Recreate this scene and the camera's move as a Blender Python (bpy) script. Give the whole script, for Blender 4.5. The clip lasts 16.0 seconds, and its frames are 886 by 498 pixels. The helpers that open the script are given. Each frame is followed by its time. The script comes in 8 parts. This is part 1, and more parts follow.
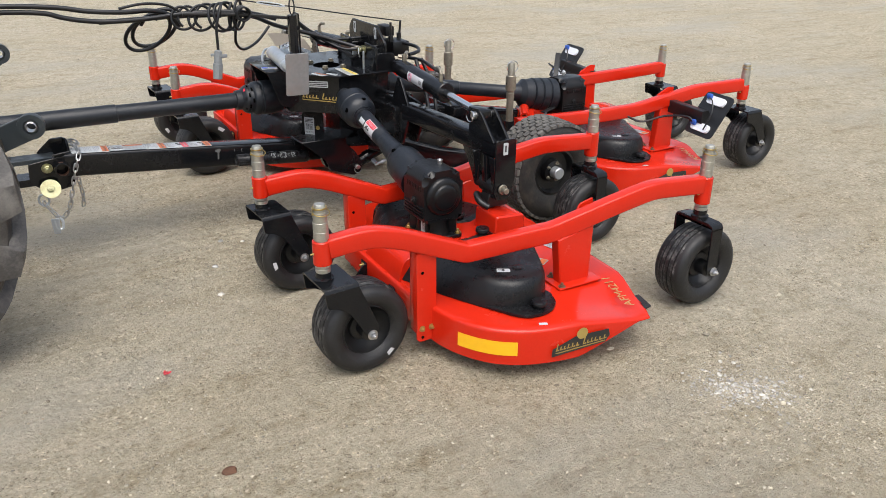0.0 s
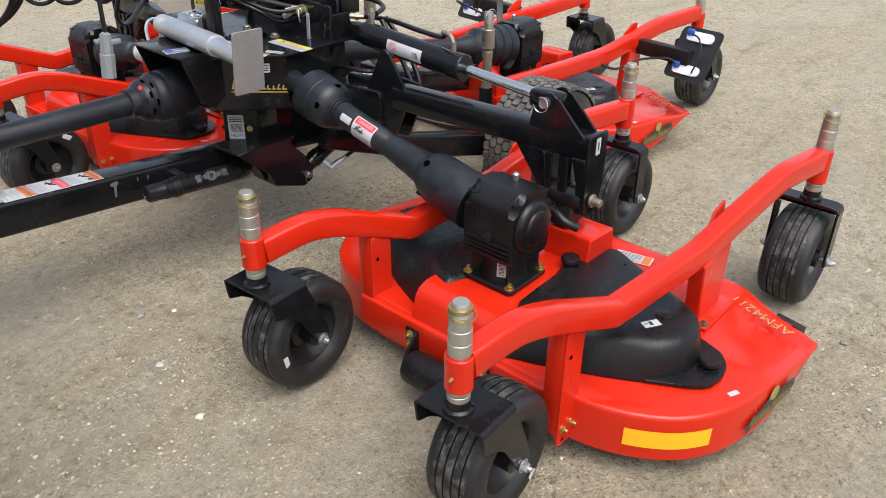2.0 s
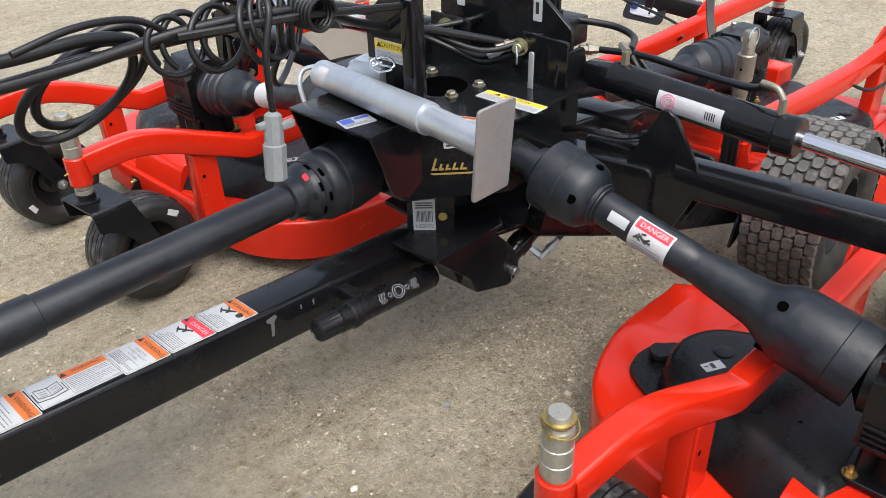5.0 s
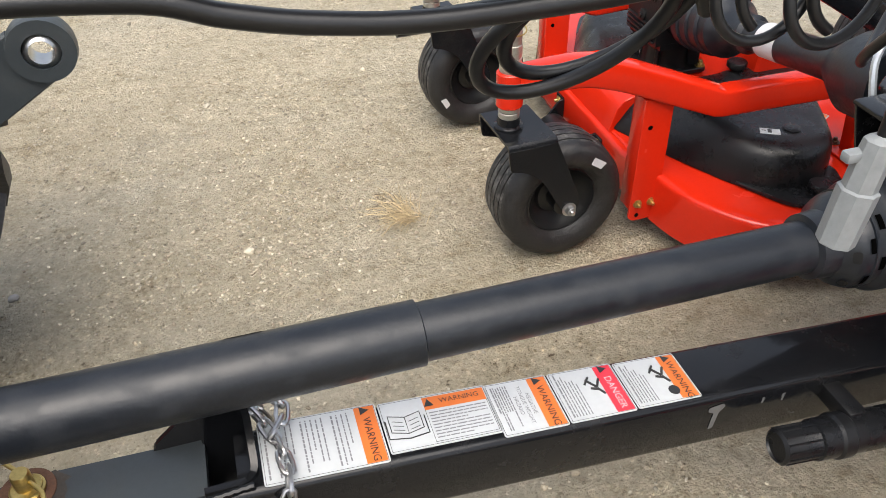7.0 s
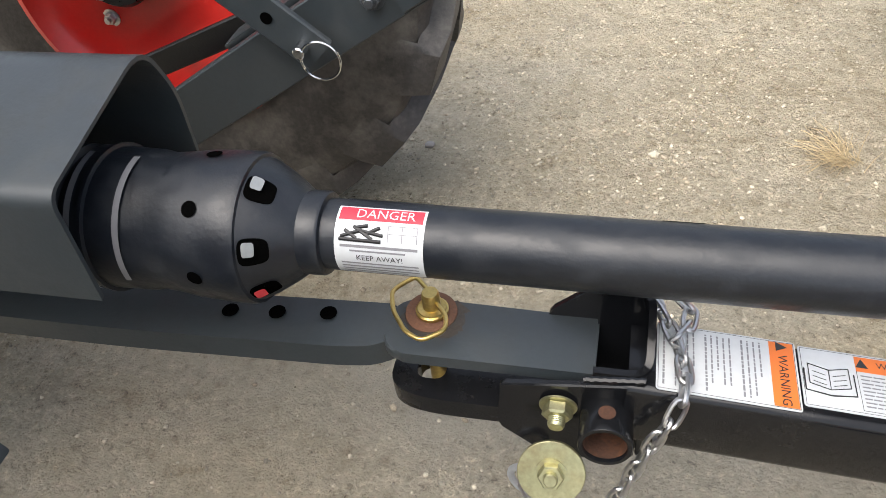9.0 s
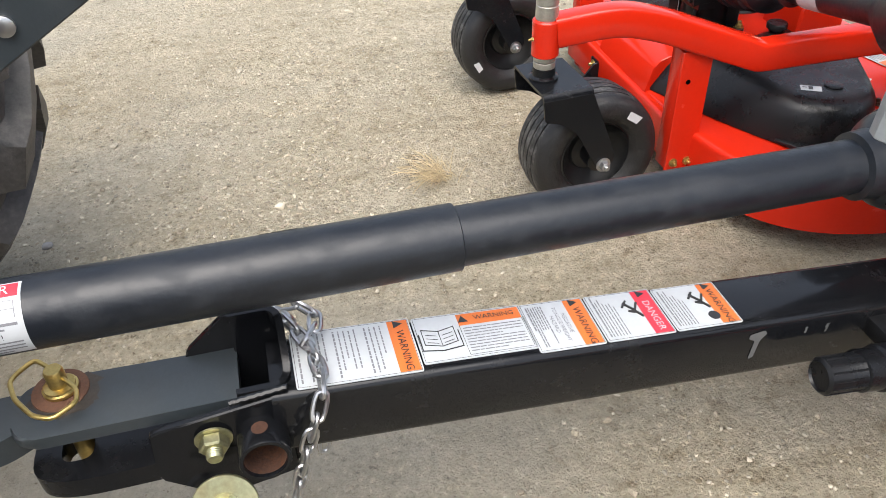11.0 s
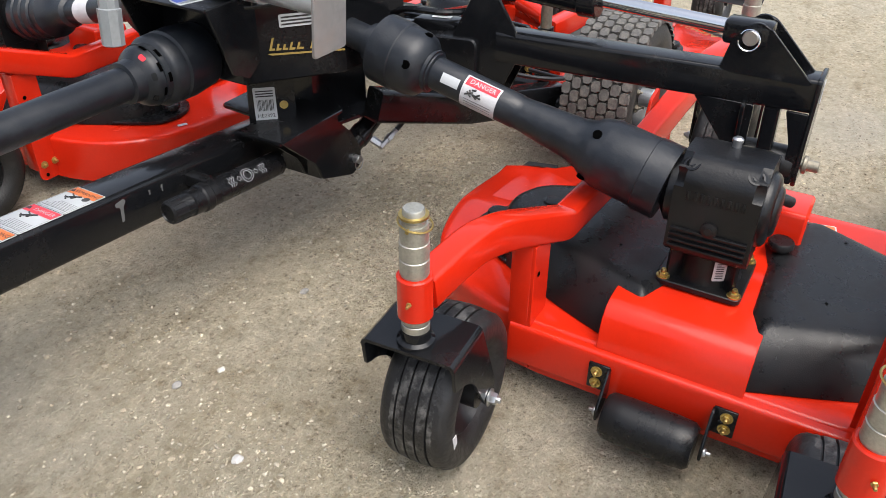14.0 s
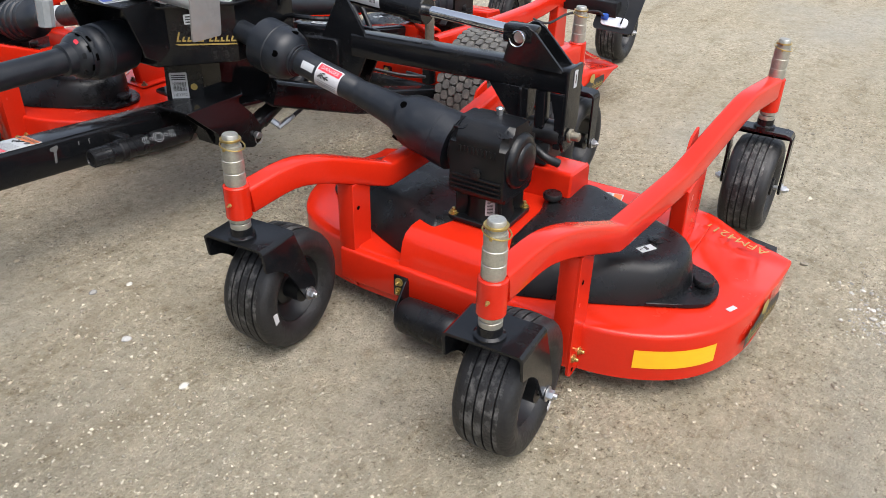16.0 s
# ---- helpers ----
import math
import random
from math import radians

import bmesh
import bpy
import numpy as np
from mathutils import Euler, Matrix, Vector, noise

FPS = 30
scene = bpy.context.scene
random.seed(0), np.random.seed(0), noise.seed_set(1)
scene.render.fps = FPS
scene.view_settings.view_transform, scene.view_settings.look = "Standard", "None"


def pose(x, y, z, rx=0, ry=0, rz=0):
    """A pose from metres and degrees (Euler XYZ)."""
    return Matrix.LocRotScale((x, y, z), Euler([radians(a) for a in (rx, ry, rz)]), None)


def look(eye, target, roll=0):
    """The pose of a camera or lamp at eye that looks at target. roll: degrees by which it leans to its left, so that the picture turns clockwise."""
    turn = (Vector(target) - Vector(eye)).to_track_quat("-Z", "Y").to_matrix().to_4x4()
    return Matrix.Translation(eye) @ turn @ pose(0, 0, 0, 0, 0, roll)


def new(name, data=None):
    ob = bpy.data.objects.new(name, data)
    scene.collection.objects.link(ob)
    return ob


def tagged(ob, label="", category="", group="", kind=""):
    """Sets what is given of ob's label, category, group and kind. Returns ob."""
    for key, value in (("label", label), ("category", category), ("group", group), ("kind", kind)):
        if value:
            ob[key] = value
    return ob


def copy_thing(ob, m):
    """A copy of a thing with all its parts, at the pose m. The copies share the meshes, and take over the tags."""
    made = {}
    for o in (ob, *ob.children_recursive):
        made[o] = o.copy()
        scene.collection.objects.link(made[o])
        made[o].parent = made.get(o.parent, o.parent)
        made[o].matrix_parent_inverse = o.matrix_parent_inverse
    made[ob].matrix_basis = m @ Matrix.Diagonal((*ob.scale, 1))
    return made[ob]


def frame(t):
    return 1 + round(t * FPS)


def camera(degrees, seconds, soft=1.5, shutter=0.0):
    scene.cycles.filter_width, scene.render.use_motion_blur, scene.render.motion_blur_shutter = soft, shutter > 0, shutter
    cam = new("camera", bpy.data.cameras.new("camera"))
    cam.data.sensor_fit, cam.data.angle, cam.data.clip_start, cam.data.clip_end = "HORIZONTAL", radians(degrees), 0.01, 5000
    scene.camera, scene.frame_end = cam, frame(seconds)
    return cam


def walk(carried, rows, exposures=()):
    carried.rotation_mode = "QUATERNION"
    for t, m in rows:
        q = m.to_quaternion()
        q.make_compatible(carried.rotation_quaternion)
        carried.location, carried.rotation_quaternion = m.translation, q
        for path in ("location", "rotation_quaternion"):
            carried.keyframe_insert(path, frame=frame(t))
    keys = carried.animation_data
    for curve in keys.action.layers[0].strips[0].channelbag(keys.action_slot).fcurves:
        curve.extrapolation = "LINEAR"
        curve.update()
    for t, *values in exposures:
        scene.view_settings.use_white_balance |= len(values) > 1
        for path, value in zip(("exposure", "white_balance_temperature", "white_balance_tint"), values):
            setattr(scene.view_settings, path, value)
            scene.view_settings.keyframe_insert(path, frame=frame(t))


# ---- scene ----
cam = camera(58.7, 16.0, soft=0.4)
PATH = [
    (0, (0.174, 0.39, 1.555), (1.083, 1.966, 0.724), 0.5),
    (0.5, (0.076, 0.786, 1.535), (1.074, 2.271, 0.641), 0.5),
    (1, (0.076, 1.162, 1.486), (1.184, 2.533, 0.542), 0.4),
    (1.5, (0.015, 1.51, 1.485), (1.24, 2.749, 0.503), 0.7),
    (2, (0.02, 1.818, 1.485), (1.333, 2.948, 0.485), 0.7),
    (2.5, (0.099, 2.113, 1.451), (1.449, 3.191, 0.443), 0.3),
    (3, (0.071, 2.38, 1.504), (1.42, 3.442, 0.48), -0.1),
    (3.2, (0.068, 2.444, 1.518), (1.404, 3.52, 0.49), -0.4),
    (5.3, (0.384, 2.949, 1.421), (1.578, 4.146, 0.353), -1.7),
    (5.5, (0.423, 3.017, 1.426), (1.589, 4.232, 0.346), -1.3),
    (6, (0.448, 3.217, 1.398), (1.486, 4.512, 0.282), -0.1),
    (6.5, (0.47, 3.371, 1.338), (1.229, 4.791, 0.152), -0.3),
    (7, (0.474, 3.48, 1.302), (0.903, 4.981, 0.052), -1.5),
    (7.5, (0.414, 3.52, 1.25), (0.502, 5.037, -0.049), -3.3),
    (8, (0.365, 3.532, 1.226), (0.161, 5.02, -0.095), -5.6),
    (8.2, (0.351, 3.528, 1.227), (0.065, 4.999, -0.098), -6.2),
    (9.2, (0.37, 3.52, 1.212), (-0.073, 4.927, -0.139), -7.4),
    (10.3, (0.411, 3.499, 1.192), (0.313, 5.008, -0.117), -5.2),
    (10.5, (0.426, 3.481, 1.192), (0.45, 5.0, -0.109), -4.4),
    (11, (0.44, 3.425, 1.198), (0.81, 4.948, -0.044), -1.9),
    (11.5, (0.432, 3.352, 1.248), (1.137, 4.833, 0.104), -0.4),
    (12, (0.39, 3.273, 1.317), (1.348, 4.678, 0.265), -0.1),
    (12.5, (0.354, 3.137, 1.323), (1.497, 4.425, 0.305), -0.3),
    (13, (0.285, 2.963, 1.316), (1.564, 4.091, 0.272), -0.6),
    (13.5, (0.188, 2.863, 1.295), (1.569, 3.827, 0.217), -0.3),
    (14, (0.122, 2.747, 1.264), (1.569, 3.576, 0.16), 0.3),
    (14.5, (0.038, 2.561, 1.248), (1.534, 3.304, 0.148), 1.3),
    (15, (-0.092, 2.43, 1.238), (1.429, 3.159, 0.162), 2.0),
    (15.5, (-0.205, 2.273, 1.283), (1.306, 3.061, 0.236), 1.8),
    (16, (-0.152, 2.029, 1.329), (1.322, 2.925, 0.317), 1.4),
]
walk(cam, [(t, look(eye, target, roll)) for t, eye, target, roll in PATH], [(0.0, 0.78, 6500, 10), (1.5, 0.85, 6500, 10), (3.0, 1.00, 6500, 10), (5.5, 1.12, 6500, 10), (6.3, 1.20, 6550, 10), (7.0, 1.20, 6800, 10), (8.0, 1.31, 6800, 10), (10.5, 1.36, 6450, 10), (12.0, 1.23, 6750, 10), (13.0, 1.21, 6650, 10), (14.5, 1.12, 6500, 10), (16.0, 1.00, 6400, 10)])

# ---- light: a bright overcast sky ----
world = bpy.data.worlds.new("overcast_sky")
world.use_nodes = True
scene.world = world
wn, wl = world.node_tree.nodes, world.node_tree.links
sky = wn.new("ShaderNodeTexSky")
sky.sky_type = "NISHITA"
sky.sun_disc = False
sky.sun_elevation, sky.sun_rotation = radians(65), radians(202)
sky.air_density, sky.dust_density, sky.ozone_density = 1.0, 4.0, 1.0
pale = wn.new("ShaderNodeHueSaturation")
pale.inputs["Saturation"].default_value = 0.58
wl.new(sky.outputs["Color"], pale.inputs["Color"])
wl.new(pale.outputs["Color"], wn["Background"].inputs["Color"])
wn["Background"].inputs["Strength"].default_value = 0.131
sun_data = bpy.data.lights.new("sun", "SUN")
sun_data.energy, sun_data.angle, sun_data.color = 1.2, radians(62), (1.0, 0.99, 0.975)
sun = new("sun", sun_data)
sun.matrix_world = look((0, 0, 20), (3.5, 8.5, 0.0))

# ---- materials ----


def material(name, color, rough=0.5, metal=0.0, vary=0.15, scale=30.0, bump=0.0, bump_scale=200.0, coat=0.0, dirt=None, dirt_amount=0.0, dirt_scale=6.0, random_tint=0.0, spec=0.5):
    """A painted, plastic or metal surface with mottling at two scales, dust and fine relief."""
    m = bpy.data.materials.new(name)
    m.use_nodes = True
    n, l = m.node_tree.nodes, m.node_tree.links
    b = n["Principled BSDF"]
    where = n.new("ShaderNodeTexCoord")
    big, fine = n.new("ShaderNodeTexNoise"), n.new("ShaderNodeTexNoise")
    big.inputs["Scale"].default_value, fine.inputs["Scale"].default_value = scale * 0.2, scale * 4
    big.inputs["Detail"].default_value, fine.inputs["Detail"].default_value = 5, 4
    l.new(where.outputs["Object"], big.inputs["Vector"])
    l.new(where.outputs["Object"], fine.inputs["Vector"])
    both = n.new("ShaderNodeMix")
    both.data_type = "FLOAT"
    both.inputs[0].default_value = 0.45
    l.new(big.outputs["Fac"], both.inputs[2])
    l.new(fine.outputs["Fac"], both.inputs[3])
    span = n.new("ShaderNodeMapRange")
    span.inputs[1].default_value, span.inputs[2].default_value = 0.3, 0.7
    span.inputs[3].default_value, span.inputs[4].default_value = 1 - vary, 1 + vary
    l.new(both.outputs[0], span.inputs[0])
    tint = n.new("ShaderNodeMix")
    tint.data_type, tint.blend_type = "RGBA", "MULTIPLY"
    tint.inputs[0].default_value = 1.0
    tint.inputs[6].default_value = (*color, 1)
    l.new(span.outputs[0], tint.inputs[7])
    out = tint.outputs[2]
    if random_tint:
        info = n.new("ShaderNodeNewGeometry")
        r = n.new("ShaderNodeMapRange")
        r.inputs[3].default_value, r.inputs[4].default_value = 1 - random_tint, 1 + random_tint
        l.new(info.outputs["Random Per Island"], r.inputs[0])
        more = n.new("ShaderNodeMix")
        more.data_type, more.blend_type = "RGBA", "MULTIPLY"
        more.inputs[0].default_value = 1.0
        l.new(out, more.inputs[6])
        l.new(r.outputs[0], more.inputs[7])
        out = more.outputs[2]
    if dirt:
        spots = n.new("ShaderNodeTexNoise")
        spots.inputs["Scale"].default_value, spots.inputs["Detail"].default_value, spots.inputs["Roughness"].default_value = dirt_scale, 9, 0.7
        l.new(where.outputs["Object"], spots.inputs["Vector"])
        cut = n.new("ShaderNodeMapRange")
        cut.inputs[1].default_value, cut.inputs[2].default_value, cut.inputs[4].default_value = 0.47, 0.75, dirt_amount
        l.new(spots.outputs["Fac"], cut.inputs[0])
        mixed = n.new("ShaderNodeMix")
        mixed.data_type = "RGBA"
        mixed.inputs[7].default_value = (*dirt, 1)
        l.new(cut.outputs[0], mixed.inputs[0])
        l.new(out, mixed.inputs[6])
        out = mixed.outputs[2]
        dull = n.new("ShaderNodeMapRange")
        dull.inputs[2].default_value = max(dirt_amount, 0.01)
        dull.inputs[3].default_value, dull.inputs[4].default_value = rough, min(1.0, rough + 0.35)
        l.new(cut.outputs[0], dull.inputs[0])
        l.new(dull.outputs[0], b.inputs["Roughness"])
    else:
        gloss = n.new("ShaderNodeMapRange")
        gloss.inputs[3].default_value, gloss.inputs[4].default_value = rough * 0.8, min(1.0, rough * 1.25)
        l.new(both.outputs[0], gloss.inputs[0])
        l.new(gloss.outputs[0], b.inputs["Roughness"])
    l.new(out, b.inputs["Base Color"])
    b.inputs["Metallic"].default_value = metal
    b.inputs["Coat Weight"].default_value = coat
    b.inputs["Specular IOR Level"].default_value = spec
    b.inputs["Coat Roughness"].default_value = 0.12
    if bump:
        grain = n.new("ShaderNodeTexNoise")
        grain.inputs["Scale"].default_value, grain.inputs["Detail"].default_value = bump_scale, 6
        l.new(where.outputs["Object"], grain.inputs["Vector"])
        relief = n.new("ShaderNodeBump")
        relief.inputs["Strength"].default_value, relief.inputs["Distance"].default_value = bump, 0.004
        l.new(grain.outputs["Fac"], relief.inputs["Height"])
        l.new(relief.outputs["Normal"], b.inputs["Normal"])
    return m


DUST = (0.30, 0.25, 0.19)
red_paint = material("red_orange_paint", (0.57, 0.0195, 0.0055), 0.13, vary=0.05, bump=0.02, bump_scale=30, coat=0.12, spec=0.34, dirt=DUST, dirt_amount=0.006)
black_gloss = material("black_gloss_paint", (0.0070, 0.0075, 0.0087), 0.11, vary=0.25, bump=0.035, bump_scale=60, coat=0.0, spec=0.33, dirt=DUST, dirt_amount=0.012, dirt_scale=9)
black_matt = material("black_satin_paint", (0.0075, 0.0078, 0.0085), 0.36, vary=0.25, bump=0.12, bump_scale=220, dirt=DUST, dirt_amount=0.03, dirt_scale=12)
cast_black = material("black_cast_iron", (0.0055, 0.0058, 0.0066), 0.28, spec=0.36, vary=0.2, bump=0.14, bump_scale=180, dirt=DUST, dirt_amount=0.015)
plastic = material("black_plastic", (0.0076, 0.0080, 0.0090), 0.27, vary=0.2, bump=0.12, bump_scale=500, dirt=DUST, dirt_amount=0.010, dirt_scale=10, spec=0.30)
guard_plastic = material("black_guard_plastic", (0.0075, 0.0098, 0.0138), 0.36, vary=0.2, bump=0.10, bump_scale=160, dirt=(0.16, 0.17, 0.18), dirt_amount=0.08, dirt_scale=26, spec=0.46)
tread_worn = material("scuffed_castor_tread", (0.011, 0.011, 0.0115), 0.5, vary=0.3, bump=0.6, bump_scale=140, dirt=(0.34, 0.33, 0.31), dirt_amount=0.55, dirt_scale=34)
rubber = material("black_rubber", (0.0100, 0.0100, 0.0107), 0.46, vary=0.25, bump=0.35, bump_scale=120, dirt=(0.25, 0.23, 0.20), dirt_amount=0.06, dirt_scale=48)
turf_rubber = material("dusty_turf_rubber", (0.020, 0.019, 0.018), 0.7, vary=0.3, bump=0.4, bump_scale=120, dirt=DUST, dirt_amount=0.22, dirt_scale=16)
tractor_rubber = material("dusty_tractor_rubber", (0.050, 0.046, 0.043), 0.50, vary=0.45, bump=0.4, bump_scale=50, dirt=(0.26, 0.24, 0.21), dirt_amount=0.60, dirt_scale=9)
hose_rubber = material("hose_rubber", (0.0065, 0.0068, 0.0078), 0.36, vary=0.2, bump=0.06, bump_scale=300)
zinc = material("galvanised_steel", (0.56, 0.60, 0.64), 0.34, metal=0.75, vary=0.10, scale=60, bump=0.06, bump_scale=90, dirt=(0.42, 0.42, 0.41), dirt_amount=0.2, dirt_scale=25)
spacer_steel = material("weathered_spacer_steel", (0.30, 0.275, 0.22), 0.42, metal=0.75, vary=0.25, scale=50, bump=0.1, dirt=(0.14, 0.11, 0.06), dirt_amount=0.5, dirt_scale=26)
gold_zinc = material("yellow_zinc_plate", (0.50, 0.37, 0.13), 0.30, metal=0.9, vary=0.25, scale=60, bump=0.05)
chrome = material("polished_rod_steel", (0.72, 0.73, 0.74), 0.12, metal=1.0, vary=0.04)
bolt_steel = material("plain_bolt_steel", (0.50, 0.50, 0.50), 0.3, metal=0.95, vary=0.1)
castor_steel = material("bright_spindle_steel", (0.46, 0.45, 0.40), 0.36, metal=0.8, vary=0.2, scale=50, bump=0.08, dirt=(0.24, 0.21, 0.13), dirt_amount=0.45, dirt_scale=26)
tread_rubber = material("worn_tread_blocks", (0.085, 0.082, 0.077), 0.8, vary=0.3, bump=0.4, bump_scale=120, dirt=(0.26, 0.24, 0.20), dirt_amount=0.6, dirt_scale=30)
scuff = material("dried_pale_splash", (0.10, 0.10, 0.098), 0.7, vary=0.2)
# glossless near-black for flat patches: the shade inside holes, painted on
void_black = material("painted_hole_shade", (0.0015, 0.0015, 0.0015), 1.0, vary=0.1)
void_black.node_tree.nodes["Principled BSDF"].inputs["Specular IOR Level"].default_value = 0.0
rust = material("surface_rust", (0.12, 0.055, 0.03), 0.8, vary=0.4, scale=80, bump=0.3)
dark_rust = material("dark_bore_rust", (0.060, 0.024, 0.012), 0.75, vary=0.6, scale=60, bump=0.3, dirt=(0.20, 0.08, 0.03), dirt_amount=0.5, dirt_scale=30)
stain = material("faint_rust_stain", (0.040, 0.032, 0.024), 0.6, vary=0.5, scale=60, dirt=(0.075, 0.040, 0.020), dirt_amount=0.6, dirt_scale=40)
green_zinc = material("yellow_green_zinc", (0.38, 0.37, 0.22), 0.30, metal=0.85, vary=0.30, scale=40, bump=0.05, dirt=(0.24, 0.15, 0.06), dirt_amount=0.35, dirt_scale=30)
bare_foot = material("scuffed_grey_plate", (0.25, 0.25, 0.245), 0.5, metal=0.4, vary=0.2, scale=18, bump=0.1, dirt=(0.28, 0.22, 0.19), dirt_amount=0.6, dirt_scale=9)
plug_grey = material("grey_plug_plastic", (0.21, 0.225, 0.23), 0.45, vary=0.15, bump=0.1)
decal_white = material("white_decal_film", (0.47, 0.49, 0.50), 0.35, vary=0.06)
decal_orange = material("orange_decal_print", (0.62, 0.15, 0.025), 0.35, vary=0.05)
decal_red = material("red_decal_print", (0.66, 0.03, 0.05), 0.35, vary=0.05)
decal_yellow = material("yellow_decal_print", (0.74, 0.55, 0.045), 0.35, vary=0.05)
reflector_yellow = material("amber_reflector_film", (0.90, 0.48, 0.012), 0.30, vary=0.06, scale=200, bump=0.15, bump_scale=700)
decal_ink = material("black_print", (0.02, 0.02, 0.02), 0.4, vary=0.1)
grey_ink = material("grey_print", (0.17, 0.17, 0.18), 0.4, vary=0.1)
gold_ink = material("gold_print", (0.34, 0.24, 0.065), 0.4, vary=0.15)
blue_ink = material("blue_print", (0.05, 0.09, 0.42), 0.4, vary=0.1)
pink_ink = material("pink_print", (0.62, 0.22, 0.30), 0.4, vary=0.1)
paper_white = material("crumpled_white_paper", (0.52, 0.52, 0.53), 0.6, vary=0.12, scale=90, bump=0.3, bump_scale=120)
tractor_grey = material("dark_grey_tractor_paint", (0.030, 0.037, 0.041), 0.36, vary=0.12, bump=0.06, dirt=DUST, dirt_amount=0.03, dirt_scale=14)
dark_bolt = material("dark_plated_bolt", (0.12, 0.13, 0.14), 0.4, metal=0.8, vary=0.2)
tractor_red = material("dark_red_tractor_paint", (0.60, 0.018, 0.014), 0.30, vary=0.08, coat=0.4, dirt=DUST, dirt_amount=0.10)
stone_mat = material("tan_gravel_stone", (0.40, 0.358, 0.275), 0.9, vary=0.25, scale=150, bump=0.3, bump_scale=300, random_tint=0.42)
pale_stone = material("pale_crushed_stone", (0.42, 0.40, 0.355), 0.88, vary=0.25, scale=150, bump=0.3, bump_scale=300, random_tint=0.35)
clod_mat = material("tan_dirt_clod", (0.30, 0.255, 0.185), 0.95, vary=0.3, scale=150, bump=0.4, bump_scale=300, random_tint=0.35)
pale_pebble = material("white_pebble", (0.46, 0.45, 0.435), 0.6, vary=0.12, scale=120, bump=0.1, bump_scale=200)
grey_pebble = material("grey_pebble", (0.25, 0.24, 0.225), 0.7, vary=0.2, scale=120, bump=0.15, bump_scale=200)
straw = material("dry_straw", (0.42, 0.33, 0.19), 0.7, vary=0.2, random_tint=0.3)
lamp_lens = material("white_lamp_cover", (0.74, 0.76, 0.80), 0.25, vary=0.05)
blue_plug = material("blue_tape", (0.03, 0.10, 0.42), 0.45, vary=0.1)
# brown-grey colour stands in for sky reflected on a glossy black guard
guard_sheen = material("painted_guard_sky_sheen", (0.33, 0.29, 0.24), 0.7, vary=0.1, bump=0.1)


def ground_material():
    m = bpy.data.materials.new("packed_dirt_and_gravel")
    m.use_nodes = True
    n, l = m.node_tree.nodes, m.node_tree.links
    b = n["Principled BSDF"]
    where = n.new("ShaderNodeTexCoord")

    def noise_at(scale, detail=8, rough=0.6, stretch=None):
        t = n.new("ShaderNodeTexNoise")
        t.inputs["Scale"].default_value, t.inputs["Detail"].default_value, t.inputs["Roughness"].default_value = scale, detail, rough
        if stretch:
            v = n.new("ShaderNodeMapping")
            v.inputs["Scale"].default_value = stretch
            v.inputs["Rotation"].default_value = (0, 0, radians(25))
            l.new(where.outputs["Object"], v.inputs["Vector"])
            l.new(v.outputs["Vector"], t.inputs["Vector"])
        else:
            l.new(where.outputs["Object"], t.inputs["Vector"])
        return t

    def ramp(source, stops):
        r = n.new("ShaderNodeValToRGB")
        e = r.color_ramp.elements
        while len(e) < len(stops):
            e.new(0.5)
        for el, (p, c) in zip(e, stops):
            el.position, el.color = p, (*c, 1)
        l.new(source, r.inputs["Fac"])
        return r.outputs["Color"]

    def mix(kind, fac, a, bb):
        x = n.new("ShaderNodeMix")
        x.data_type, x.blend_type = "RGBA", kind
        if isinstance(fac, float):
            x.inputs[0].default_value = fac
        else:
            l.new(fac, x.inputs[0])
        l.new(a, x.inputs[6])
        l.new(bb, x.inputs[7])
        return x.outputs[2]

    patches = ramp(noise_at(0.7, 7, 0.66).outputs["Fac"], [(0.32, (0.424, 0.370, 0.266)), (0.5, (0.450, 0.400, 0.296)), (0.68, (0.476, 0.434, 0.336))])
    tracks = ramp(noise_at(3.2, 8, 0.70, (0.30, 1.5, 1)).outputs["Fac"], [(0.34, (0.82, 0.79, 0.74)), (0.45, (0.98, 0.98, 0.98)), (0.70, (1.06, 1.06, 1.07))])
    base = mix("MULTIPLY", 0.9, patches, tracks)
    blots = ramp(noise_at(9, 9, 0.72).outputs["Fac"], [(0.36, (0.80, 0.77, 0.72)), (0.46, (0.98, 0.98, 0.98)), (0.62, (1.09, 1.09, 1.10))])
    base = mix("MULTIPLY", 0.9, base, blots)
    mottle = ramp(noise_at(27, 7, 0.70).outputs["Fac"], [(0.34, (0.74, 0.70, 0.64)), (0.45, (0.98, 0.98, 0.97)), (0.55, (1.03, 1.03, 1.03)), (0.66, (1.22, 1.22, 1.21))])
    base = mix("MULTIPLY", 0.9, base, mottle)
    loose = ramp(noise_at(1.9, 6, 0.62).outputs["Fac"], [(0.42, (0.42, 0.42, 0.42)), (0.58, (1, 1, 1))])
    # pale crumbs; the darkest stop paints in the small shadows they cast
    crumbs = ramp(noise_at(62, 8, 0.74).outputs["Fac"], [(0.34, (0.24, 0.20, 0.16)), (0.435, (0.97, 0.96, 0.94)), (0.55, (1.05, 1.05, 1.05)), (0.66, (1.55, 1.54, 1.50))])
    base = mix("MULTIPLY", loose, base, crumbs)
    grit = n.new("ShaderNodeTexVoronoi")
    grit.inputs["Scale"].default_value = 150
    l.new(where.outputs["Object"], grit.inputs["Vector"])
    specks = ramp(grit.outputs["Color"], [(0.0, (0.56, 0.52, 0.46)), (0.2, (0.99, 0.99, 0.99)), (0.8, (1.03, 1.03, 1.03)), (1.0, (1.50, 1.49, 1.46))])
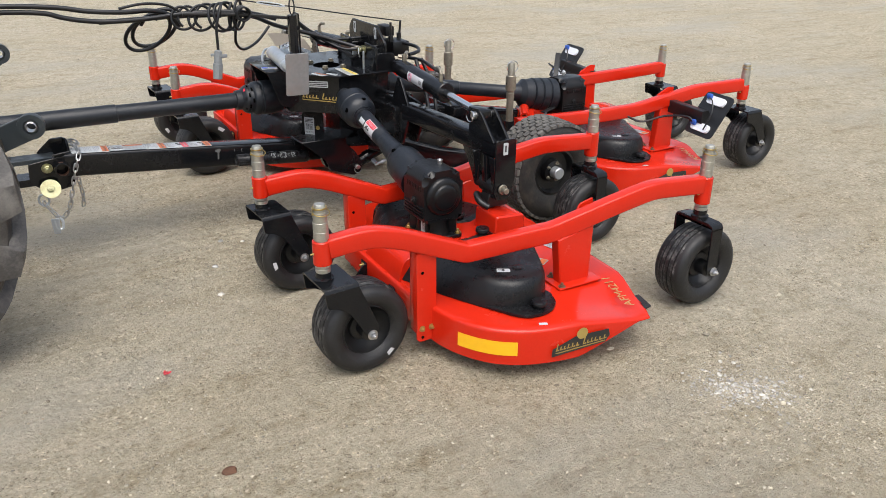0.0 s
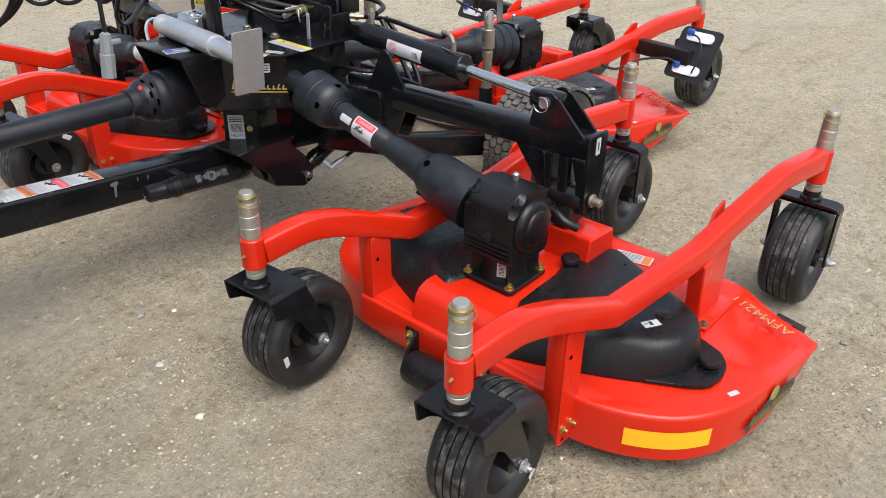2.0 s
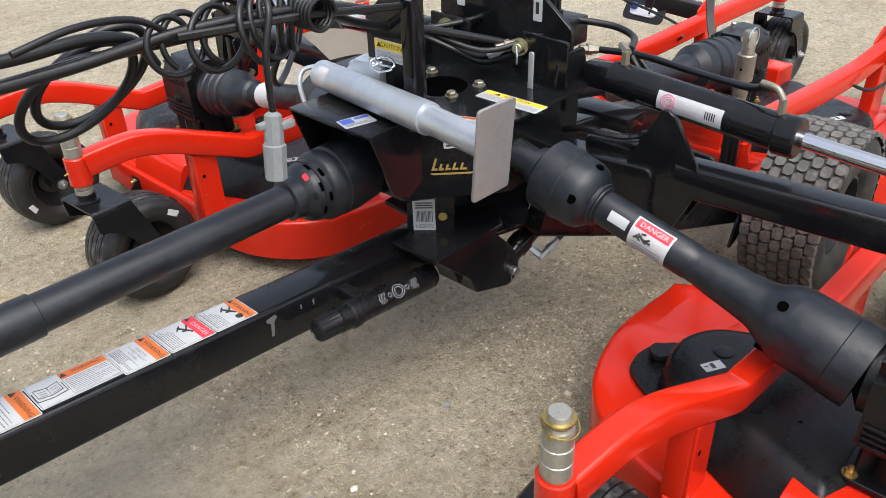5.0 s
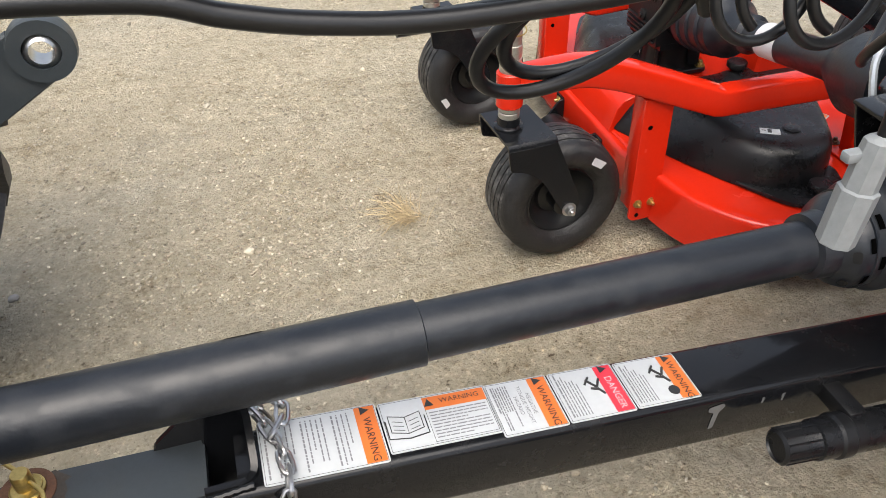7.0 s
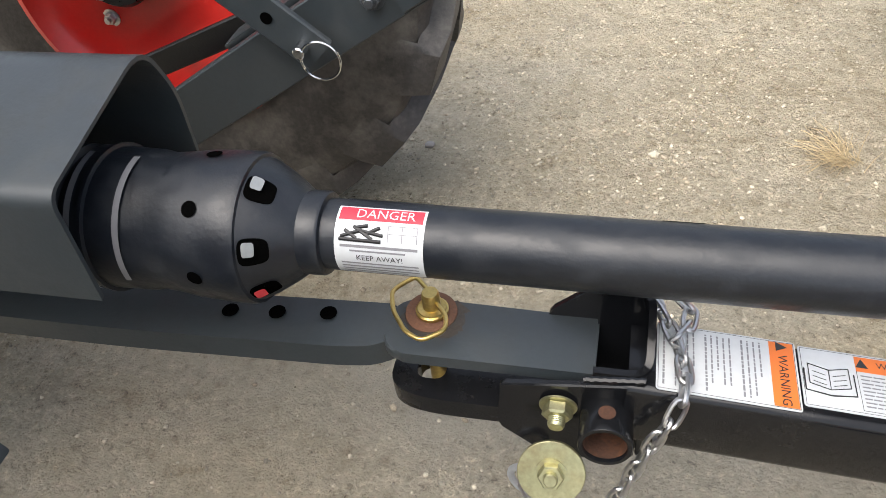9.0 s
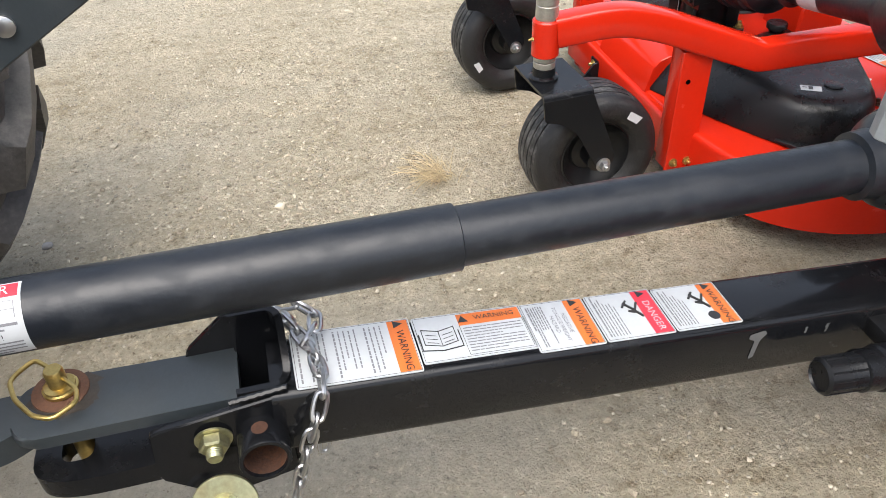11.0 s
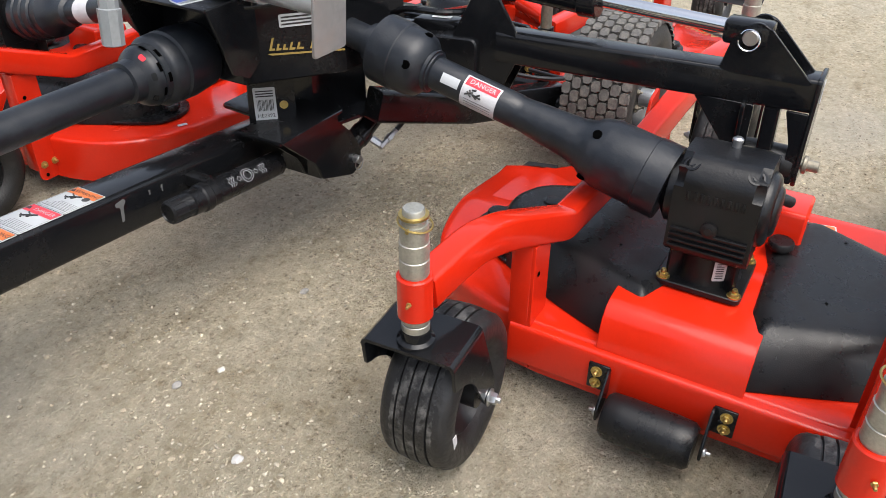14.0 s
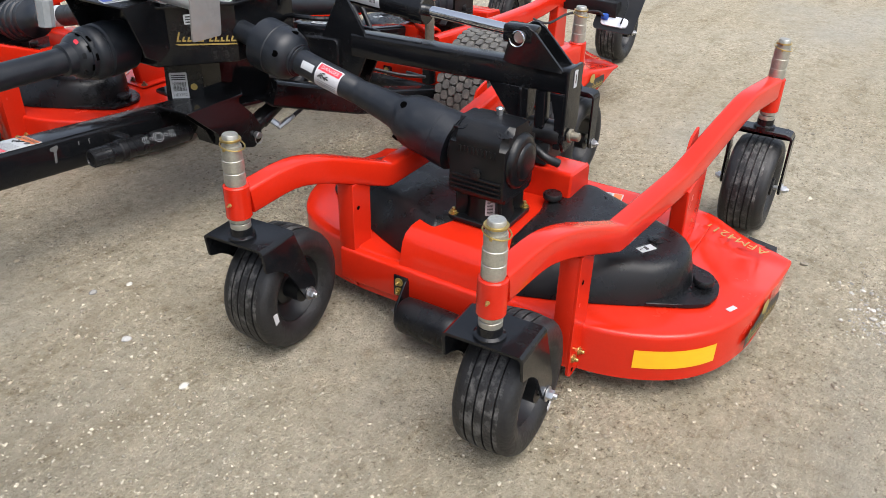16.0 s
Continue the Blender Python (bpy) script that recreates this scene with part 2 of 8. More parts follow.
    faint = n.new("ShaderNodeMath")
    faint.operation = "MULTIPLY"
    faint.inputs[1].default_value = 0.95
    l.new(loose, faint.inputs[0])
    base = mix("MULTIPLY", faint.outputs[0], base, specks)
    cells = n.new("ShaderNodeTexVoronoi")
    cells.inputs["Scale"].default_value = 62
    l.new(where.outputs["Object"], cells.inputs["Vector"])
    hue = n.new("ShaderNodeSeparateColor")
    l.new(cells.outputs["Color"], hue.inputs[0])
    size = n.new("ShaderNodeMapRange")
    size.inputs[1].default_value, size.inputs[2].default_value, size.inputs[3].default_value, size.inputs[4].default_value = 0.66, 1.0, 0.0, 0.40
    l.new(hue.outputs[0], size.inputs[0])
    inside = n.new("ShaderNodeMath")
    inside.operation = "SUBTRACT"
    l.new(size.outputs[0], inside.inputs[0])
    l.new(cells.outputs["Distance"], inside.inputs[1])
    body = n.new("ShaderNodeMapRange")
    body.inputs[1].default_value, body.inputs[2].default_value = 0.0, 0.10
    l.new(inside.outputs[0], body.inputs[0])
    shade = ramp(hue.outputs[1], [(0.0, (0.62, 0.58, 0.52)), (0.35, (0.95, 0.94, 0.91)), (0.7, (1.16, 1.15, 1.12)), (1.0, (1.38, 1.37, 1.33))])
    stones = n.new("ShaderNodeMath")
    stones.operation = "MULTIPLY"
    l.new(body.outputs[0], stones.inputs[0])
    l.new(loose, stones.inputs[1])
    base = mix("MULTIPLY", stones.outputs[0], base, shade)
    haze = ramp(noise_at(0.9, 5, 0.6, (0.5, 1.0, 1)).outputs["Fac"], [(0.50, (0, 0, 0)), (0.66, (0.55, 0.55, 0.55))])
    pale = n.new("ShaderNodeRGB")
    pale.outputs[0].default_value = (0.430, 0.416, 0.360, 1)
    base = mix("MIX", haze, base, pale.outputs[0])
    l.new(base, b.inputs["Base Color"])
    b.inputs["Roughness"].default_value = 0.92
    b.inputs["Specular IOR Level"].default_value = 0.25
    lumps, fine = noise_at(16, 8, 0.62), noise_at(110, 8, 0.74)
    h = n.new("ShaderNodeMath")
    h.operation = "MULTIPLY_ADD"
    h.inputs[1].default_value = 0.55
    l.new(fine.outputs["Fac"], h.inputs[0])
    l.new(lumps.outputs["Fac"], h.inputs[2])
    pebble = n.new("ShaderNodeMath")
    pebble.operation = "MULTIPLY_ADD"
    pebble.inputs[1].default_value = -0.12
    l.new(grit.outputs["Distance"], pebble.inputs[0])
    l.new(h.outputs[0], pebble.inputs[2])
    knobs = n.new("ShaderNodeMath")
    knobs.operation = "MULTIPLY_ADD"
    knobs.inputs[1].default_value = 0.16
    l.new(body.outputs[0], knobs.inputs[0])
    l.new(pebble.outputs[0], knobs.inputs[2])
    relief = n.new("ShaderNodeBump")
    relief.inputs["Distance"].default_value = 0.040
    relief.inputs["Strength"].default_value = 0.95
    l.new(knobs.outputs[0], relief.inputs["Height"])
    l.new(relief.outputs["Normal"], b.inputs["Normal"])
    return m


dirt = ground_material()

# ---- mesh helpers ----


def bm_new():
    return bmesh.new()


def mesh_of(bm, name, mat, angle=38):
    """A mesh from bm, smooth but for edges sharper than the angle."""
    bmesh.ops.recalc_face_normals(bm, faces=bm.faces)
    lim = radians(angle)
    for e in bm.edges:
        e.smooth = len(e.link_faces) == 2 and e.calc_face_angle(0) < lim
    for f in bm.faces:
        f.smooth = True
    me = bpy.data.meshes.new(name)
    bm.to_mesh(me)
    bm.free()
    me.materials.append(mat)
    return me


def part(name, bm, mat, parent=None, label="", kind=""):
    ob = new(name, mesh_of(bm, name, mat))
    if parent is not None:
        ob.parent = parent
        ob.matrix_parent_inverse = parent.matrix_basis.inverted() if parent.parent is None else (parent.parent.matrix_basis @ parent.matrix_parent_inverse @ parent.matrix_basis).inverted()
    return tagged(ob, label=label, kind=kind)


def thing(name, label, category, at=(0, 0, 0), group="", kind=""):
    ob = new(name)
    ob.empty_display_size = 0.05
    ob.matrix_basis = Matrix.Translation(at)
    return tagged(ob, label=label, category=category, group=group, kind=kind)


def frame_of(d, up=(0, 0, 1)):
    d = Vector(d).normalized()
    up = Vector(up)
    if abs(d.dot(up)) > 0.98:
        up = Vector((1, 0, 0))
    u = up.cross(d).normalized()
    return u, d.cross(u).normalized(), d


def ring_faces(bm, rings, closed_ends=True, loop=False):
    k = len(rings[0])
    pairs = list(zip(rings, rings[1:])) + ([(rings[-1], rings[0])] if loop else [])
    for a, b in pairs:
        for i in range(k):
            j = (i + 1) % k
            bm.faces.new((a[i], a[j], b[j], b[i]))
    if closed_ends and not loop:
        bm.faces.new(list(reversed(rings[0])))
        bm.faces.new(rings[-1])


def sweep(bm, pts, section, up=(0, 0, 1), scales=None):
    """A 2D section carried along a polyline, mitred at its bends."""
    pts = [Vector(p) for p in pts]
    rings = []
    for i, p in enumerate(pts):
        a = (pts[i] - pts[i - 1]).normalized() if i else (pts[1] - pts[0]).normalized()
        b = (pts[i + 1] - pts[i]).normalized() if i < len(pts) - 1 else a
        d = (a + b).normalized()
        u, v, _ = frame_of(d, up)
        stretch = 1 / max(0.5, a.dot(d))
        s = scales[i] if scales else 1
        bend = (b - a)
        axis = bend.normalized() if bend.length > 1e-4 else None
        ring = []
        for x, y in section:
            q = u * (x * s) + v * (y * s)
            if axis is not None:
                q = q + axis * (q.dot(axis) * (stretch - 1))
            ring.append(bm.verts.new(p + q))
        rings.append(ring)
    ring_faces(bm, rings)
    return bm


def rrect(w, h, r=0.008, n=3):
    pts = []
    for cx, cy, a0 in ((w / 2 - r, h / 2 - r, 0), (-w / 2 + r, h / 2 - r, 90), (-w / 2 + r, -h / 2 + r, 180), (w / 2 - r, -h / 2 + r, 270)):
        for i in range(n + 1):
            a = radians(a0 + 90 * i / n)
            pts.append((cx + r * math.cos(a), cy + r * math.sin(a)))
    return pts


def circle(r, n=16):
    return [(r * math.cos(2 * math.pi * i / n), r * math.sin(2 * math.pi * i / n)) for i in range(n)]


def smooth_path(pts, steps=6, closed=False):
    """Catmull-Rom through the points."""
    P = [Vector(p) for p in pts]
    n = len(P)
    out = []
    for i in range(n if closed else n - 1):
        p0, p1, p2, p3 = (P[(i - 1) % n], P[i], P[(i + 1) % n], P[(i + 2) % n]) if closed else (P[max(i - 1, 0)], P[i], P[i + 1], P[min(i + 2, n - 1)])
        for k in range(steps):
            t = k / steps
            out.append(0.5 * ((2 * p1) + (p2 - p0) * t + (2 * p0 - 5 * p1 + 4 * p2 - p3) * t * t + (3 * p1 - p0 - 3 * p2 + p3) * t ** 3))
    if not closed:
        out.append(P[-1])
    return out


def wire(bm, pts, r, n=10, closed=False):
    """A round wire or hose with a steady frame along a path."""
    pts = [Vector(p) for p in pts]
    m = len(pts)
    rings = []
    u = None
    for i, p in enumerate(pts):
        a = pts[(i + 1) % m] - p if (closed or i < m - 1) else p - pts[i - 1]
        b = p - pts[i - 1] if (closed or i) else a
        d = (a.normalized() + b.normalized())
        d = d.normalized() if d.length > 1e-6 else a.normalized()
        if u is None:
            u = frame_of(d)[0]
        u = (u - d * u.dot(d)).normalized()
        v = d.cross(u)
        rings.append([bm.verts.new(p + u * x + v * y) for x, y in circle(r, n)])
    ring_faces(bm, rings, loop=closed)
    return bm


def cyl(bm, p0, p1, r0, r1=None, n=24, bevel=0.0):
    p0, p1 = Vector(p0), Vector(p1)
    r1 = r0 if r1 is None else r1
    L = (p1 - p0).length
    prof = [(r0, 0), (r1, L)] if not bevel else [(r0 - bevel, 0), (r0, bevel), (r1, L - bevel), (r1 - bevel, L)]
    return lathe(bm, prof, p0, p1 - p0, n)


def lathe(bm, profile, origin, axis, n=32, capped=True, closed=False):
    """Revolves (radius, along) points about the axis. closed: the profile is a loop."""
    u, v, d = frame_of(axis)
    o = Vector(origin)
    rings = [[bm.verts.new(o + d * a + (u * math.cos(2 * math.pi * i / n) + v * math.sin(2 * math.pi * i / n)) * max(r, 1e-4)) for i in range(n)] for r, a in profile]
    ring_faces(bm, rings, closed_ends=capped, loop=closed)
    return bm


def box(bm, center, size, bevel=0.003, turn=None):
    """A bevelled block."""
    got = bmesh.ops.create_cube(bm, size=1.0)
    vs = got["verts"]
    for v in vs:
        v.co = Vector((v.co.x * size[0], v.co.y * size[1], v.co.z * size[2]))
    if bevel:
        es = list({e for v in vs for e in v.link_edges})
        got = bmesh.ops.bevel(bm, geom=es + vs, offset=min(bevel, 0.4 * min(size)), segments=2, affect="EDGES", profile=0.5)
        vs = list({v for f in got["faces"] for v in f.verts} | {v for v in vs if v.is_valid})
    m = Matrix.Translation(center) @ (turn.to_4x4() if turn is not None else Matrix.Identity(4))
    for v in vs:
        v.co = m @ v.co
    return bm


def plate(bm, outline, thick, m, bevel=0.0015):
    """A flat plate: a 2D outline in m's x-y plane, thick along its z."""
    lo = [bm.verts.new((x, y, -thick / 2)) for x, y in outline]
    hi = [bm.verts.new((x, y, thick / 2)) for x, y in outline]
    faces = [bm.faces.new(list(reversed(lo))), bm.faces.new(hi)]
    k = len(outline)
    for i in range(k):
        faces.append(bm.faces.new((lo[i], lo[(i + 1) % k], hi[(i + 1) % k], hi[i])))
    vs = set(lo + hi)
    if bevel:
        es = [e for e in {e for f in faces[:2] for e in f.edges}]
        got = bmesh.ops.bevel(bm, geom=es, offset=bevel, segments=1, affect="EDGES")
        vs = {v for v in vs if v.is_valid} | {v for f in got["faces"] for v in f.verts}
    for v in vs:
        v.co = m @ v.co
    return bm


def plane_at(p, x_axis, y_axis):
    """A matrix with x and y along two directions of a surface and z out of it."""
    x = Vector(x_axis).normalized()
    z = x.cross(Vector(y_axis)).normalized()
    y = z.cross(x)
    m = Matrix((x, y, z)).transposed().to_4x4()
    m.translation = Vector(p)
    return m


def round_outline(pts, r, n=4):
    """Rounds the corners of a 2D outline."""
    out = []
    k = len(pts)
    for i in range(k):
        p, a, b = Vector(pts[i]), Vector(pts[i - 1]), Vector(pts[(i + 1) % k])
        rr = r[i] if isinstance(r, (list, tuple)) else r
        rr = min(rr, (a - p).length * 0.45, (b - p).length * 0.45)
        s, e = p + (a - p).normalized() * rr, p + (b - p).normalized() * rr
        for j in range(n + 1):
            t = j / n
            out.append(tuple((1 - t) ** 2 * s + 2 * t * (1 - t) * p + t * t * e))
    return out


def hexbolt(bm, p, axis, r=0.011, h=0.009, washer=1.5):
    d = Vector(axis).normalized()
    if washer:
        lathe(bm, [(r * washer, 0), (r * washer, 0.0025)], p, d, 18)
    lathe(bm, [(r, 0.002), (r, h * 0.85), (r * 0.88, h)], p, d, 6)
    lathe(bm, [(r * 0.55, h), (r * 0.55, h + 0.006), (r * 0.45, h + 0.008)], p, d, 12)
    return bm


texts = {}


def letters(bm, body, size, m, thick=0.0004):
    """Raised lettering in the built-in font, centred, in m's x-y plane."""
    if body not in texts:
        cu = bpy.data.curves.new("lettering", "FONT")
        cu.body, cu.align_x, cu.align_y, cu.resolution_u = body, "CENTER", "CENTER", 2
        ob = bpy.data.objects.new("lettering", cu)
        scene.collection.objects.link(ob)
        dg = bpy.context.evaluated_depsgraph_get()
        texts[body] = bpy.data.meshes.new_from_object(ob.evaluated_get(dg))
        bpy.data.objects.remove(ob)
        bpy.data.curves.remove(cu)
    me = texts[body]
    vs = [bm.verts.new(m @ Vector((v.co.x * size, v.co.y * size, thick))) for v in me.vertices]
    for f in me.polygons:
        try:
            bm.faces.new([vs[i] for i in f.vertices])
        except ValueError:
            pass
    return bm


def bars(bm, m, x0, y0, x1, y1, rows, seed=1, thick=0.0004, fill=0.5):
    """Lines of small print, as plain bars."""
    rnd = random.Random(seed)
    dy = (y1 - y0) / rows
    for i in range(rows):
        y = y0 + dy * (i + 0.25)
        w = (x1 - x0) * (1 if rnd.random() < 0.7 else rnd.uniform(0.45, 0.9))
        q = [(x0, y), (x0 + w, y), (x0 + w, y + dy * fill), (x0, y + dy * fill)]
        bm.faces.new([bm.verts.new(m @ Vector((x, yy, thick))) for x, yy in q])
    return bm


def patch(bm, m, x0, y0, x1, y1, z=0.0003):
    bm.faces.new([bm.verts.new(m @ Vector((x, y, z))) for x, y in ((x0, y0), (x1, y0), (x1, y1), (x0, y1))])
    return bm


def decal(parent, m, w, h, label="white printed decal", name="decal", mat=None, r=0.004):
    """A film label centred on m, proud of its surface; its print goes on as sub-parts."""
    bm = bm_new()
    plate(bm, round_outline([(-w / 2, -h / 2), (w / 2, -h / 2), (w / 2, h / 2), (-w / 2, h / 2)], r, 3), 0.0012, m, 0)
    return part(name, bm, mat or decal_white, parent, label)


def mark_bars(bm, m, x0, x1, y0, h, seed, z=0.0003):
    """A brand mark as a plain row of slanted bars with a stroke under it."""
    rnd = random.Random(seed)
    x = x0
    first = True
    gap = x0 + (x1 - x0) * 0.46
    while x < x1 - 0.004:
        w = rnd.uniform(0.5, 0.8) * h
        tall = h * (1.35 if first else rnd.uniform(0.62, 0.85))
        lean = tall * 0.25
        t = h * 0.24
        for q in ([(x, y0), (x + t, y0), (x + t + lean, y0 + tall), (x + lean, y0 + tall)], [(x + t * 0.9, y0), (x + w, y0), (x + w + t * 0.3, y0 + t), (x + t, y0 + t)]):
            bm.faces.new([bm.verts.new(m @ Vector((a, c, z))) for a, c in q])
        first = False
        x += w + h * 0.16
        if gap and x > gap:
            x += h * 0.55
            first, gap = True, 0
    s0 = [(x0 - h * 0.2, y0 - h * 0.30), (x1, y0 - h * 0.22), (x1 + h * 0.1, y0 - h * 0.42), (x0 + h * 0.3, y0 - h * 0.52)]
    bm.faces.new([bm.verts.new(m @ Vector((a, c, z))) for a, c in s0])
    return bm

# ---- ground ----


def spaced(lo, hi, step, far):
    mid = list(np.arange(lo, hi + 1e-6, step))
    a, b, d = [], [], step
    while (mid[-1] + sum(b)) < far:
        d *= 1.28
        b.append(d)
    up = list(mid[-1] + np.cumsum(b))
    down = list(mid[0] - np.cumsum(b))[::-1]
    return np.array(down + mid + up)


def relief_at(x, y):
    z = 0.008 * noise.fractal(Vector((x * 1.1, y * 1.1, 0.3)), 0.8, 2.1, 4) + 0.0055 * noise.fractal(Vector((x * 5, y * 8, 2.3)), 0.8, 2.0, 4)
    return z - 0.005


xs, ys = spaced(-1.2, 4.6, 0.026, 260), spaced(1.0, 7.2, 0.026, 260)
gv = [(float(x), float(y), relief_at(x, y)) for y in ys for x in xs]
nx = len(xs)
gf = [(j * nx + i, j * nx + i + 1, (j + 1) * nx + i + 1, (j + 1) * nx + i) for j in range(len(ys) - 1) for i in range(nx - 1)]
gm = bpy.data.meshes.new("ground")
gm.from_pydata(gv, [], gf)
gm.polygons.foreach_set("use_smooth", [True] * len(gf))
gm.materials.append(dirt)
ground = tagged(new("ground", gm), "packed tan dirt yard with fine gravel and tyre tracks", "ground", kind="structure")


def scatter(name, count, lo, hi, area, mat, label, seed, clumps=(), share=0.3):
    """Loose angular stones, half sunk into the ground, as one mesh."""
    rnd = np.random.RandomState(seed)
    t = bmesh.new()
    bmesh.ops.create_icosphere(t, subdivisions=1, radius=1.0)
    base = np.array([v.co[:] for v in t.verts])
    tri = np.array([[v.index for v in f.verts] for f in t.faces])
    t.free()
    vs, fs = [], []
    while len(vs) < count:
        if clumps and rnd.rand() < share:
            cx, cy, cr = clumps[rnd.randint(len(clumps))]
            x, y = cx + rnd.normal() * cr, cy + rnd.normal() * cr
        else:
            x, y = rnd.uniform(area[0], area[1]), rnd.uniform(area[2], area[3])
            if noise.fractal(Vector((x * 1.6, y * 1.6, 7.7)), 0.8, 2.1, 4) < rnd.uniform(-0.25, 0.75):
                continue
        s = lo + (hi - lo) * rnd.rand() ** 5.5
        k = base * (1 + rnd.uniform(-0.28, 0.28, (len(base), 1))) * s * np.array([rnd.uniform(0.8, 1.4), rnd.uniform(0.7, 1.1), rnd.uniform(0.45, 0.75)])
        a = rnd.uniform(0, 6.28)
        k = k @ np.array([[math.cos(a), math.sin(a), 0], [-math.sin(a), math.cos(a), 0], [0, 0, 1]])
        fs.append(tri + len(vs) * len(base))
        vs.append(k + np.array([x, y, relief_at(x, y) + s * 0.18]))
    me = bpy.data.meshes.new(name)
    me.from_pydata(np.concatenate(vs).tolist(), [], np.concatenate(fs).tolist())
    me.materials.append(mat)
    return tagged(new(name, me), label, "gravel", kind="stuff")


CLUMPS = [(2.35, 1.65, 0.28), (2.9, 1.3, 0.3), (2.0, 3.55, 0.35), (0.35, 5.4, 0.5), (0.75, 6.1, 0.5), (0.2, 6.6, 0.6), (5.0, 6.0, 0.8), (3.6, 2.2, 0.4), (0.5, 3.3, 0.4)]
scatter("gravel", 80000, 0.0014, 0.0058, (-1.0, 4.6, 1.0, 7.4), stone_mat, "fine pale gravel and crushed stone lying on the dirt", 5, CLUMPS)
scatter("scattered_stones", 200, 0.006, 0.015, (-1.2, 5.0, 0.9, 9.0), stone_mat, "scattered thumb-sized stones lying on the dirt", 9, CLUMPS)

PALE = [(2.20, 1.84, 0.050), (2.26, 1.79, 0.045), (2.14, 1.90, 0.050), (2.29, 1.85, 0.09)]
pale_gravel = scatter("pale_gravel_patch", 900, 0.0022, 0.0085, (1.9, 2.6, 1.6, 2.2), pale_stone, "patch of pale grey crushed stone on the dirt", 21, PALE, 0.9)
CLODS = [(1.88, 3.96, 0.16), (2.10, 3.90, 0.16), (0.45, 5.55, 0.22), (0.63, 5.15, 0.20), (0.72, 5.88, 0.22), (0.40, 5.22, 0.22), (0.82, 3.80, 0.15), (1.60, 1.90, 0.20), (2.38, 4.00, 0.10), (2.20, 3.95, 0.09), (2.14, 3.66, 0.09), (1.89, 3.60, 0.10), (1.70, 3.78, 0.08), (1.85, 3.88, 0.07)]
scatter("dirt_clods", 12500, 0.0016, 0.0080, (-0.8, 4.4, 1.0, 7.0), clod_mat, "loose crumbs and clods of tan dirt", 33, CLODS, 0.33)

# ---- mower decks ----
D0 = Vector((1.59, 2.92, 0.0))
CASTORS = [((1.0, 2.614), "front"), ((1.017, 3.313), "front"), ((2.526, 2.414), "rear"), ((2.535, 3.11), "rear")]
CENTRE_Y = 2.92


